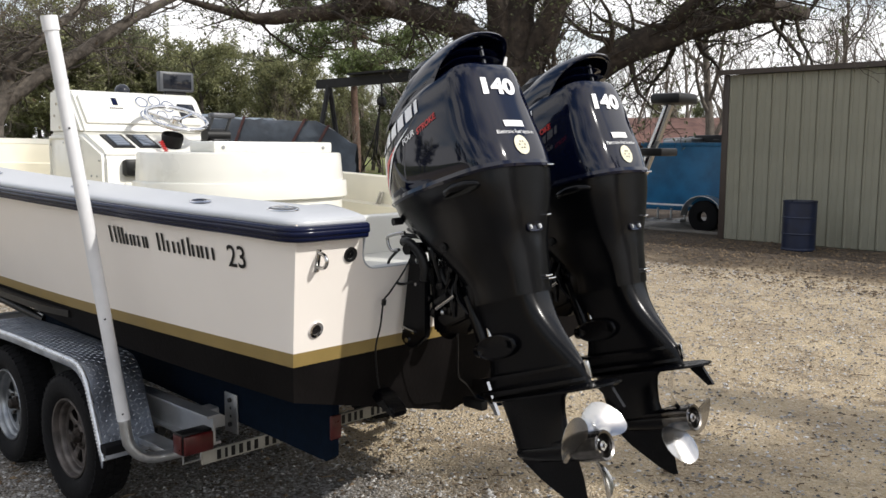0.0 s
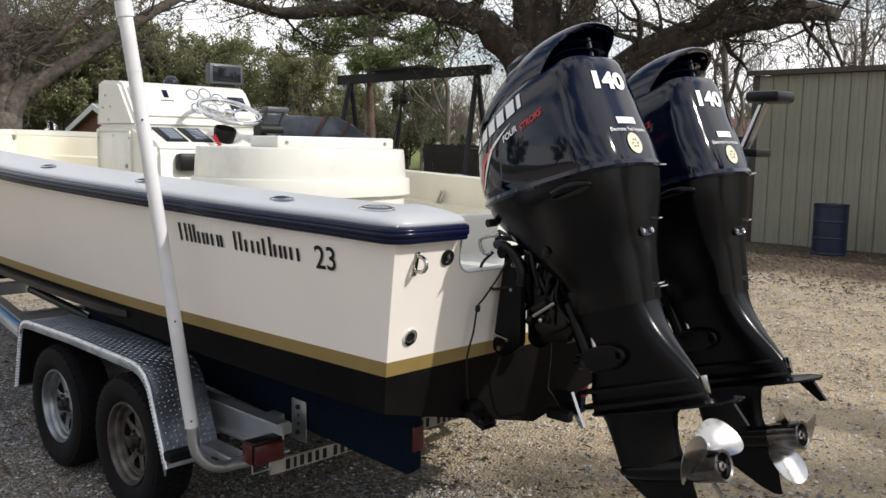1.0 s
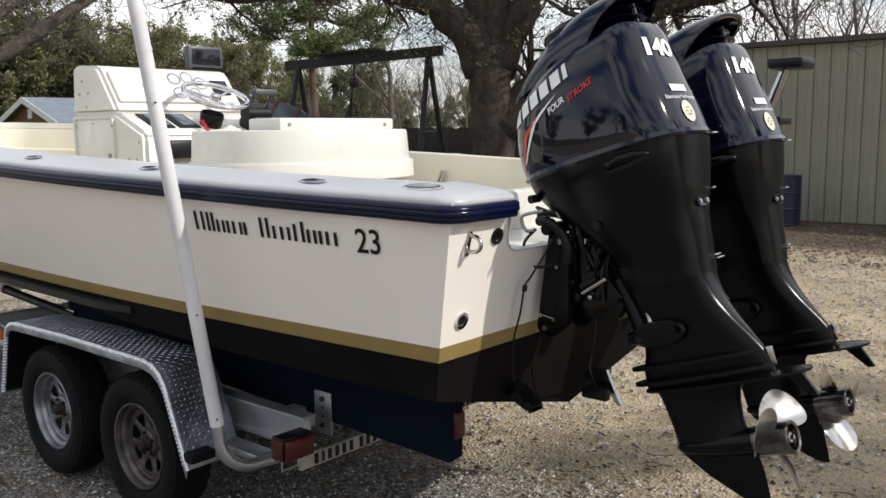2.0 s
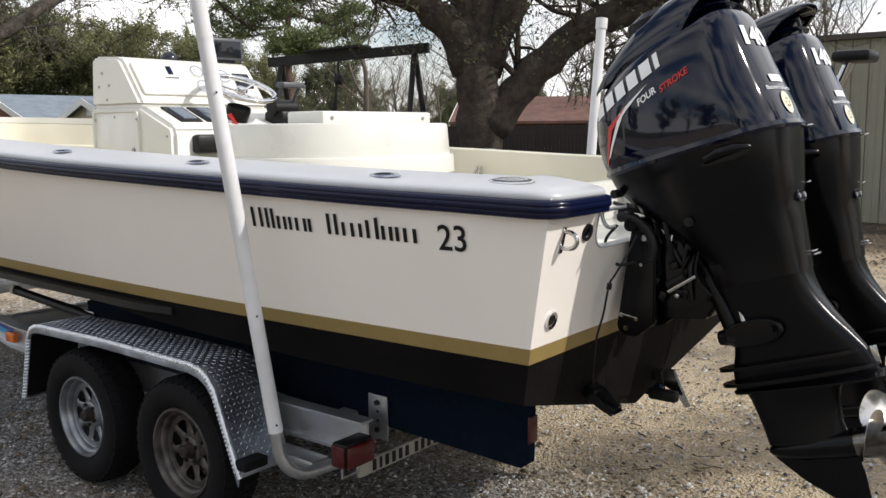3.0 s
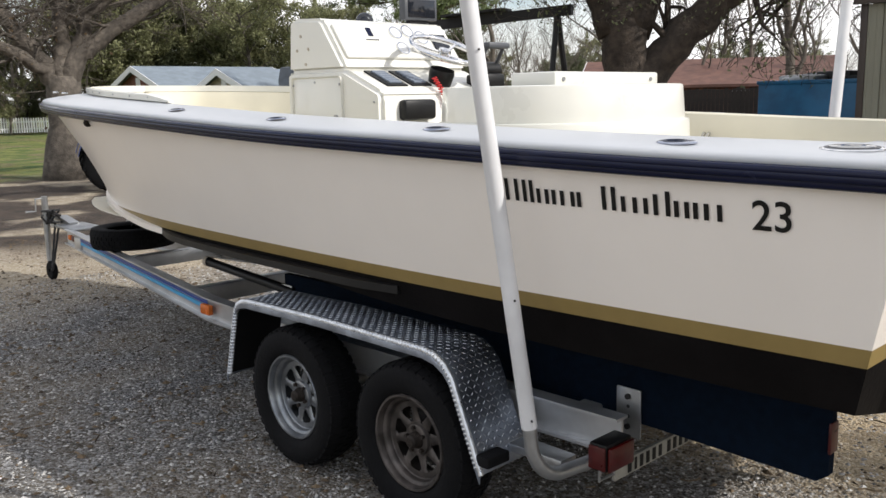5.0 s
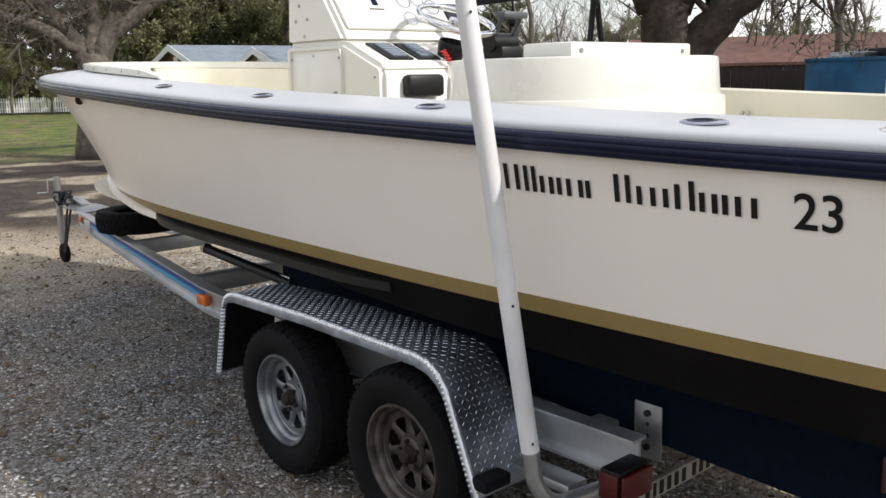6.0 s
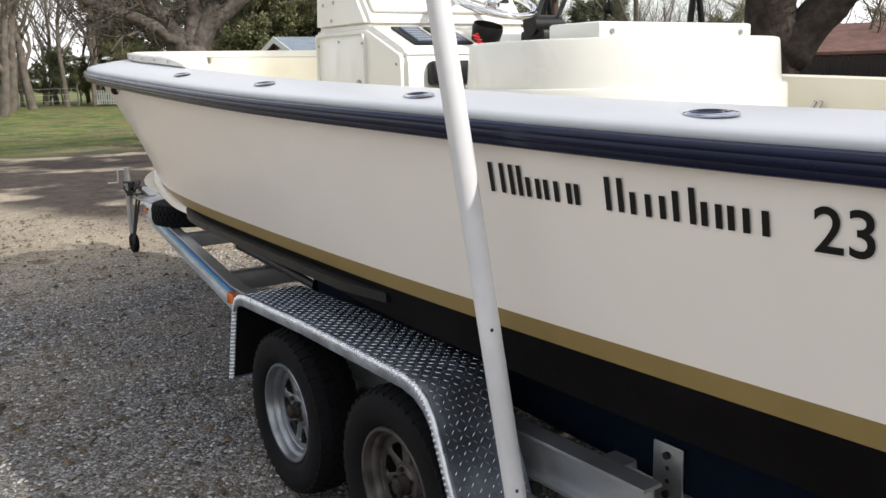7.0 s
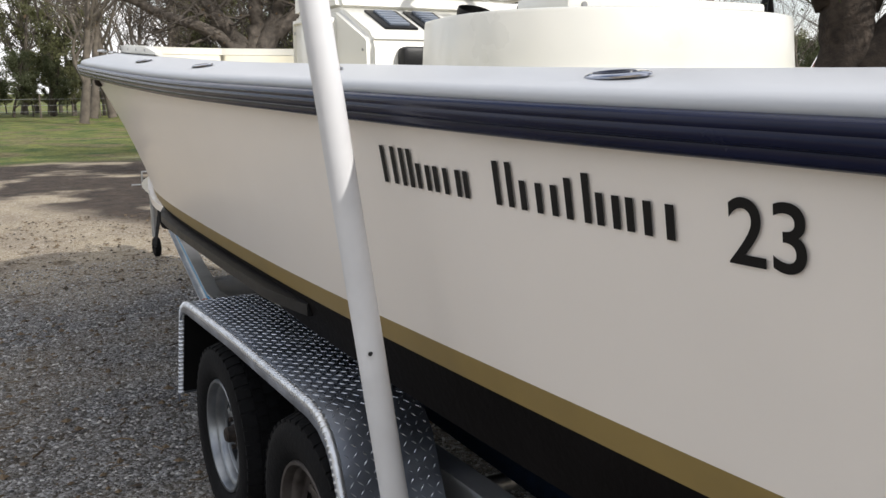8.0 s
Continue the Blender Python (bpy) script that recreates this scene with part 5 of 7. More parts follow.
box(bm, -2.685, -2.672, -0.34, -0.10, 1.50, 1.66, 0.008)
part("access_hatch", bm, CONS, console)
for x, z in ((-3.44, 2.10), (-3.33, 2.105), (-3.40, 2.18), (-3.36, 2.02)):
    bm = B()
    tube(bm, [(x, -0.46, z), (x, -0.4645, z)], 0.009, 10)
    part("pod_screw", bm, HOUSEW, console, "stained screw cover")
for x, z in ((-2.86, 1.70), (-2.78, 1.70), (-2.86, 1.58), (-2.78, 1.62), (-2.74, 1.80)):
    bm = B()
    tube(bm, [(x, -0.475, z), (x, -0.479, z)], 0.006, 8)
    part("console_screw", bm, GALV, console)
# steering wheel
W = Matrix.Translation((-2.78, 0.10, 2.085)) @ Matrix.Rotation(radians(-66), 4, "Y")
bm = B()
n_ = 40
tube(bm, [W @ Vector((0, 0.205 * math.cos(2 * math.pi * k / n_), 0.205 * math.sin(2 * math.pi * k / n_))) for k in range(n_ + 1)], 0.017, 12, cap=False)
wheel = part("steering_wheel", bm, CHROME, console, "polished steel steering wheel")
bm = B()
for k in range(3):
    a = 2 * math.pi * k / 3 + 0.5
    tube(bm, [W @ Vector((-0.02, 0.03 * math.cos(a), 0.03 * math.sin(a))), W @ Vector((0, 0.2 * math.cos(a), 0.2 * math.sin(a)))], 0.009, 8)
lathe(bm, [(0.001, 0.01), (0.035, 0.005), (0.04, -0.03)], 20, W)
part("wheel_spokes", bm, CHROME, wheel)
bm = B()
lathe(bm, [(0.07, -0.01), (0.075, -0.03), (0.06, -0.14), (0.075, -0.15)], 20, Matrix.Translation((-2.76, 0.06, 1.985)) @ Matrix.Rotation(radians(-70), 4, "Y"))
part("wheel_boot", bm, BLACKP, console, "black steering column boot")
bm = B()
rnd = random.Random(9)
base = Vector((-2.70, -0.07, 1.93))
p = base.copy()
pts = []
for k in range(46):
    a = k * 1.3
    pts.append(base + Vector((0.006 * k * 0.2 + 0.015 * math.cos(a), -0.0 + 0.0012 * k + 0.015 * math.sin(a), -0.003 * k)))
tube(bm, pts, 0.004, 6)
part("kill_cord", bm, REDC, console, "coiled red kill-switch cord")
# throttle
bm = B()
box(bm, -2.80, -2.62, 0.28, 0.44, 1.86, 1.95, 0.02)
tube(bm, [(-2.71, 0.27, 1.97), (-2.71, 0.45, 1.97)], 0.05, 16)
part("throttle_box", bm, BLACKP, console, "black throttle control")
bm = B()
for y in (0.29, 0.43):
    tube(bm, [(-2.71, y, 1.97), (-2.66, y, 2.05), (-2.63, y, 2.10)], 0.012, 8)
box(bm, -2.67, -2.59, 0.27, 0.45, 2.09, 2.125, 0.012)
part("throttle_lever", bm, GREYP, console, "grey twin throttle lever")
# plotter on the pod, compass
bm = B()
box(bm, -3.36, -3.30, 0.265, 0.545, 2.30, 2.445, 0.012)
plot = part("chart_plotter", bm, GREYP, console, "grey chart plotter on a bracket")
bm = B()
box(bm, -3.302, -3.296, 0.29, 0.52, 2.318, 2.428, 0.002)
part("plotter_screen", bm, SCREEN, plot)
bm = B()
box(bm, -3.36, -3.32, 0.32, 0.49, 2.26, 2.305, 0.008)
part("plotter_foot", bm, BLACKP, plot)
bm = B()
bmesh.ops.create_uvsphere(bm, u_segments=20, v_segments=12, radius=0.055, matrix=Matrix.Translation((-3.40, 0.02, 2.285)))
part("compass", bm, SCREEN, console, "dark glass dome compass")
# seat box: rounded tub, stepped, with a raised back strip
def tub(bm, hy, z0, z1, grow_, draft=0.0):
    rs = []
    for z, gr in ((z0, 0.0), (z1 - 0.012, draft), (z1 - 0.003, draft + 0.004), (z1, draft + 0.014)):
        pts = []
        g = grow_ - gr
        for k in range(25):
            a = radians(90 - 180 * k / 24)
            c_, s_ = math.cos(a), math.sin(a)
            pts.append(Vector((-1.86 + (0.535 + g) * abs(c_) ** 0.8, (hy + g) * math.copysign(abs(s_) ** 0.8, s_), z)))
        pts.append(Vector((-2.08, -hy * 0.93 - g, z)))
        pts.append(Vector((-2.26, -hy * 0.72 - g, z)))
        pts.append(Vector((-2.30 - g, -hy * 0.66, z)))
        pts.append(Vector((-2.30 - g, hy * 0.66, z)))
        pts.append(Vector((-2.26, hy * 0.72 + g, z)))
        pts.append(Vector((-2.08, hy * 0.93 + g, z)))
        rs.append(pts)
    rings(bm, rs)


bm = B()
tub(bm, 0.605, 1.04, 1.62, 0.0)
seat = part("seat_box", bm, CONS, boat, "white moulded seat box with rounded back")
bm = B()
tub(bm, 0.605, 1.60, 1.698, 0.030, 0.004)
part("seat_flange", bm, CONS, seat)
bm = B()
tub(bm, 0.605, 1.698, 1.862, 0.006, 0.012)
part("seat_top", bm, CONS, seat)
bm = B()
box(bm, -1.93, -1.66, -0.30, 0.555, 1.858, 1.925, 0.012)
part("seat_ledge", bm, CONS, seat, "raised white ledge on the seat box")
for px, py in ((-1.79, -0.24), (-1.66, -0.24), (-1.66, 0.48), (-1.79, 0.50)):
    bm = B()
    tube(bm, [(px, py, 1.89 if px > -1.7 else 1.92), (px + (0.006 if px > -1.7 else 0), py, 1.89 if px > -1.7 else 1.929)], 0.010, 10)
    part("ledge_screw", bm, GALV, seat)
# rod holders, cleat plate
def on_deck(s, inset):
    return Vector((-s, -(lerp(SHEER_Y, s) - inset), lerp(SHEER_Z, s) - 0.009 + camber(-s, inset)))


def oval(bm, c, a, b, yaw, h0, h1):
    rr = []
    for f, h in ((1.0, 0.0), (1.0, h0), (0.86, h1), (0.62, h1), (0.55, h0 * 0.3)):
        rr.append([c + Matrix.Rotation(yaw, 3, "Z") @ Vector((a * f * math.cos(2 * math.pi * k / 28), b * f * math.sin(2 * math.pi * k / 28), h)) for k in range(28)])
    rings(bm, rr, cap=False)
    bm.faces.new([bm.verts.new(p) for p in rr[-1]])


for s in (0.59, 1.62, 2.69, 3.66):
    for sg in (-1, 1):
        c = on_deck(s, 0.095)
        c.y *= -sg
        holder = root("rod_holder", c, "chrome flush rod holder set in the gunwale", "rod holder", "rod holders in the gunwale")
        lean_ = Matrix.Translation(c) @ Matrix.Rotation(radians(8) * -sg, 4, "X") @ Matrix.Translation(-c)
        bm = B()
        oval(bm, c, 0.074, 0.036, radians(4 * sg), 0.003, 0.006)
        bmesh.ops.transform(bm, matrix=lean_, verts=bm.verts)
        part("flange", bm, DCHROME, holder)
        # dark navy insert stands for the shade inside the open socket
        bm = B()
        rings(bm, [[c + Vector((-0.008 + 0.046 * f * math.cos(a), 0.024 * f * math.sin(a), h)) for a in [2 * math.pi * k / 20 for k in range(20)]] for f, h in ((1.0, 0.003), (0.96, 0.0075), (0.8, 0.0075), (0.7, 0.002), (0.2, 0.0))])
        bmesh.ops.transform(bm, matrix=lean_, verts=bm.verts)
        part("socket", bm, DRUMB, holder, "dark navy insert for the shaded socket hole")
for sg in (-1, 1):
    c = on_deck(0.07, 0.105)
    c.y *= -sg
    cl_ = root("cleat_plate", c, "chrome oval pop-up cleat in the stern deck", "cleat")
    lean_ = Matrix.Translation(c) @ Matrix.Rotation(radians(8) * -sg, 4, "X") @ Matrix.Translation(-c)
    bm = B()
    oval(bm, c, 0.09, 0.045, 0, 0.003, 0.006)
    bmesh.ops.transform(bm, matrix=lean_, verts=bm.verts)
    part("plate", bm, CHROME, cl_)
    bm = B()
    bm.faces.new([bm.verts.new(c + Vector((0.078 * math.cos(a), 0.037 * math.sin(a), 0.0068))) for a in [2 * math.pi * k / 28 for k in range(28)]])
    bmesh.ops.transform(bm, matrix=lean_, verts=bm.verts)
    part("groove", bm, GREYP, cl_, "dark groove round the cleat")
    bm = B()
    oval(bm, c + Vector((0, 0, 0.006)), 0.066, 0.028, 0, 0.003, 0.005)
    bmesh.ops.transform(bm, matrix=lean_, verts=bm.verts)
    part("bar", bm, STEEL, cl_, "bright pop-up bar")
    # stern eye, vents and drains
    xx = rake(1.46)
    bm = B()
    tube(bm, bend([(xx - 0.005, sg * 0.945, 1.493), (xx + 0.03, sg * 0.945, 1.494), (xx + 0.050, sg * 0.945, 1.484), (xx + 0.058, sg * 0.945, 1.466), (xx + 0.050, sg * 0.945, 1.448), (xx + 0.03, sg * 0.945, 1.439), (xx - 0.012, sg * 0.945, 1.440)]), 0.0075, 12)
    box(bm, xx - 0.006, xx + 0.006, sg * 0.945 - 0.011, sg * 0.945 + 0.011, 1.420, 1.512, 0.004, m=Matrix.Translation((xx, 0, 1.46)) @ Matrix.Rotation(radians(12.4), 4, "Y") @ Matrix.Translation((-xx, 0, -1.46)))
    part("stern_eye", bm, STEEL, boat, "stainless stern eye bolt")
    for (yy, zz, r_, mat) in ((0.785, 1.477, 0.03, BLACKP), (0.91, 1.183, 0.032, CHROME)):
        bm = B()
        lathe(bm, [(r_ * 0.62, -0.01), (r_ * 0.66, 0.006), (r_, 0.008), (r_ * 1.05, -0.004)], 24, Matrix.Translation((rake(zz), sg * yy, zz)) @ Matrix.Rotation(radians(12.4), 4, "Y"))
        fit_ = part("through_hull", bm, mat, boat, "round through-hull fitting")
        bm = B()
        lathe(bm, [(0.001, -0.004), (r_ * 0.66, -0.004)], 20, Matrix.Translation((rake(zz) + 0.006, sg * yy, zz)) @ Matrix.Rotation(radians(12.4), 4, "Y"))
        part("fitting_core", bm, INK if mat is CHROME else CHROME, fit_)

# bow: flush oval cleats, side fitting, small navigation light and rail screws
for sg in (-1, 1):
    for s, ins in ((6.15, 0.10), (5.55, 0.12)):
        c = on_deck(s, ins) + Vector((0, 0, 0.016))
        c.y *= -sg
        fit_ = root("bow_cleat", c, "small chrome flush cleat in the bow deck", "cleat", "bow cleats")
        bm = B()
        oval(bm, c, 0.075, 0.022, radians(28 * sg), 0.006, 0.012)
        part("plate", bm, CHROME, fit_)
        bm = B()
        tube(bm, [c + Vector((-0.05, 0.025 * -sg, 0.012)), c + Vector((0.05, 0.025 * sg, 0.012))], 0.006, 8)
        part("bar", bm, STEEL, fit_)
    bm = B()
    lathe(bm, [(0.001, 0.012), (0.016, 0.012), (0.026, 0.006), (0.028, -0.01)], 20, Matrix.Translation((-4.85, sg * (side_y(4.85, 1.70) + 0.002), 1.70)) @ Matrix.Rotation(radians(-90 * sg), 4, "X"))
    part("bow_fitting", bm, RUSTY, boat, "small dark oval side fitting")
bm = B()
tube(bm, [(-6.99, 0, 1.885), (-6.99, 0, 1.925)], 0.018, 12)
tube(bm, [(-6.99, 0, 1.92), (-6.99, 0, 1.955)], [0.024, 0.012], 12)
part("bow_light", bm, BLACKP, boat, "small black bow navigation light")


# ---- ground ----
def ground_material():
    m = bpy.data.materials.new("gravel_ground")
    m.use_nodes = True
    nt = m.node_tree
    b = nt.nodes["Principled BSDF"]
    L = nt.links.new
    geo = nt.nodes.new("ShaderNodeNewGeometry")
    pos = geo.outputs["Position"]

    def noise_(scale, detail=6):
        n = nt.nodes.new("ShaderNodeTexNoise")
        n.inputs["Scale"].default_value, n.inputs["Detail"].default_value = scale, detail
        L(pos, n.inputs["Vector"])
        return n.outputs["Fac"]

    def ramp(fac, a, ca, b_, cb):
        r = nt.nodes.new("ShaderNodeValToRGB")
        r.color_ramp.elements[0].position, r.color_ramp.elements[1].position = a, b_
        r.color_ramp.elements[0].color, r.color_ramp.elements[1].color = (*ca, 1), (*cb, 1)
        L(fac, r.inputs["Fac"])
        return r.outputs["Color"]

    def mixc(fac, a, b_, blend="MIX"):
        x = nt.nodes.new("ShaderNodeMix")
        x.data_type, x.blend_type = "RGBA", blend
        if isinstance(fac, float):
            x.inputs["Factor"].default_value = fac
        else:
            L(fac, x.inputs["Factor"])
        L(a, x.inputs["A"])
        L(b_, x.inputs["B"])
        return x.outputs["Result"]

    def math_(op, a, b_=None, c=None):
        x = nt.nodes.new("ShaderNodeMath")
        x.operation, x.use_clamp = op, False
        for i, v in enumerate((a, b_, c)):
            if v is None:
                continue
            if isinstance(v, (int, float)):
                x.inputs[i].default_value = v
            else:
                L(v, x.inputs[i])
        return x.outputs[0]

    def step(v, lo, hi):
        x = nt.nodes.new("ShaderNodeMapRange")
        x.interpolation_type = "SMOOTHSTEP"
        x.inputs["From Min"].default_value, x.inputs["From Max"].default_value = lo, hi
        L(v, x.inputs["Value"])
        return x.outputs["Result"]

    vor = nt.nodes.new("ShaderNodeTexVoronoi")
    vor.inputs["Scale"].default_value = 50
    L(pos, vor.inputs["Vector"])
    vor2 = nt.nodes.new("ShaderNodeTexVoronoi")
    vor2.inputs["Scale"].default_value = 95
    L(pos, vor2.inputs["Vector"])
    sand = ramp(noise_(1.2), 0.3, (0.36, 0.265, 0.150), 0.7, (0.60, 0.47, 0.285))
    hue = nt.nodes.new("ShaderNodeSeparateColor")
    L(vor.outputs["Color"], hue.inputs["Color"])
    stone = ramp(math_("POWER", hue.outputs["Red"], 2.1), 0.0, (0.035, 0.035, 0.036), 1.0, (0.52, 0.515, 0.505))
    hue2 = nt.nodes.new("ShaderNodeSeparateColor")
    L(vor2.outputs["Color"], hue2.inputs["Color"])
    stone2 = ramp(math_("POWER", hue2.outputs["Green"], 2.0), 0.0, (0.035, 0.035, 0.035), 1.0, (0.47, 0.465, 0.455))
    gravel = mixc(step(noise_(7.0, 3), 0.42, 0.58), stone, stone2)
    sep = nt.nodes.new("ShaderNodeSeparateXYZ")
    L(pos, sep.inputs[0])
    X, Y = sep.outputs["X"], sep.outputs["Y"]
    wob = math_("MULTIPLY", math_("SUBTRACT", noise_(0.35, 5), 0.5), 5.0)
    # loose gravel lies in drifts, sandier between
    drift = step(noise_(0.55, 7), 0.40, 0.60)
    near = mixc(drift, mixc(0.72, sand, gravel), mixc(0.95, sand, gravel))
    # sandier lot beyond the boat
    lot = step(math_("ADD", Y, math_("MULTIPLY", wob, 0.5)), 1.5, 5.0)
    lot = math_("MAXIMUM", lot, math_("MULTIPLY", step(math_("ADD", X, math_("MULTIPLY", wob, 0.25)), -3.4, -1.8), step(math_("ADD", Y, math_("MULTIPLY", wob, 0.2)), -0.1, 0.9)))
    lotc = nt.nodes.new("ShaderNodeRGB")
    lotc.outputs[0].default_value = (1.30, 1.27, 1.20, 1)
    near = mixc(lot, near, mixc(1.0, mixc(0.30, sand, gravel), lotc.outputs[0], "MULTIPLY"))
    # paler sand added behind the viewer, out of sight, to bounce light on the hull
    bounce_sand = step(math_("SUBTRACT", math_("MULTIPLY", wob, 0.4), Y), 5.5, 8.0)
    near = mixc(bounce_sand, near, mixc(1.0, mixc(0.30, sand, gravel), lotc.outputs[0], "MULTIPLY"))
    # sandier ground past the bow, its colour also raised towards a sunlit tone
    drive = step(math_("SUBTRACT", math_("MULTIPLY", wob, 0.25), X), 6.6, 8.2)
    near = mixc(drive, near, mixc(1.0, mixc(0.55, sand, gravel), lotc.outputs[0], "MULTIPLY"))
    # leaf litter under the oak and beside the shed
    litter = ramp(noise_(9, 8), 0.35, (0.035, 0.026, 0.019), 0.65, (0.13, 0.092, 0.056))
    lit = step(math_("ADD", Y, wob), 9.3, 11.8)
    spots = math_("MULTIPLY", step(noise_(3.6, 10), 0.57, 0.68), 0.45)
    near = mixc(spots, near, litter)
    near = mixc(lit, near, litter)
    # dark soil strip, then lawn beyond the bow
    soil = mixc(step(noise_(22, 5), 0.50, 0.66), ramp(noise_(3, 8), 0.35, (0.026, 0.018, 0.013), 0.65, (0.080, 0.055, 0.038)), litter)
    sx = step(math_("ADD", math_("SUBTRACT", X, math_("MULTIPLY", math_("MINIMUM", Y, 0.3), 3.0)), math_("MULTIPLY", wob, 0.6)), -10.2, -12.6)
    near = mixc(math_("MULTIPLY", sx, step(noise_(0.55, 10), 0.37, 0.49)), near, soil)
    grass = ramp(noise_(0.9, 10), 0.36, (0.055, 0.105, 0.014), 0.62, (0.22, 0.225, 0.05))
    grass = mixc(math_("MULTIPLY", step(noise_(0.42, 10), 0.50, 0.60), 0.85), grass, ramp(noise_(5, 6), 0.35, (0.10, 0.075, 0.035), 0.65, (0.30, 0.24, 0.11)))
    tuft = ramp(noise_(13, 6), 0.34, (0.45, 0.45, 0.45), 0.62, (1.25, 1.25, 1.2))
    grass = mixc(1.0, grass, tuft, "MULTIPLY")
    gx = step(math_("ADD", X, math_("MULTIPLY", wob, 0.6)), -21.0, -25.0)
    col = mixc(gx, near, grass)
    dk = nt.nodes.new("ShaderNodeRGB")
    dk.outputs[0].default_value = (0.99, 1.02, 1.09, 1)
    col = mixc(1.0, col, dk.outputs[0], "MULTIPLY")
    L(col, b.inputs["Base Color"])
    b.inputs["Roughness"].default_value = 0.95
    h = math_("ADD", math_("MULTIPLY", vor.outputs["Distance"], -1.0), math_("ADD", math_("MULTIPLY", vor2.outputs["Distance"], -0.45), math_("MULTIPLY", noise_(300, 3), 0.35)))
    bu = nt.nodes.new("ShaderNodeBump")
    bu.inputs["Strength"].default_value, bu.inputs["Distance"].default_value = 1.0, 0.024
    L(h, bu.inputs["Height"])
    L(bu.outputs["Normal"], b.inputs["Normal"])
    return m


GROUND = ground_material()
bm = B()
n_ = 220


def spread(k):
    f = 2 * k / n_ - 1
    return math.copysign(14 * abs(f) + 900 * abs(f) ** 7, f)


gv = []
for i in range(n_ + 1):
    for j in range(n_ + 1):
        x, y = spread(i) - 2.5, spread(j) + 1.0
        z = 0.02 * noise.noise((x * 0.5, y * 0.5, 0)) + 0.012 * noise.noise((x * 1.9, y * 1.9, 3))
        d = math.hypot(x + 2, y)
        if d > 20:
            z += 0.1 * noise.noise((x * 0.1, y * 0.1, 0)) - 0.05
        gv.append(bm.verts.new((x, y, z - 0.012)))
for i in range(n_):
    for j in range(n_):
        a = i * (n_ + 1) + j
        bm.faces.new((gv[a], gv[a + n_ + 1], gv[a + n_ + 2], gv[a + 1]))
tagged(part("ground", bm, GROUND, None), "pale gravel and sand yard with leaf litter and lawn beyond", "ground", kind="structure")


# loose stones
def pebbles(name, count, x0, x1, y0, y1, r0, r1, mat, seed, label):
    rg = np.random.default_rng(seed)
    base = np.array([(1, 0, 0), (-1, 0, 0), (0, 1, 0), (0, -1, 0), (0, 0, 1), (0, 0, -0.3)], float)
    fc = np.array([(0, 2, 4), (2, 1, 4), (1, 3, 4), (3, 0, 4), (2, 0, 5), (1, 2, 5), (3, 1, 5), (0, 3, 5)])
    n = count
    r = r0 + (r1 - r0) * rg.random(n) ** 2.5
    c = np.stack([x0 + (x1 - x0) * rg.random(n), y0 + (y1 - y0) * rg.random(n), np.zeros(n)], 1)
    a = rg.random(n) * 6.28
    sc = np.stack([r * (0.8 + 0.5 * rg.random(n)), r * (0.6 + 0.4 * rg.random(n)), r * (0.35 + 0.4 * rg.random(n))], 1)
    v = base[None] * sc[:, None] * (0.8 + 0.4 * rg.random((n, 6, 1)))
    x, y = v[..., 0] * np.cos(a)[:, None] - v[..., 1] * np.sin(a)[:, None], v[..., 0] * np.sin(a)[:, None] + v[..., 1] * np.cos(a)[:, None]
    v = np.stack([x, y, v[..., 2]], 2) + c[:, None]
    f = fc[None] + 6 * np.arange(n)[:, None, None]
    me = bpy.data.meshes.new(name)
    me.from_pydata(v.reshape(-1, 3).tolist(), [], f.reshape(-1, 3).tolist())
    me.materials.append(mat)
    return tagged(new(name, me), label, "gravel", kind="stuff")


def island_stone(name, c0, c1):
    m = bpy.data.materials.new(name)
    m.use_nodes = True
    nt = m.node_tree
    g = nt.nodes.new("ShaderNodeNewGeometry")
    r = nt.nodes.new("ShaderNodeValToRGB")
    r.color_ramp.elements[0].color, r.color_ramp.elements[1].color = (*c0, 1), (*c1, 1)
    nt.links.new(g.outputs["Random Per Island"], r.inputs["Fac"])
    nt.links.new(r.outputs["Color"], nt.nodes["Principled BSDF"].inputs["Base Color"])
    nt.nodes["Principled BSDF"].inputs["Roughness"].default_value = 0.85
    return m


STONES = island_stone("loose_stone", (0.035, 0.034, 0.033), (0.58, 0.565, 0.54))
LITTER = island_stone("fallen_leaf", (0.035, 0.025, 0.017), (0.17, 0.12, 0.07))
pebbles("gravel_stones", 75000, -8.5, 2.5, -4.6, 0.5, 0.004, 0.015, STONES, 1, "loose pale gravel stones on the yard")
pebbles("gravel_stones", 60000, -8.0, 5.5, 0.5, 10.0, 0.005, 0.020, STONES, 2, "loose pale gravel stones on the yard")
pebbles("leaf_litter", 14000, -9.0, 5.0, 0.3, 9.5, 0.004, 0.020, LITTER, 5, "small dark leaf and bark bits on the sand")
pebbles("leaf_litter", 12000, -12.0, 4.0, 9.0, 14.4, 0.010, 0.045, LITTER, 6, "brown leaf litter along the shed")
pebbles("leaf_litter", 5000, -12.0, 4.0, -3.0, 1.0, 0.008, 0.030, LITTER, 3, "scattered brown leaves and bark bits")


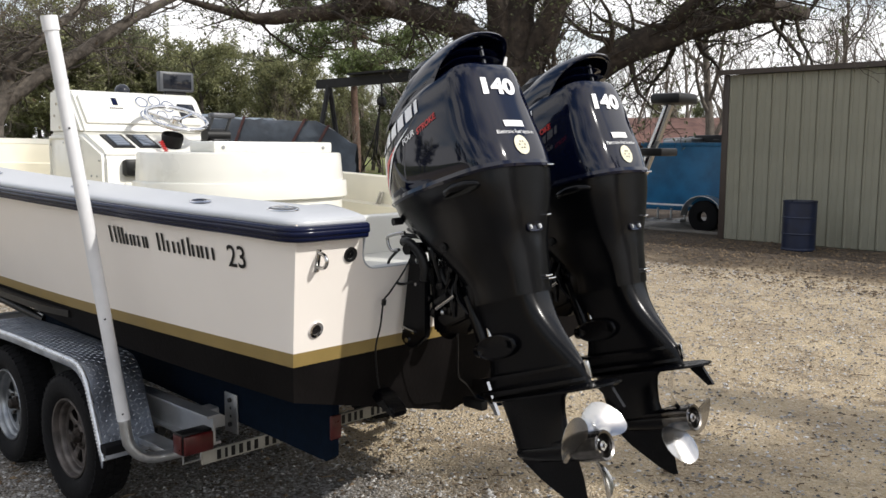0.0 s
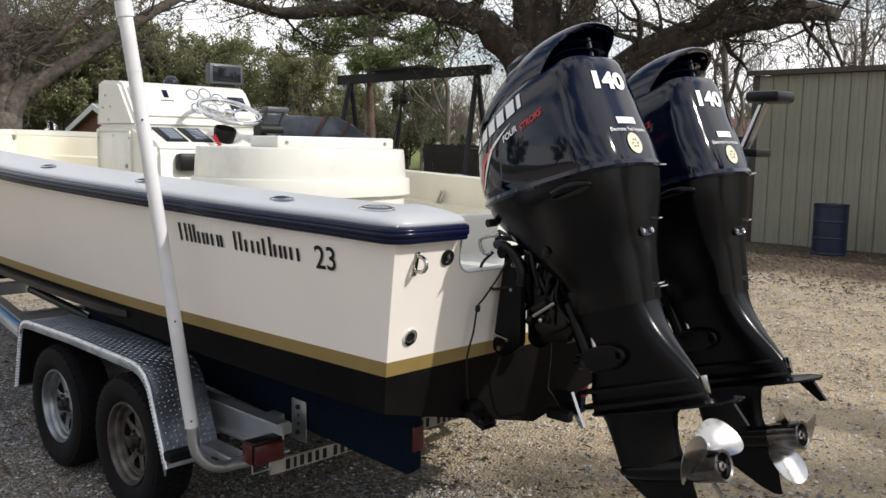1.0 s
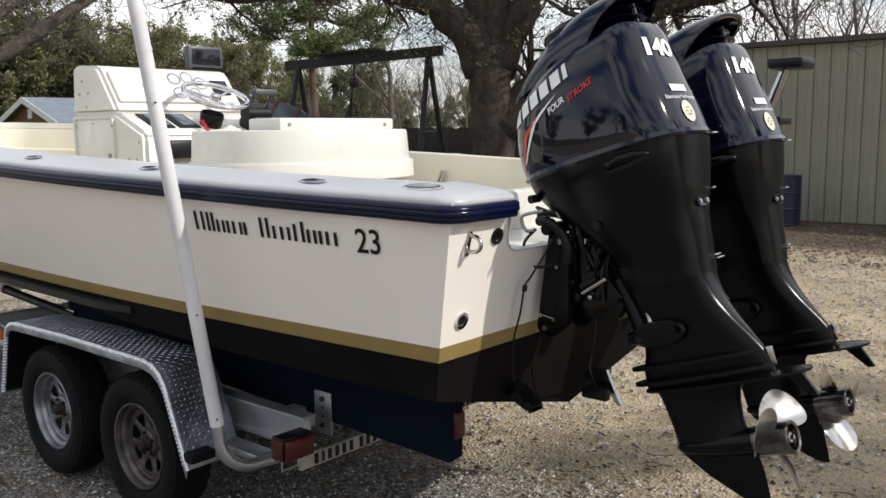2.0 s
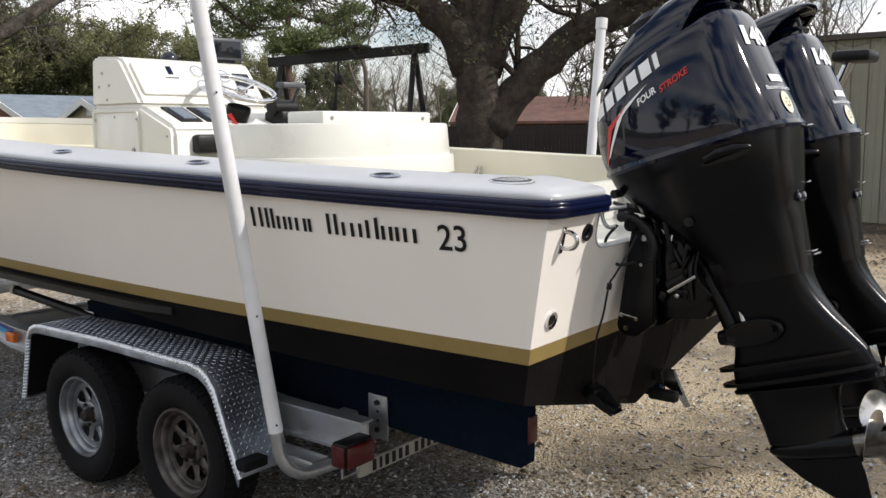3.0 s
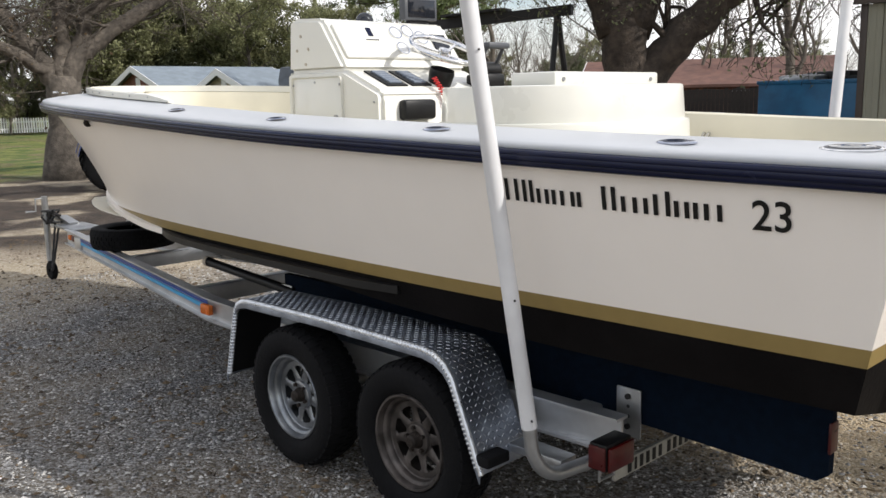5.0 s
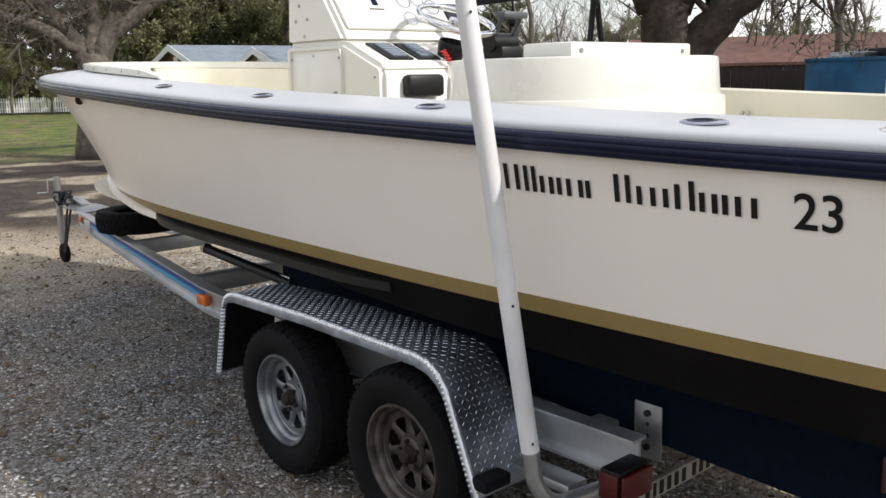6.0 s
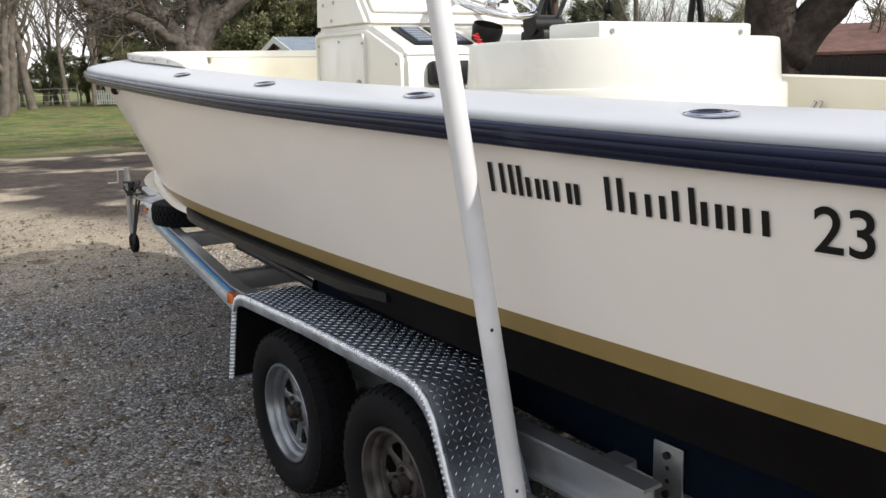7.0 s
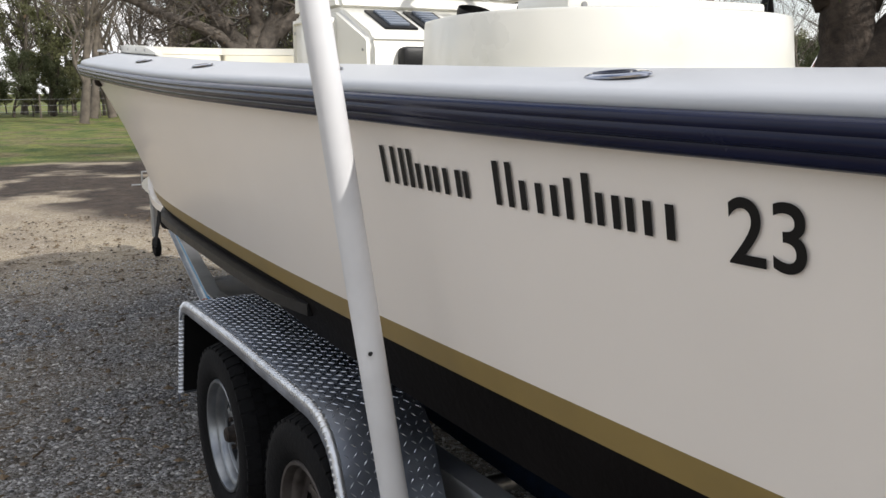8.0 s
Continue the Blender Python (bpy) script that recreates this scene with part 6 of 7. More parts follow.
def twigs(count, x0, x1, y0, y1, seed, label):
    """Thin bent sticks lying on the ground."""
    rg = np.random.default_rng(seed)
    vs, fs = [], []
    for k in range(count):
        c = np.array([x0 + (x1 - x0) * rg.random(), y0 + (y1 - y0) * rg.random(), 0.004])
        a, L, r = rg.random() * 6.28, 0.03 + 0.12 * rg.random() ** 2, 0.0015 + 0.003 * rg.random()
        b = len(vs)
        for j in range(4):
            f = j / 3 - 0.5
            aa = a + 0.5 * np.sin(3 * f + k)
            p = c + np.array([np.cos(aa) * L * f, np.sin(aa) * L * f, 0.004 * rg.random()])
            n = np.array([-np.sin(aa), np.cos(aa), 0]) * r
            vs += [tuple(p - n), tuple(p + n), tuple(p + np.array([0, 0, r * 1.7]))]
        for j in range(3):
            for q in range(3):
                i0, i1 = b + j * 3 + q, b + j * 3 + (q + 1) % 3
                fs.append((i0, i1, i1 + 3, i0 + 3))
    me = bpy.data.meshes.new("fallen_twigs")
    me.from_pydata(vs, [], fs)
    me.materials.append(LITTER)
    return tagged(new("fallen_twigs", me), label, "twigs", kind="stuff")


twigs(900, -9.0, 1.5, -3.2, 1.5, 21, "small dark twigs scattered on the gravel")
twigs(1200, -8.0, 5.0, 1.5, 10.5, 22, "small dark twigs scattered on the sand")


# ---- trees ----
def grow(seed, height, spread_, trunk_r, levels, start, mats, leaf=None, leaf_n=0, leaf_s=0.2, up=0.25, lean=(0, 0), kids=(5, 5, 4, 4), shrink=0.62, wig=0.18, leaf_from=None):
    """A tapered trunk with limbs and a crown of small leaves, around the origin. Returns bark and leaf meshes."""
    rg = random.Random(seed)
    segs, tips = [], []

    def limb(p, d, length, r, lv):
        n = max(3, int(length / 0.6)) if lv < 2 else 3
        n = min(n, 9)
        pts, rr = [p.copy()], [r]
        q, dd = p.copy(), d.copy()
        for k in range(n):
            dd = (dd + Vector((rg.gauss(0, wig), rg.gauss(0, wig), rg.gauss(0, wig * 0.7) + up * 0.12)) * (0.5 if lv == 0 else 1)).normalized()
            q = q + dd * (length / n)
            pts.append(q.copy())
            rr.append(max(r * (1 - 0.72 * (k + 1) / n), 0.006))
        segs.append((pts, rr, lv))
        if lv >= levels:
            tips.extend(pts[1:])
            return
        for k in range(kids[lv]):
            f = start + (1 - start) * (k + rg.random()) / kids[lv] if lv == 0 else 0.25 + 0.75 * (k + rg.random()) / kids[lv]
            i = min(int(f * n), n - 1)
            b = pts[i].lerp(pts[i + 1], f * n - i)
            a = rg.random() * 6.283
            side = Vector((math.cos(a), math.sin(a), 0)) if lv == 0 else Vector((rg.gauss(0, 1), rg.gauss(0, 1), rg.gauss(0, 0.7))).normalized()
            out_ = (side * spread_ + dd * 0.45 + Vector((0, 0, up))).normalized()
            limb(b, out_, length * shrink * rg.uniform(0.7, 1.15) * (1 - 0.35 * f if lv == 0 else 1), max(rr[i] * 0.55, 0.008), lv + 1)

    limb(Vector((0, 0, 0)), Vector((lean[0], lean[1], 1)).normalized(), height, trunk_r, 0)
    bm = B()
    for pts, rr, lv in segs:
        tube(bm, pts, rr, (12, 7, 5, 3, 3)[min(lv, 4)], cap=False)
    lv_ = None
    if leaf_n:
        pts = np.array([tuple(t) for t in tips])
        r2 = np.random.default_rng(seed)
        c = pts[r2.integers(0, len(pts), leaf_n)] + r2.normal(0, leaf_s * 1.6, (leaf_n, 3))
        u = r2.normal(0, 1, (leaf_n, 3))
        u /= np.linalg.norm(u, axis=1)[:, None]
        w = np.cross(u, r2.normal(0, 1, (leaf_n, 3)))
        w /= np.linalg.norm(w, axis=1)[:, None]
        s = leaf_s * (0.5 + 0.8 * r2.random((leaf_n, 1)))
        v = np.stack([c - u * s, c + w * s * 0.45, c + u * s, c - w * s * 0.45], 1).reshape(-1, 3)
        f = np.arange(leaf_n * 4).reshape(-1, 4)
        lv_ = bpy.data.meshes.new("crown")
        lv_.from_pydata(v.tolist(), [], f.tolist())
        lv_.materials.append(mats[1])
    return bm, lv_


def tree(name, at, label, seed, **kw):
    t = root(name, at, label, "tree")
    mats = kw["mats"]
    bm, lv_ = grow(seed, **kw)
    bmesh.ops.translate(bm, verts=bm.verts, vec=at)
    part("trunk", bm, mats[0], t, sharp=180)
    if lv_:
        o = new("crown", lv_)
        o.parent = t
        o.matrix_basis = Matrix()
    return t


# live oak by the yard: hand-laid main limbs, fine twigs grown on them
OAK = Vector((-9.85, 12.35, 0))
ACROSS, AWAY = Vector((0.72, 0.69, 0)), Vector((-0.69, 0.72, 0))


def laid_tree(name, O, ACROSS, AWAY, limbs, label, seed, bark, leafm, n, dens=0.75):
    """A tree whose main limbs are laid in metres from the foot: across, away, up; twigs grow on them."""
    t = root(name, O, label, "tree")
    bm = B()
    rg = random.Random(seed)
    tips = []

    def twig(p, d, ln, r, lv):
        n = 4
        pts, rr = [p], [r]
        for k in range(n):
            d = (d + Vector((rg.gauss(0, 0.28), rg.gauss(0, 0.28), rg.gauss(0, 0.2) + 0.02))).normalized()
            pts.append(pts[-1] + d * ln / n)
            rr.append(max(r * (1 - 0.7 * (k + 1) / n), 0.006))
        tube(bm, pts, rr, 5 if lv < 2 else 3, cap=False)
        if lv >= 3:
            tips.extend(pts[1:])
            return
        for k in range((4, 4, 4)[lv]):
            i = rg.randint(1, n)
            s_ = Vector((rg.gauss(0, 1), rg.gauss(0, 1), rg.gauss(0, 0.7))).normalized()
            twig(pts[i], (d * 0.6 + s_).normalized(), ln * rg.uniform(0.5, 0.75), max(rr[i] * 0.6, 0.007), lv + 1)

    for pts, rr in limbs:
        ps = [O + ACROSS * p[0] + AWAY * p[1] + Vector((0, 0, p[2])) for p in pts]
        # finer, slightly crooked points
        fine, fr = [], []
        for k in range(len(ps) - 1):
            for j in range(3):
                f = j / 3
                fine.append(ps[k].lerp(ps[k + 1], f) + Vector((rg.gauss(0, 0.03), rg.gauss(0, 0.03), rg.gauss(0, 0.04))))
                fr.append((rr[k] + (rr[k + 1] - rr[k]) * f) * rg.uniform(0.94, 1.07))
        fine.append(ps[-1])
        fr.append(rr[-1])
        tube(bm, fine, fr, 16)
        if pts[0][2] < 1:
            continue
        for k in range(4, len(fine)):
            for _ in range(2 if k > len(fine) * 0.4 else 1):
                if rg.random() < dens:
                    d = Vector((rg.gauss(0, 1), rg.gauss(0, 1), rg.gauss(0.3, 0.6))).normalized()
                    twig(fine[k], d, rg.uniform(1.1, 2.6), max(fr[k] * 0.28, 0.02), 0 if k < len(fine) - 3 else 1)
    part("trunk", bm, bark, t, sharp=180)
    r2 = np.random.default_rng(4)
    pts = np.array([tuple(p) for p in tips])
    c = pts[r2.integers(0, len(pts), n)] + r2.normal(0, 0.10, (n, 3))
    u = r2.normal(0, 1, (n, 3))
    u /= np.linalg.norm(u, axis=1)[:, None]
    w = np.cross(u, r2.normal(0, 1, (n, 3)))
    w /= np.linalg.norm(w, axis=1)[:, None]
    s = 0.045 * (0.6 + 0.8 * r2.random((n, 1)))
    v = np.stack([c - u * s, c + w * s * 0.5, c + u * s, c - w * s * 0.5], 1).reshape(-1, 3)
    me = bpy.data.meshes.new("crown")
    me.from_pydata(v.tolist(), [], np.arange(n * 4).reshape(-1, 4).tolist())
    me.materials.append(leafm)
    o = new("crown", me)
    o.parent = t
    o.matrix_parent_inverse = t.matrix_basis.inverted()


OAK_LIMBS = [
    ([(0, 0, -0.1), (0, 0, 0.5), (0, 0, 1.5), (-0.03, 0, 2.3), (-0.08, 0, 3.0), (-0.1, 0, 3.6)], [0.74, 0.54, 0.48, 0.48, 0.46, 0.42]),
    ([(0.2, 0, 1.8), (0.6, -0.05, 2.4), (1.1, -0.1, 3.0), (2.05, -0.2, 3.85), (3.4, -0.3, 4.4), (4.4, -0.3, 4.7), (5.5, -0.2, 4.9), (6.4, 0, 4.85)], [0.44, 0.40, 0.36, 0.33, 0.31, 0.28, 0.24, 0.15]),
    ([(-0.1, 0, 3.1), (-0.6, 0, 4.0), (-1.2, 0, 4.45), (-1.9, -0.1, 4.75), (-3.3, -0.3, 4.95), (-4.5, -0.5, 4.75), (-5.6, -0.6, 4.65), (-7.2, -0.8, 5.0)], [0.44, 0.37, 0.31, 0.27, 0.22, 0.17, 0.12, 0.05]),
    ([(-0.1, 0, 3.3), (-0.35, 0.2, 4.8), (-0.9, 0.3, 6.2), (-1.3, 0.4, 8.0)], [0.40, 0.3, 0.22, 0.08]),
    ([(0, 0, 3.3), (0.1, 0, 4.8), (0.25, 0.2, 6.5), (0.1, 0.4, 8.6)], [0.40, 0.3, 0.2, 0.07]),
    ([(0.05, 0, 3.1), (0.5, -0.2, 4.2), (1.0, -0.4, 5.2), (1.8, -0.6, 6.6), (2.6, -0.8, 8.0)], [0.40, 0.31, 0.25, 0.16, 0.06]),
    ([(-2.6, -0.2, 4.85), (-3.6, -1.4, 5.3), (-5.2, -2.6, 5.4), (-7.0, -3.6, 5.2), (-8.6, -4.2, 5.6)], [0.16, 0.14, 0.11, 0.08, 0.04]),
    ([(3.0, -0.3, 4.3), (4.0, -1.4, 5.4), (5.4, -2.4, 6.2), (7.0, -3.0, 6.6)], [0.16, 0.13, 0.09, 0.04]),
]
laid_tree("oak_tree", OAK, ACROSS, AWAY, OAK_LIMBS, "old live oak with thick dark spreading limbs and sparse leaves", 11, BARK, LEAFO, 12000)
PECAN_LIMBS = [
    ([(0, 0, -0.1), (0.05, 0, 1.2), (0.1, 0, 2.5)], [0.55, 0.43, 0.40]),
    ([(0, 0, 2.2), (-0.25, 0, 2.75), (-0.6, 0, 3.16), (-1.04, 0, 3.82), (-1.9, 0, 5.2), (-2.6, 0.2, 6.8)], [0.28, 0.25, 0.22, 0.19, 0.13, 0.05]),
    ([(0.05, 0, 2.3), (0.1, 0, 3.0), (0.14, 0, 3.43), (0.11, 0, 3.84), (0.15, 0, 5.4), (-0.1, 0.2, 7.5)], [0.27, 0.21, 0.19, 0.18, 0.13, 0.05]),
    ([(0.15, 0, 2.2), (0.5, 0, 3.1), (1.0, 0, 3.4), (1.77, 0, 3.9), (2.9, 0, 4.73), (4.4, 0, 5.75), (6.0, 0.2, 6.6)], [0.28, 0.24, 0.21, 0.19, 0.16, 0.12, 0.04]),
    ([(0.3, 0, 2.8), (0.83, 0, 3.99), (1.6, -0.2, 4.8), (2.5, 0, 5.56), (3.4, 0, 7.0)], [0.19, 0.15, 0.13, 0.10, 0.04]),
    ([(-0.1, 0, 2.5), (-0.8, -0.5, 3.0), (-2.0, -0.8, 3.5), (-3.6, -1.0, 4.2), (-5.2, -1.0, 4.6)], [0.17, 0.14, 0.11, 0.08, 0.03]),
]
laid_tree("pecan_tree", Vector((-21.8, 5.2, 0)), Vector((0.346, 0.938, 0)), Vector((-0.938, 0.346, 0)), PECAN_LIMBS, "broad old tree with pale rough bark and bare limbs", 53, BARKL, LEAFB, 900, 0.6)

BARE = dict(height=9.0, spread_=0.75, trunk_r=0.17, levels=3, start=0.2, mats=(TWIG, LEAFB), kids=(9, 6, 5), up=0.55, leaf_n=500, leaf_s=0.07)
EVER = dict(height=8.0, spread_=0.95, trunk_r=0.20, levels=2, start=0.15, mats=(BARKL, LEAFY), kids=(13, 7), up=0.3, leaf_n=13000, leaf_s=0.115, shrink=0.48)
DARK = dict(EVER, mats=(BARK, LEAFO), leaf_n=12000)
bare_a = tree("bare_tree", (-50.0, 4.9, 0), "leafless grey winter tree on the lawn", 21, **dict(BARE, trunk_r=0.26))
bare_b = tree("bare_tree", (-30.0, 30.0, 0), "leafless grey winter tree with fine twigs", 22, **dict(BARE, height=10.5))
ever_a = tree("evergreen_tree", (-57.0, 24.0, 0), "dull olive evergreen tree at the yard's edge", 31, **EVER)
ever_b = tree("evergreen_tree", (-57.0, 31.0, 0), "dark green evergreen oak at the yard's edge", 32, **DARK)


def pine_tree(at, seed):
    """A straight bare trunk, spreading limbs in loose tiers, needles in tufts along their outer half."""
    t = root("pine_tree", at, "tall pine with a bare reddish lower trunk and open green crown", "tree")
    at = Vector(at)
    rg = random.Random(seed)
    bm = B()
    tube(bm, [at + Vector((0.05 * math.sin(z * 0.9), 0.05 * math.cos(z * 0.7), z)) for z in range(-1, 15)], [0.21 - 0.0125 * k for k in range(16)], 12)
    tufts = []
    z = 5.2
    while z < 13.6:
        for k in range(rg.choice((3, 4, 4))):
            a = rg.random() * 6.283
            ln = (3.3 if z < 9.5 else 3.3 - 0.55 * (z - 9.5)) * rg.uniform(0.62, 1.08)
            d = Vector((math.cos(a), math.sin(a), 0))
            side = Vector((-d.y, d.x, 0))
            bend_ = rg.gauss(0, 0.3)
            rise = rg.uniform(0.05, 0.40)
            pts = []
            for q in range(8):
                f = q / 7
                pts.append(at + Vector((0, 0, z)) + d * ln * f + side * bend_ * f * f + Vector((0, 0, ln * (rise * f - 0.28 * math.sin(f * 2.6) * (1 - rise)) + rg.gauss(0, 0.03))))
            tube(bm, pts, [0.055 * (1 - 0.8 * q / 7) for q in range(8)], 6, cap=False)
            for q in range(3, 8):
                for _ in range(4):
                    off = side * rg.gauss(0, 0.42) + d * rg.gauss(0.1, 0.2) + Vector((0, 0, abs(rg.gauss(0.10, 0.16))))
                    tube(bm, [pts[q], pts[q] + off * 0.6 + Vector((0, 0, -0.02)), pts[q] + off], [0.014, 0.010, 0.006], 3, cap=False)
                    tufts.append(tuple(pts[q] + off))
        z += rg.uniform(0.34, 0.62)
    part("trunk", bm, BARKP, t, sharp=180)
    r2 = np.random.default_rng(seed)
    c = np.array(tufts)
    n = 40 * len(c)
    mid = np.repeat(c, 40, 0) + r2.normal(0, 1, (n, 3)) * (0.17, 0.17, 0.09)
    u = r2.normal(0, 1, (n, 3)) + (0, 0, 0.5)
    u /= np.linalg.norm(u, axis=1)[:, None]
    w = np.cross(u, r2.normal(0, 1, (n, 3)))
    w /= np.linalg.norm(w, axis=1)[:, None]
    s = 0.125 * (0.7 + 0.6 * r2.random((n, 1)))
    v = np.stack([mid - u * s, mid + w * s * 0.22, mid + u * s, mid - w * s * 0.22], 1).reshape(-1, 3)
    me = bpy.data.meshes.new("crown")
    me.from_pydata(v.tolist(), [], np.arange(n * 4).reshape(-1, 4).tolist())
    me.materials.append(LEAFP)
    o = new("crown", me)
    o.parent = t
    o.matrix_parent_inverse = t.matrix_basis.inverted()


pine_tree((-26.7, 22.0, 0), 41)
rnd = random.Random(77)


def again(src, x, y, sc, rot):
    o = copy_thing(src, Matrix.Translation((x, y, 0)) @ Matrix.Rotation(rot, 4, "Z"))
    o.scale = (sc, sc, sc * rnd.uniform(0.9, 1.1))
    return o


def belt(n, a0, a1, d0, d1, kinds, s0, s1):
    for k in range(n):
        a = radians(a0 + (a1 - a0) * (k + rnd.random() * 0.8) / n)
        d = rnd.uniform(d0, d1)
        again(rnd.choice(kinds), d * math.cos(a), d * math.sin(a), rnd.uniform(s0, s1), rnd.random() * 6.28)


# tree belt round the yard: evergreens beyond the bow, bare trees towards the shed
belt(14, 148, 160, 60, 72, (ever_a, ever_a, ever_b), 0.95, 1.2)
belt(10, 138, 149, 60, 72, (ever_a, ever_b, bare_b), 0.6, 0.8)
belt(12, 158, 176, 58, 72, (ever_a, bare_a, bare_b), 0.9, 1.15)
belt(14, 156, 190, 60, 80, (ever_a, bare_a, bare_b, bare_b), 0.8, 1.1)
belt(14, 124, 142, 55, 75, (bare_a, bare_b, bare_b, ever_b), 0.5, 0.75)
belt(16, 96, 126, 48, 75, (bare_a, bare_b, bare_b, bare_a), 0.6, 1.0)
belt(16, 110, 145, 75, 95, (ever_a, ever_b), 0.5, 0.75)
again(bare_b, -22.0, 30.0, 0.85, 1.0)
again(bare_a, -15.5, 33.0, 0.95, 2.0)
# low thickets that close the view under the gantry and the oak
for k in range(34):
    a = radians(112 + 35 * k / 33)
    d = rnd.uniform(60, 68)
    again(rnd.choice((ever_a, ever_b, ever_b)), d * math.cos(a), d * math.sin(a), rnd.uniform(0.30, 0.42), rnd.random() * 6.28)
for k in range(36):
    a = radians(156 + 38 * k / 35)
    d = rnd.uniform(62, 70)
    again(rnd.choice((ever_a, ever_a, ever_b)), d * math.cos(a), d * math.sin(a), rnd.uniform(0.30, 0.5), rnd.random() * 6.28)
for k in range(44):
    a = radians(150 + 46 * k / 43)
    d = rnd.uniform(72, 78)
    again(ever_a, d * math.cos(a), d * math.sin(a), rnd.uniform(0.24, 0.34), rnd.random() * 6.28)
belt(12, 158, 186, 66, 80, (ever_a, bare_b, bare_a), 0.7, 0.95)
# the rest of the ring, added unseen behind the viewer for reflections
belt(26, 192, 456, 32, 50, (bare_a, ever_a, ever_b), 0.8, 1.2)

# one unseen tree added behind the viewer, so its thin crown shades the yard
again(ever_b, 8.0, 4.2, 0.82, 0.4)

# fuller trees behind the near houses
for src, x, y, sc, rot in ((ever_a, -46.4, 31.4, 0.9, 0.5), (ever_b, -45.6, 32.5, 0.87, 2.2), (ever_a, -45.0, 33.4, 0.78, 3.9), (ever_b, -41.2, 37.8, 0.74, 5.6)):
    again(src, x, y, sc, rot)

# ---- metal shed ----
SX0, SX1, SY0, SY1, SH = -5.95, 9.0, 14.53, 26.0, 3.47
shed = root("metal_shed", (1.5, 20, 0), "beige ribbed metal shed with dark brown trim", "shed")
bm = B()
box(bm, SX0 + 0.05, SX1, SY0 + 0.03, SY1, -0.05, SH - 0.05)
part("wall_core", bm, SHEDW, shed, smooth=False)
x = SX0 + 0.08
PW = 0.305
bmp = B()
rings(bmp, [[Vector((a, b_, z)) for a, b_ in ((0.0, 0.028), (0.004, 0.0), (0.03, -0.022), (0.05, -0.022), (0.07, 0.0), (0.17, 0.0), (0.18, -0.008), (0.20, -0.008), (0.21, 0.0), (0.298, 0.0), (0.301, 0.028))] for z in (0.0, SH - 0.06)])
first = part("wall_panel", bmp, SHEDW, shed, smooth=False)
first.matrix_parent_inverse = shed.matrix_basis.inverted()
first.location = (x, SY0, 0)
for k in range(1, 46):
    o = new("wall_panel", first.data)
    o.parent = shed
    o.matrix_parent_inverse = shed.matrix_basis.inverted()
    o.location = (x + k * PW, SY0, 0)
bm = B()
box(bm, SX0 - 0.03, SX0 + 0.10, SY0 - 0.04, SY0 + 0.08, -0.05, SH - 0.05, 0.005)
part("corner_trim", bm, SHEDT, shed, "dark brown corner trim")
bm = B()
prism(bm, [(SX0 - 0.14, SH - 0.05), (SX1, SH - 0.05), (SX1, SH + 0.05), (SX0 - 0.14, SH + 0.05)], SY0 - 0.14, SY0 - 0.05)
part("eave_trim", bm, SHEDT, shed, "dark brown eave trim")
bm = B()
rings(bm, [[Vector((xx, yy, zz)) for yy, zz in ((SY0 - 0.14, SH + 0.05), (20.3, SH + 0.35), (SY1, SH + 0.05), (SY1, SH - 0.02), (20.3, SH + 0.28), (SY0 - 0.1, SH - 0.02))] for xx in (SX0 - 0.14, SX1)])
part("roof", bm, SHEDT, shed, smooth=False)

# oil drum
dr = root("oil_drum", (-3.87, 13.55, 0), "dark blue steel oil drum standing by the shed", "drum")
bm = B()
mz = Matrix.Translation((-3.87, 13.55, 0)) @ Matrix.Diagonal((1.05, 1.05, 1.06, 1)) @ Matrix.Rotation(radians(-90), 4, "Y")
prof = [(0.001, 0.01), (0.30, 0.01), (0.295, 0.0), (0.295, 0.025), (0.288, 0.04), (0.288, 0.28), (0.298, 0.295), (0.288, 0.31), (0.288, 0.57), (0.298, 0.585), (0.288, 0.60), (0.288, 0.84), (0.295, 0.855), (0.295, 0.88), (0.283, 0.88), (0.28, 0.865), (0.001, 0.862)]
lathe(bm, prof, 40, mz)
part("shell", bm, DRUMB, dr, sharp=12)
bm = B()
lathe(bm, [(0.001, 0.88), (0.03, 0.88), (0.03, 0.86)], 12, Matrix.Translation((-3.99, 13.45, 0.055)) @ Matrix.Rotation(radians(-90), 4, "Y"))
part("bung", bm, IRON, dr)


def facing(at, yaw):
    return Matrix.Translation(at) @ Matrix.Rotation(yaw, 4, "Z")


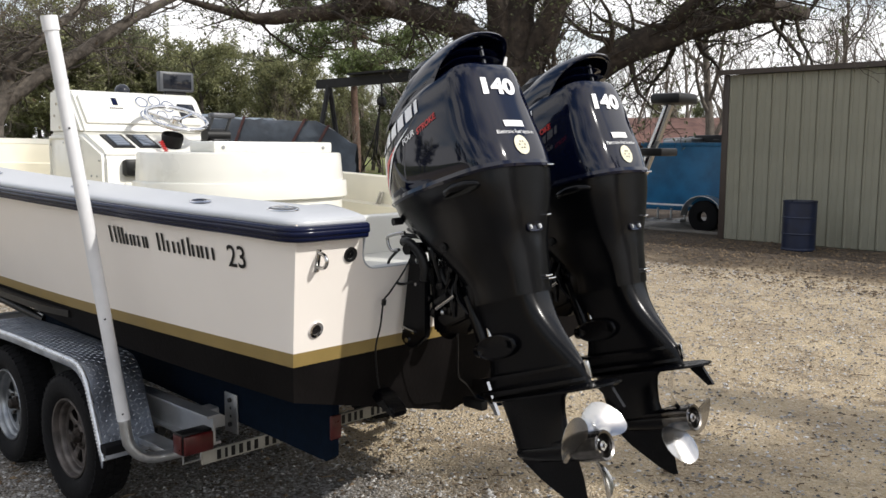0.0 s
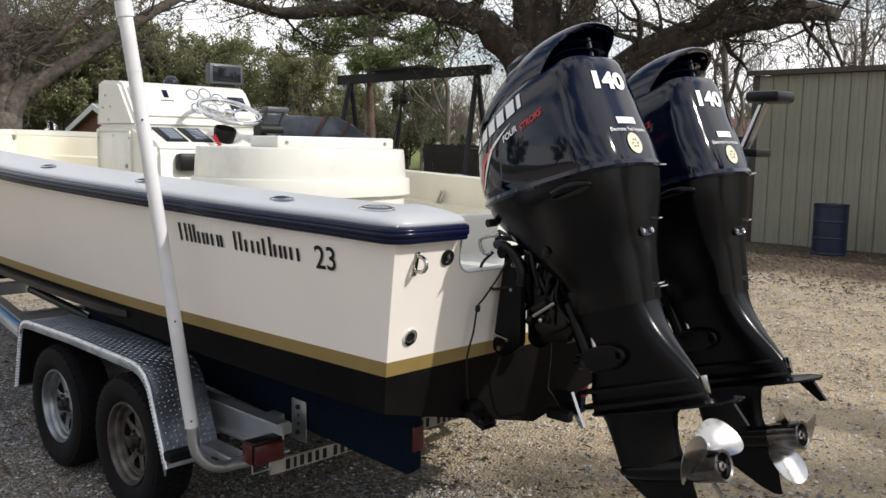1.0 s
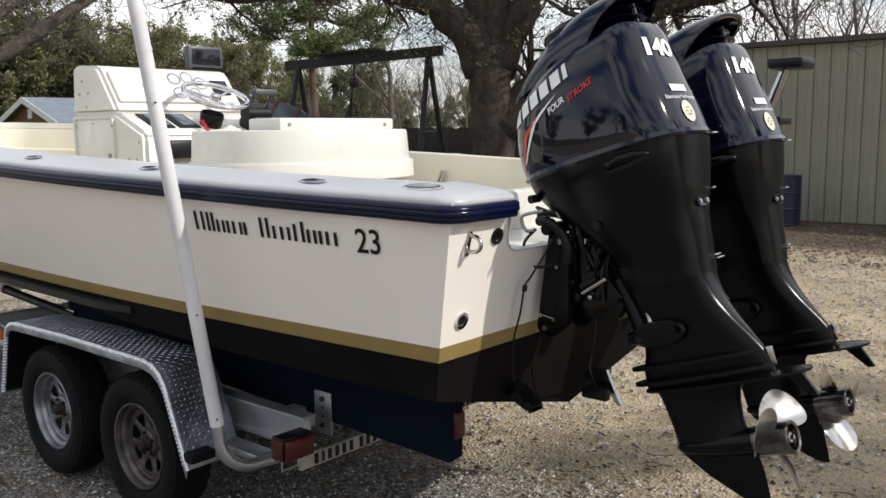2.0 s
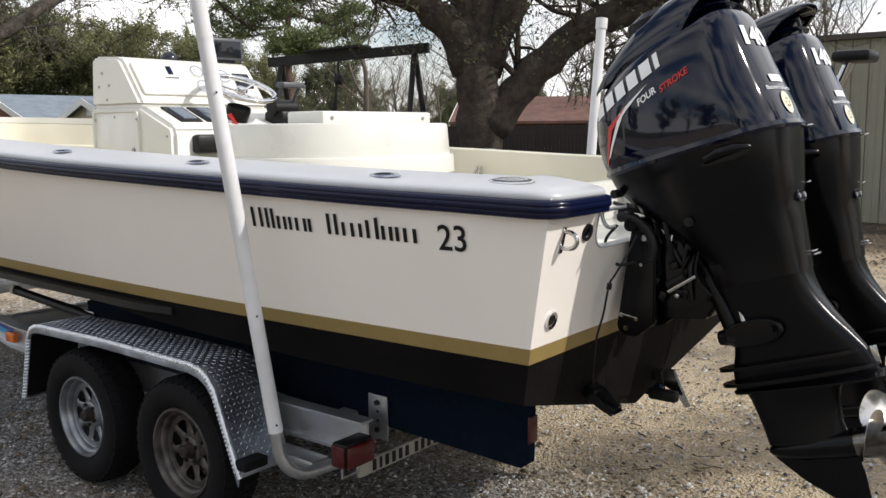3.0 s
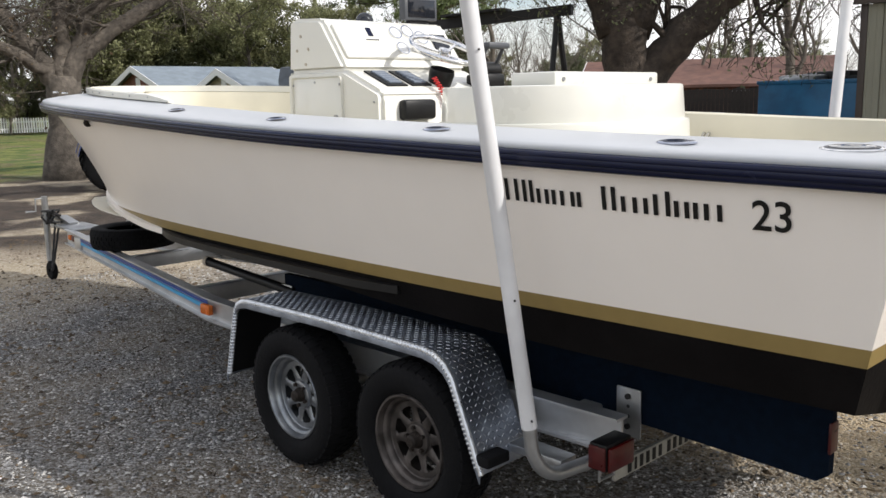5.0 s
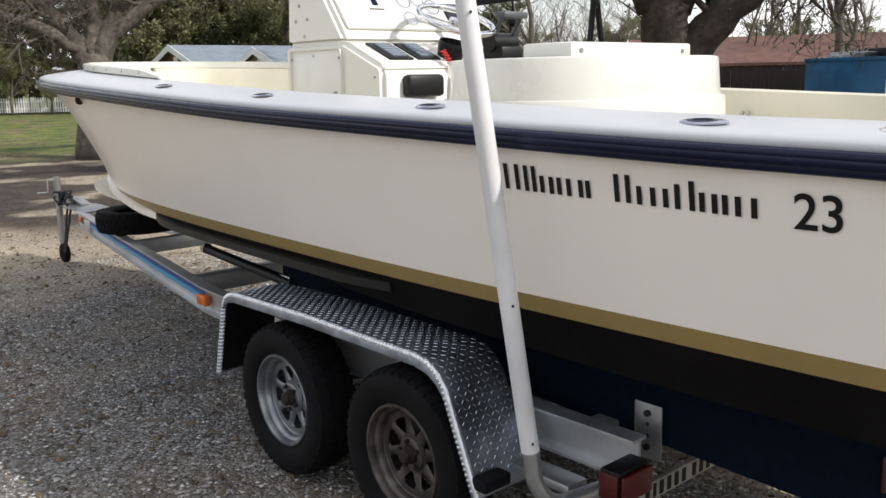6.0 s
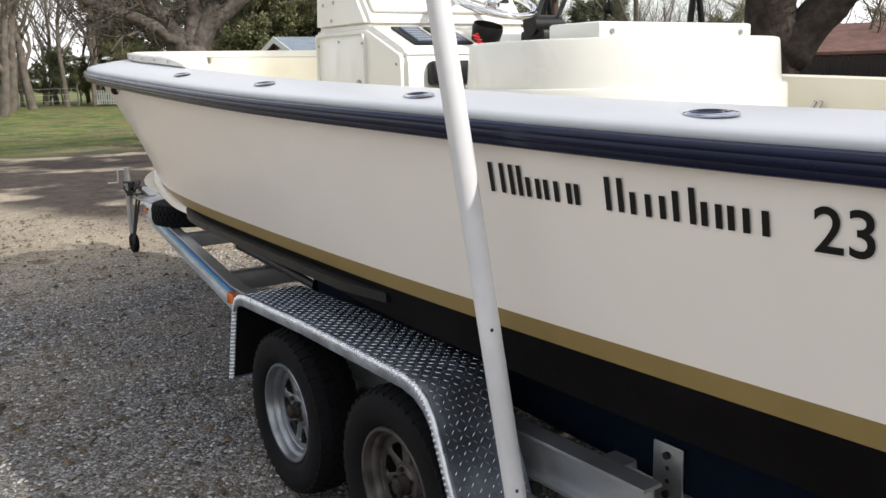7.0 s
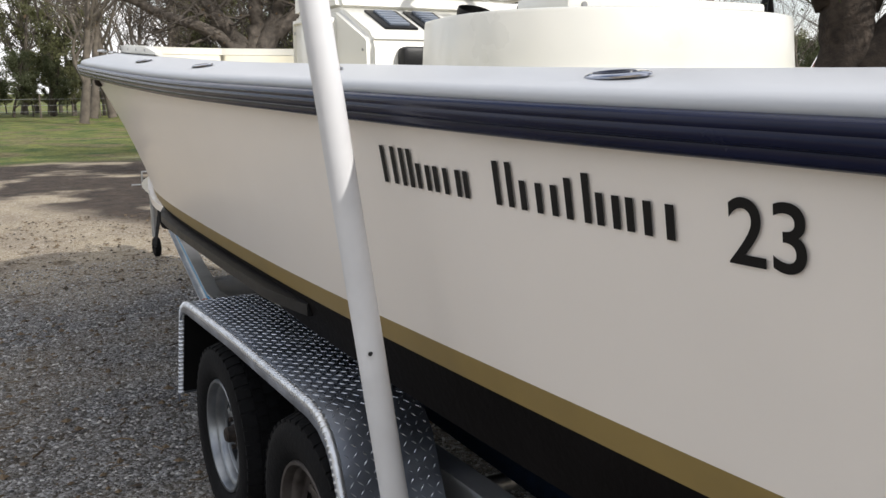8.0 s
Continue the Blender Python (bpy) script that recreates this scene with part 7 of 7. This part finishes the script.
# ---- hoist gantry ----
def gantry():
    a, b = Vector((-15.2, 11.0, 3.45)), Vector((-11.1, 12.1, 3.62))
    g = root("hoist_gantry", (a + b) / 2 - Vector((0, 0, 3.5)), "black steel A-frame hoist gantry with a hanging chain", "gantry")
    d = (b - a).normalized()
    n = Vector((-d.y, d.x, 0)).normalized()
    bm = B()
    rings(bm, [[p + n * sx + Vector((0, 0, sz)) for sx, sz in ((-0.07, -0.11), (0.07, -0.11), (0.07, 0.11), (-0.07, 0.11))] for p in (a, b)])
    part("top_beam", bm, IRON, g, "dark steel top beam", smooth=False)
    bm = B()
    m = (a + b) / 2 - d * 0.35
    rings(bm, [[p + n * sx + Vector((0, 0, sz)) for sx, sz in ((-0.25, 0.14), (0.25, 0.14), (0.25, 0.19), (-0.25, 0.19))] for p in (m - d * 0.7, m + d * 0.9)])
    part("top_plate", bm, IRON, g, smooth=False)
    for e, s_ in ((a, 1), (b, -1)):
        for w in (-1, 1):
            bm = B()
            p = e + d * s_ * 0.35
            tube(bm, [p, Vector((p.x, p.y, 0)) + n * w * 0.95 - d * s_ * 0.1], 0.065, 8)
            part("leg", bm, IRON, g)
        bm = B()
        p = e + d * s_ * 0.35
        tube(bm, [p * 0.5 + Vector((p.x, p.y, 0)) * 0.5 + n * 0.47, p * 0.5 + Vector((p.x, p.y, 0)) * 0.5 - n * 0.47], 0.03, 6)
        part("brace", bm, IRON, g)
    c = (a + b) / 2 - d * 0.2 - Vector((0, 0, 0.1))
    bm = B()
    tube(bm, [c, c - Vector((0, 0, 0.35))], 0.025, 6)
    lathe(bm, [(0.001, -0.10), (0.09, -0.09), (0.125, -0.05), (0.125, 0.05), (0.09, 0.09), (0.001, 0.10)], 18, Matrix.Translation(c - Vector((0, 0, 0.44))) @ Matrix.Rotation(math.atan2(d.y, d.x), 4, "Z"))
    part("chain_block", bm, IRON, g, "dark round chain hoist block")
    bm = B()
    for du, dz, r in ((0.10, 1.7, 0.020), (0.24, 1.95, 0.016), (0.55, 2.1, 0.016)):
        k0 = c - Vector((0, 0, 0.5)) - d * 0.06
        tube(bm, [k0 - d * du * f ** 1.6 - Vector((0, 0, (dz - 0.5) * f)) for f in (0, 0.2, 0.4, 0.6, 0.8, 1.0)], r, 5)
    low_ = c - d * 0.5 - Vector((0, 0, 2.0))
    tube(bm, [low_ - d * 0.35 + Vector((0, 0, -0.45)), low_, low_ + d * 0.26 + Vector((0, 0, 0.25)), low_ + d * 0.42 + Vector((0, 0, 1.35))], 0.016, 5)
    part("chain", bm, IRON, g)


gantry()


# ---- blue box trailer by the shed ----
def blue_trailer():
    x0, x1, y0, y1 = -8.55, -5.6, 15.6, 18.2
    t = root("box_trailer", ((x0 + x1) / 2, (y0 + y1) / 2, 0), "blue high-sided box trailer loaded with dark scrap", "trailer")
    bm = B()
    box(bm, x0, x1, y0, y1, 0.45, 2.0, 0.02)
    body = part("body", bm, BLUEB, t, "bright blue steel trailer body")
    bm = B()
    for z in (0.5, 1.95):
        box(bm, x0 - 0.03, x1 + 0.03, y0 - 0.03, y1 + 0.03, z, z + 0.08, 0.01)
    part("rim_rail", bm, BLUEB, body)
    bm = B()
    box(bm, x0 + 0.05, x1, y0 - 0.05, y0 - 0.03, 0.56, 0.60)
    part("white_stripe", bm, WHITE, body, smooth=False)
    for xx in (x0 + 1.75,):
        bm = B()
        lathe(bm, [(0.12, -0.1), (0.30, -0.1), (0.36, -0.06), (0.36, 0.06), (0.30, 0.1), (0.12, 0.1)], 28, Matrix.Translation((xx, y0 - 0.16, 0.36)) @ Matrix.Rotation(radians(90), 4, "Z"))
        part("wheel", bm, RUBBER, t, "black trailer tyre")
        bm = B()
        prof = [(xx + 0.5 * math.cos(radians(a)), 0.36 + 0.46 * math.sin(radians(a))) for a in range(0, 181, 15)]
        rings(bm, [[Vector((x, yy, z + dz)) for yy, dz in ((y0 - 0.32, 0), (y0 - 0.02, 0), (y0 - 0.02, 0.02), (y0 - 0.32, 0.02))] for x, z in prof])
        part("mudguard", bm, ALU, t, "pale aluminium mudguard")
    bm = B()
    for k in range(4):
        box(bm, x0 + 0.1 + k * 0.35, x0 + 0.18 + k * 0.35, y0 - 0.3, y0, 0.20, 0.26, 0.01)
        box(bm, x0 + 0.12 + k * 0.35, x0 + 0.16 + k * 0.35, y0 - 0.04, y0, 0.2, 0.5)
    box(bm, x0 + 0.1, x0 + 1.25, y0 - 0.34, y0 - 0.28, 0.19, 0.24)
    part("side_step", bm, GALV, t, "pale folding side steps")
    rg = random.Random(4)
    scrap = root("scrap_load", ((x0 + x1) / 2, (y0 + y1) / 2, 2.0), "dark scrap and crates heaped on the trailer", "scrap")
    for k in range(7):
        bm = B()
        cx, cy = rg.uniform(x0 + 0.4, x1 - 0.4), rg.uniform(y0 + 0.25, y0 + 1.4)
        box(bm, -0.45, 0.45, -0.25, 0.25, 0, rg.uniform(0.06, 0.22), 0.03, m=facing((cx, cy, 1.99), rg.uniform(-0.4, 0.4)) @ Matrix.Rotation(rg.uniform(-0.06, 0.06), 4, "Y"))
        part("scrap_piece", bm, rg.choice((IRON, TARP, IRON, GALV)), scrap)


blue_trailer()

# slab under the trailer by the shed corner
bm = B()
box(bm, -9.0, -5.9, 15.2, 19.0, -0.02, 0.045, 0.02)
tagged(part("concrete_slab", bm, CONC, None, smooth=False), "grey concrete slab beside the shed", "slab", kind="structure")


# ---- houses ----
def house(at, yaw, w, d, h, rise, roof, wall, label, gable_wall=None):
    m = facing(at, yaw)
    t = root("house", at, label, "house")
    def put(name, bm, mat, par=t, lab="", **kw):
        bmesh.ops.transform(bm, matrix=m, verts=bm.verts)
        return part(name, bm, mat, par, lab, **kw)
    bm = B()
    rings(bm, [[Vector((x, y, z)) for y, z in ((-d / 2, 0), (d / 2, 0), (d / 2, h), (0, h + rise - 0.05), (-d / 2, h))] for x in (-w / 2, w / 2)])
    put("wall", bm, wall, smooth=False)
    bm = B()
    e = 0.5
    sl = rise / (d / 2)
    rings(bm, [[Vector((x, y, z)) for y, z in ((-d / 2 - e, h - e * sl), (0, h + rise), (d / 2 + e, h - e * sl), (d / 2 + e, h - e * sl + 0.15), (0, h + rise + 0.15), (-d / 2 - e, h - e * sl + 0.15))] for x in (-w / 2 - 0.4, w / 2 + 0.4)])
    put("roof", bm, roof, smooth=False)
    for sx in (-1, 1):
        for sy in (-1, 1):
            bm = B()
            rings(bm, [[Vector((sx * (w / 2 + 0.42) + dx, y, z + dz)) for dx, dz in ((0, -0.18), (0.04, -0.18), (0.04, 0.16), (0, 0.16))] for y, z in ((0, h + rise), (sy * (d / 2 + e), h - e * sl))])
            put("fascia_board", bm, WHITE)
    for k in range(max(2, int(w / 3))):
        x = -w / 2 + (k + 0.5) * w / max(2, int(w / 3))
        bm = B()
        box(bm, x - 0.5, x + 0.5, -d / 2 - 0.03, -d / 2 + 0.02, h - 1.5, h - 0.4)
        wi = put("window", bm, SCREEN, t, smooth=False)
        bm = B()
        for a, b_, c, e_ in ((x - 0.56, x + 0.56, h - 0.4, h - 0.34), (x - 0.56, x + 0.56, h - 1.56, h - 1.5), (x - 0.56, x - 0.5, h - 1.5, h - 0.4), (x + 0.5, x + 0.56, h - 1.5, h - 0.4)):
            box(bm, a, b_, -d / 2 - 0.05, -d / 2, c, e_)
        put("window_frame", bm, WHITE, wi, smooth=False)
    bm = B()
    box(bm, -w / 2 - 0.03, -w / 2, -0.3, 0.3, h + 0.25, h + 0.75)
    put("gable_vent", bm, WHITE, smooth=False)
    return t


house((-46.3, 23.0, 0), radians(86), 8, 8, 2.45, 1.25, ROOFG, BRICKM, "low brick house with a grey-blue shingle roof")
house((-39.0, 22.9, 0), radians(84), 5.6, 6.0, 2.35, 0.95, ROOFG, HOUSEW, "tan gabled house wing with a grey-blue roof")
house((-25.5, 43.5, 0), radians(30), 13, 9, 2.2, 1.35, ROOFR, BRICKM, "low brick house with a red-brown roof")

# dark board fence
fe = root("board_fence", (-13, 26, 0), "dark weathered wooden board fence", "fence")
fa, fb = Vector((-24.0, 22.6, 0)), Vector((-4.5, 27.3, 0))
n_ = 140
fd = (fb - fa) / n_
yaw = math.atan2(fd.y, fd.x)
bm = B()
box(bm, 0, 0.132, -0.012, 0.012, 0.02, 1.93)
bd = part("fence_board", bm, FENCEW, fe, smooth=False)
bd.matrix_parent_inverse = fe.matrix_basis.inverted()
rg = random.Random(8)
for k in range(n_):
    o = bd if k == 0 else new("fence_board", bd.data)
    o.parent = fe
    o.matrix_parent_inverse = fe.matrix_basis.inverted()
    o.matrix_basis = facing(fa + fd * k, yaw) @ Matrix.Translation((0, rg.uniform(-0.006, 0.006), rg.uniform(-0.05, 0.03)))
bm = B()
for z in (0.4, 1.5):
    rings(bm, [[p + Vector((0, dy, z + dz)) for dy, dz in ((0.02, 0), (0.08, 0), (0.08, 0.09), (0.02, 0.09))] for p in (fa, fb)])
part("fence_rail", bm, FENCEW, fe, smooth=False)

# tarpaulin-covered stack beyond the boat
tp_ = root("covered_stack", (-15.2, 9.7, 0), "stack under a dark wrinkled tarpaulin", "tarpaulin")
bm = B()
rg = random.Random(12)
rows = []
mt = facing((-15.2, 9.7, 0), radians(46)) @ Matrix.Diagonal((0.86, 0.8, 1.27, 1))
for i in range(25):
    u = -2.3 + 4.6 * i / 24
    top = 2.03 - 0.02 * (u + 2.3) - 0.42 * max(0, u - 1.25)
    row = [mt @ Vector((u, -1.12, 0))]
    for j in range(15):
        v = -1.1 + 2.2 * j / 14
        fold = 0.018 * math.sin(u * 9 + 2 * v) + 0.012 * math.sin(u * 23) + rg.gauss(0, 0.012)
        row.append(mt @ Vector((u + rg.gauss(0, 0.012), v, top * (0.60 + 0.40 * min(1, 1.25 * (1 - abs(v) / 1.1))) + fold)))
    rows.append(row + [mt @ Vector((u, 1.12, 0))])
rings(bm, rows, cap=False, closed=False)
part("tarpaulin", bm, TARP, tp_, sharp=25)
bm = B()
for u, du in ((-1.1, 0.25), (0.35, 0.5), (1.05, 0.45)):
    top = [2.03 - 0.02 * (x + 2.3) - 0.42 * max(0, x - 1.25) + 0.03 for x in (u, u + du)]
    a, b = (u, top[0]), (u + du, top[1])
    quad = [(a[0], -1.12, 0.62 * a[1]), (b[0], -0.22, b[1]), (b[0], 0.22, b[1])]
    rings(bm, [[mt @ Vector((x + e, y, z + h)) for e, h in ((-0.035, 0), (0.035, 0), (0.035, 0.02), (-0.035, 0.02))] for x, y, z in quad])
part("strap", bm, RSTRAP, tp_, "faded red strap", smooth=False)


# ---- tractor beyond the bow ----
def tractor():
    t = root("tractor", (-17.67, 5.51, 0), "blue farm tractor parked beyond the bow", "tractor")
    m = facing((-17.67, 5.51, 0), radians(70))
    def put(name, bm, mat, par=t, lab="", **kw):
        bmesh.ops.transform(bm, matrix=m, verts=bm.verts)
        return part(name, bm, mat, par, lab, **kw)
    bm = B()
    box(bm, -0.2, 1.9, -0.32, 0.32, 0.85, 1.45, 0.08)
    hood = put("hood", bm, TRACT, lab="blue bonnet")
    bm = B()
    box(bm, 0.0, 1.8, -0.335, -0.325, 1.2, 1.3)
    box(bm, 0.0, 1.8, 0.325, 0.335, 1.2, 1.3)
    put("side_stripe", bm, WHITE, hood, smooth=False)
    bm = B()
    box(bm, -0.9, 1.8, -0.24, 0.24, 0.5, 0.9, 0.04)
    put("chassis", bm, IRON)
    bm = B()
    box(bm, -1.1, -0.5, -0.3, 0.3, 0.95, 1.05, 0.03)
    box(bm, -1.2, -1.08, -0.3, 0.3, 1.0, 1.45, 0.03)
    put("seat", bm, BLACKP)
    for sg in (-1, 1):
        for x, r_, w_ in ((-0.85, 0.62, 0.19), (1.45, 0.40, 0.11)):
            mw = Matrix.Translation((x, sg * 0.72, r_)) @ Matrix.Rotation(radians(90 * sg), 4, "Z")
            bm = B()
            lathe(bm, [(r_ * 0.5, -w_), (r_ * 0.85, -w_), (r_ * 0.97, -w_ * 0.8), (r_, -w_ * 0.5), (r_, w_ * 0.5), (r_ * 0.97, w_ * 0.8), (r_ * 0.85, w_), (r_ * 0.5, w_)], 32, mw)
            for k in range(18):
                a = k * math.pi / 9
                box(bm, -w_ * 0.9, 0, r_ - 0.01, r_ + 0.03, -0.03, 0.03, m=mw @ Matrix.Rotation(a, 4, "X") @ Matrix.Rotation(0.5, 4, "Y"))
                box(bm, 0, w_ * 0.9, r_ - 0.01, r_ + 0.03, -0.03, 0.03, m=mw @ Matrix.Rotation(a + 0.17, 4, "X") @ Matrix.Rotation(-0.5, 4, "Y"))
            wh = put("wheel", bm, RUBBER, lab="dusty black tractor tyre")
            bm = B()
            lathe(bm, [(0.001, w_ * 0.4), (r_ * 0.2, w_ * 0.45), (r_ * 0.22, w_ * 0.2), (r_ * 0.46, w_ * 0.3), (r_ * 0.52, w_ * 0.9), (r_ * 0.54, w_ * 0.9)], 28, mw)
            put("rim", bm, RIMG, wh, "grey wheel rim")
        bm = B()
        prof = [(-0.85 + 0.72 * math.cos(radians(a)), 0.62 + 0.70 * math.sin(radians(a))) for a in range(10, 171, 16)]
        rings(bm, [[Vector((x, yy, z + dz)) for yy, dz in ((sg * 0.52, 0), (sg * 0.92, 0), (sg * 0.92, 0.03), (sg * 0.52, 0.03))] for x, z in prof])
        put("mudguard", bm, TRACT)
    bm = B()
    tube(bm, [(-0.45, 0, 1.3), (-0.6, 0, 1.5)], 0.02, 6)
    tube(bm, [(-0.62 + 0.2 * math.cos(a) * 0.4, 0.2 * math.sin(a), 1.5 + 0.2 * math.cos(a) * 0.9) for a in [k * 0.5236 for k in range(13)]], 0.015, 6)
    put("steering_wheel", bm, BLACKP)
    bm = B()
    tube(bm, [(1.2, 0.15, 1.4), (1.2, 0.15, 2.0)], 0.03, 8)
    put("exhaust", bm, IRON)


tractor()

# lawn fence: white pickets and posts far beyond the bow
pf = root("picket_fence", (-60, 16, 0), "white picket fence across the lawn", "fence")
bm = B()
prism(bm, [(0, 0.05), (0.09, 0.05), (0.09, 0.95), (0.045, 1.05), (0, 0.95)], -0.01, 0.01)
pk = part("picket", bm, WHITE, pf, smooth=False)
pk.matrix_parent_inverse = pf.matrix_basis.inverted()
for k in range(60):
    o = pk if k == 0 else new("picket", pk.data)
    o.parent = pf
    o.matrix_parent_inverse = pf.matrix_basis.inverted()
    o.matrix_basis = facing(Vector((-63, 12.5, 0)).lerp(Vector((-58, 20, 0)), k / 59), radians(56))
bm = B()
for z in (0.3, 0.75):
    tube(bm, [(-63, 12.5, z), (-58, 20, z)], 0.04, 4)
part("rail", bm, WHITE, pf)
wf = root("post_fence", (-60, 4, 0), "thin wire fence posts along the lawn", "fence")
for k in range(8):
    bm = B()
    p = Vector((-64 + k * 0.3, -14 + k * 3.6, 0))
    tube(bm, [p, p + Vector((0, 0, 1.5))], 0.05, 6)
    part("post", bm, TWIG, wf)
bm = B()
for z in (0.4, 0.8, 1.2):
    tube(bm, [(-64, -14, z), (-61.9, 11.2, z)], 0.012, 4)
part("wire", bm, GALV, wf)

# brush along the tree belt
for k in range(40):
    b = 100 + 75 * k / 39
    if b > 145 or 113 < b < 127:
        continue
    a = radians(b)
    d = rnd.uniform(27, 44)
    o = again(rnd.choice((bare_a, bare_b)), d * math.cos(a) - 2, d * math.sin(a), rnd.uniform(0.22, 0.40), rnd.random() * 6.28)
    o.name = "brush"
    tagged(o, "low tangled leafless brush", "shrub")

# ---- things at the stern ----
# inclined steel post with a black lamp bar on the starboard quarter
lp = root("stern_lamp_post", (0.12, 0.98, 1.6), "steel post with black lamp bar at the stern corner", "lamp post")
bm = B()
tube(bm, [(0.28, 0.98, 1.60), (0.49, 0.98, 2.12)], 0.026, 12)
part("post", bm, STEEL, lp, "bright steel tube")
bm = B()
box(bm, 0.43, 0.60, 0.88, 1.07, 2.115, 2.17, 0.02)
part("lamp_bar", bm, BLACKP, lp, "black lamp housing")
bm = B()
box(bm, 0.34, 0.50, 0.90, 1.06, 1.86, 1.90, 0.008)
part("shelf_bracket", bm, BLACKP, lp)
bm = B()
tube(bm, [(0.05, 0.93, 1.62), (0.28, 0.98, 1.61)], 0.022, 10)
part("foot_tube", bm, STEEL, lp)
# trim tab foot, transducer and hanging cable on the transom
for y in (-0.50,):
    bm = B()
    prism(bm, [(-0.05, 0.815), (0.01, 0.79), (0.07, 0.752), (0.10, 0.748), (0.108, 0.772), (0.065, 0.80), (0.02, 0.835), (-0.02, 0.86)], y - 0.045, y + 0.045)
    bmesh.ops.bevel(bm, geom=bm.edges[:], offset=0.012, segments=2, affect="EDGES")
    part("trim_tab_ram", bm, BLACKS, boat, "black rubber trim tab foot")
bm = B()
box(bm, -0.03, 0.10, 0.03, 0.075, 0.655, 0.705, 0.012)
part("transducer", bm, BLACKP, boat, "black sonar transducer")
bm = B()
prism(bm, [(-0.04, 0.77), (0.05, 0.775), (0.085, 0.70), (0.125, 0.625), (0.11, 0.62), (0.055, 0.685), (-0.05, 0.72)], 0.115, 0.135)
part("speed_sensor", bm, STEEL, boat, "bright metal bracket")
bm = B()
tube(bm, bend([(0.16, -0.50, 1.44), (0.145, -0.53, 1.38), (0.115, -0.575, 1.30), (0.105, -0.60, 1.265), (0.085, -0.60, 1.16), (0.06, -0.605, 1.06), (0.03, -0.57, 0.93), (0.02, -0.55, 0.87)]), 0.004, 7)
tube(bm, [(0.108, -0.60, 1.272), (0.104, -0.60, 1.25)], 0.010, 8)
tube(bm, bend([(0.24, -0.30, 1.16), (0.20, -0.25, 1.02), (0.14, -0.18, 0.88), (0.07, -0.05, 0.80), (0.04, 0.05, 0.71)]), 0.004, 6)
part("hanging_cable", bm, BLACKP, boat, "thin black cable down the transom")
# rod rack stripes on the inner starboard side
bm = B()
for k in range(2):
    tube(bm, [(-1.66 - 0.028 * k, 0.905, 1.40), (-1.54 - 0.028 * k, 0.885, 1.60)], 0.009, 8)
part("rod_rack", bm, STEEL, boat, "steel rod rack on the inner side")
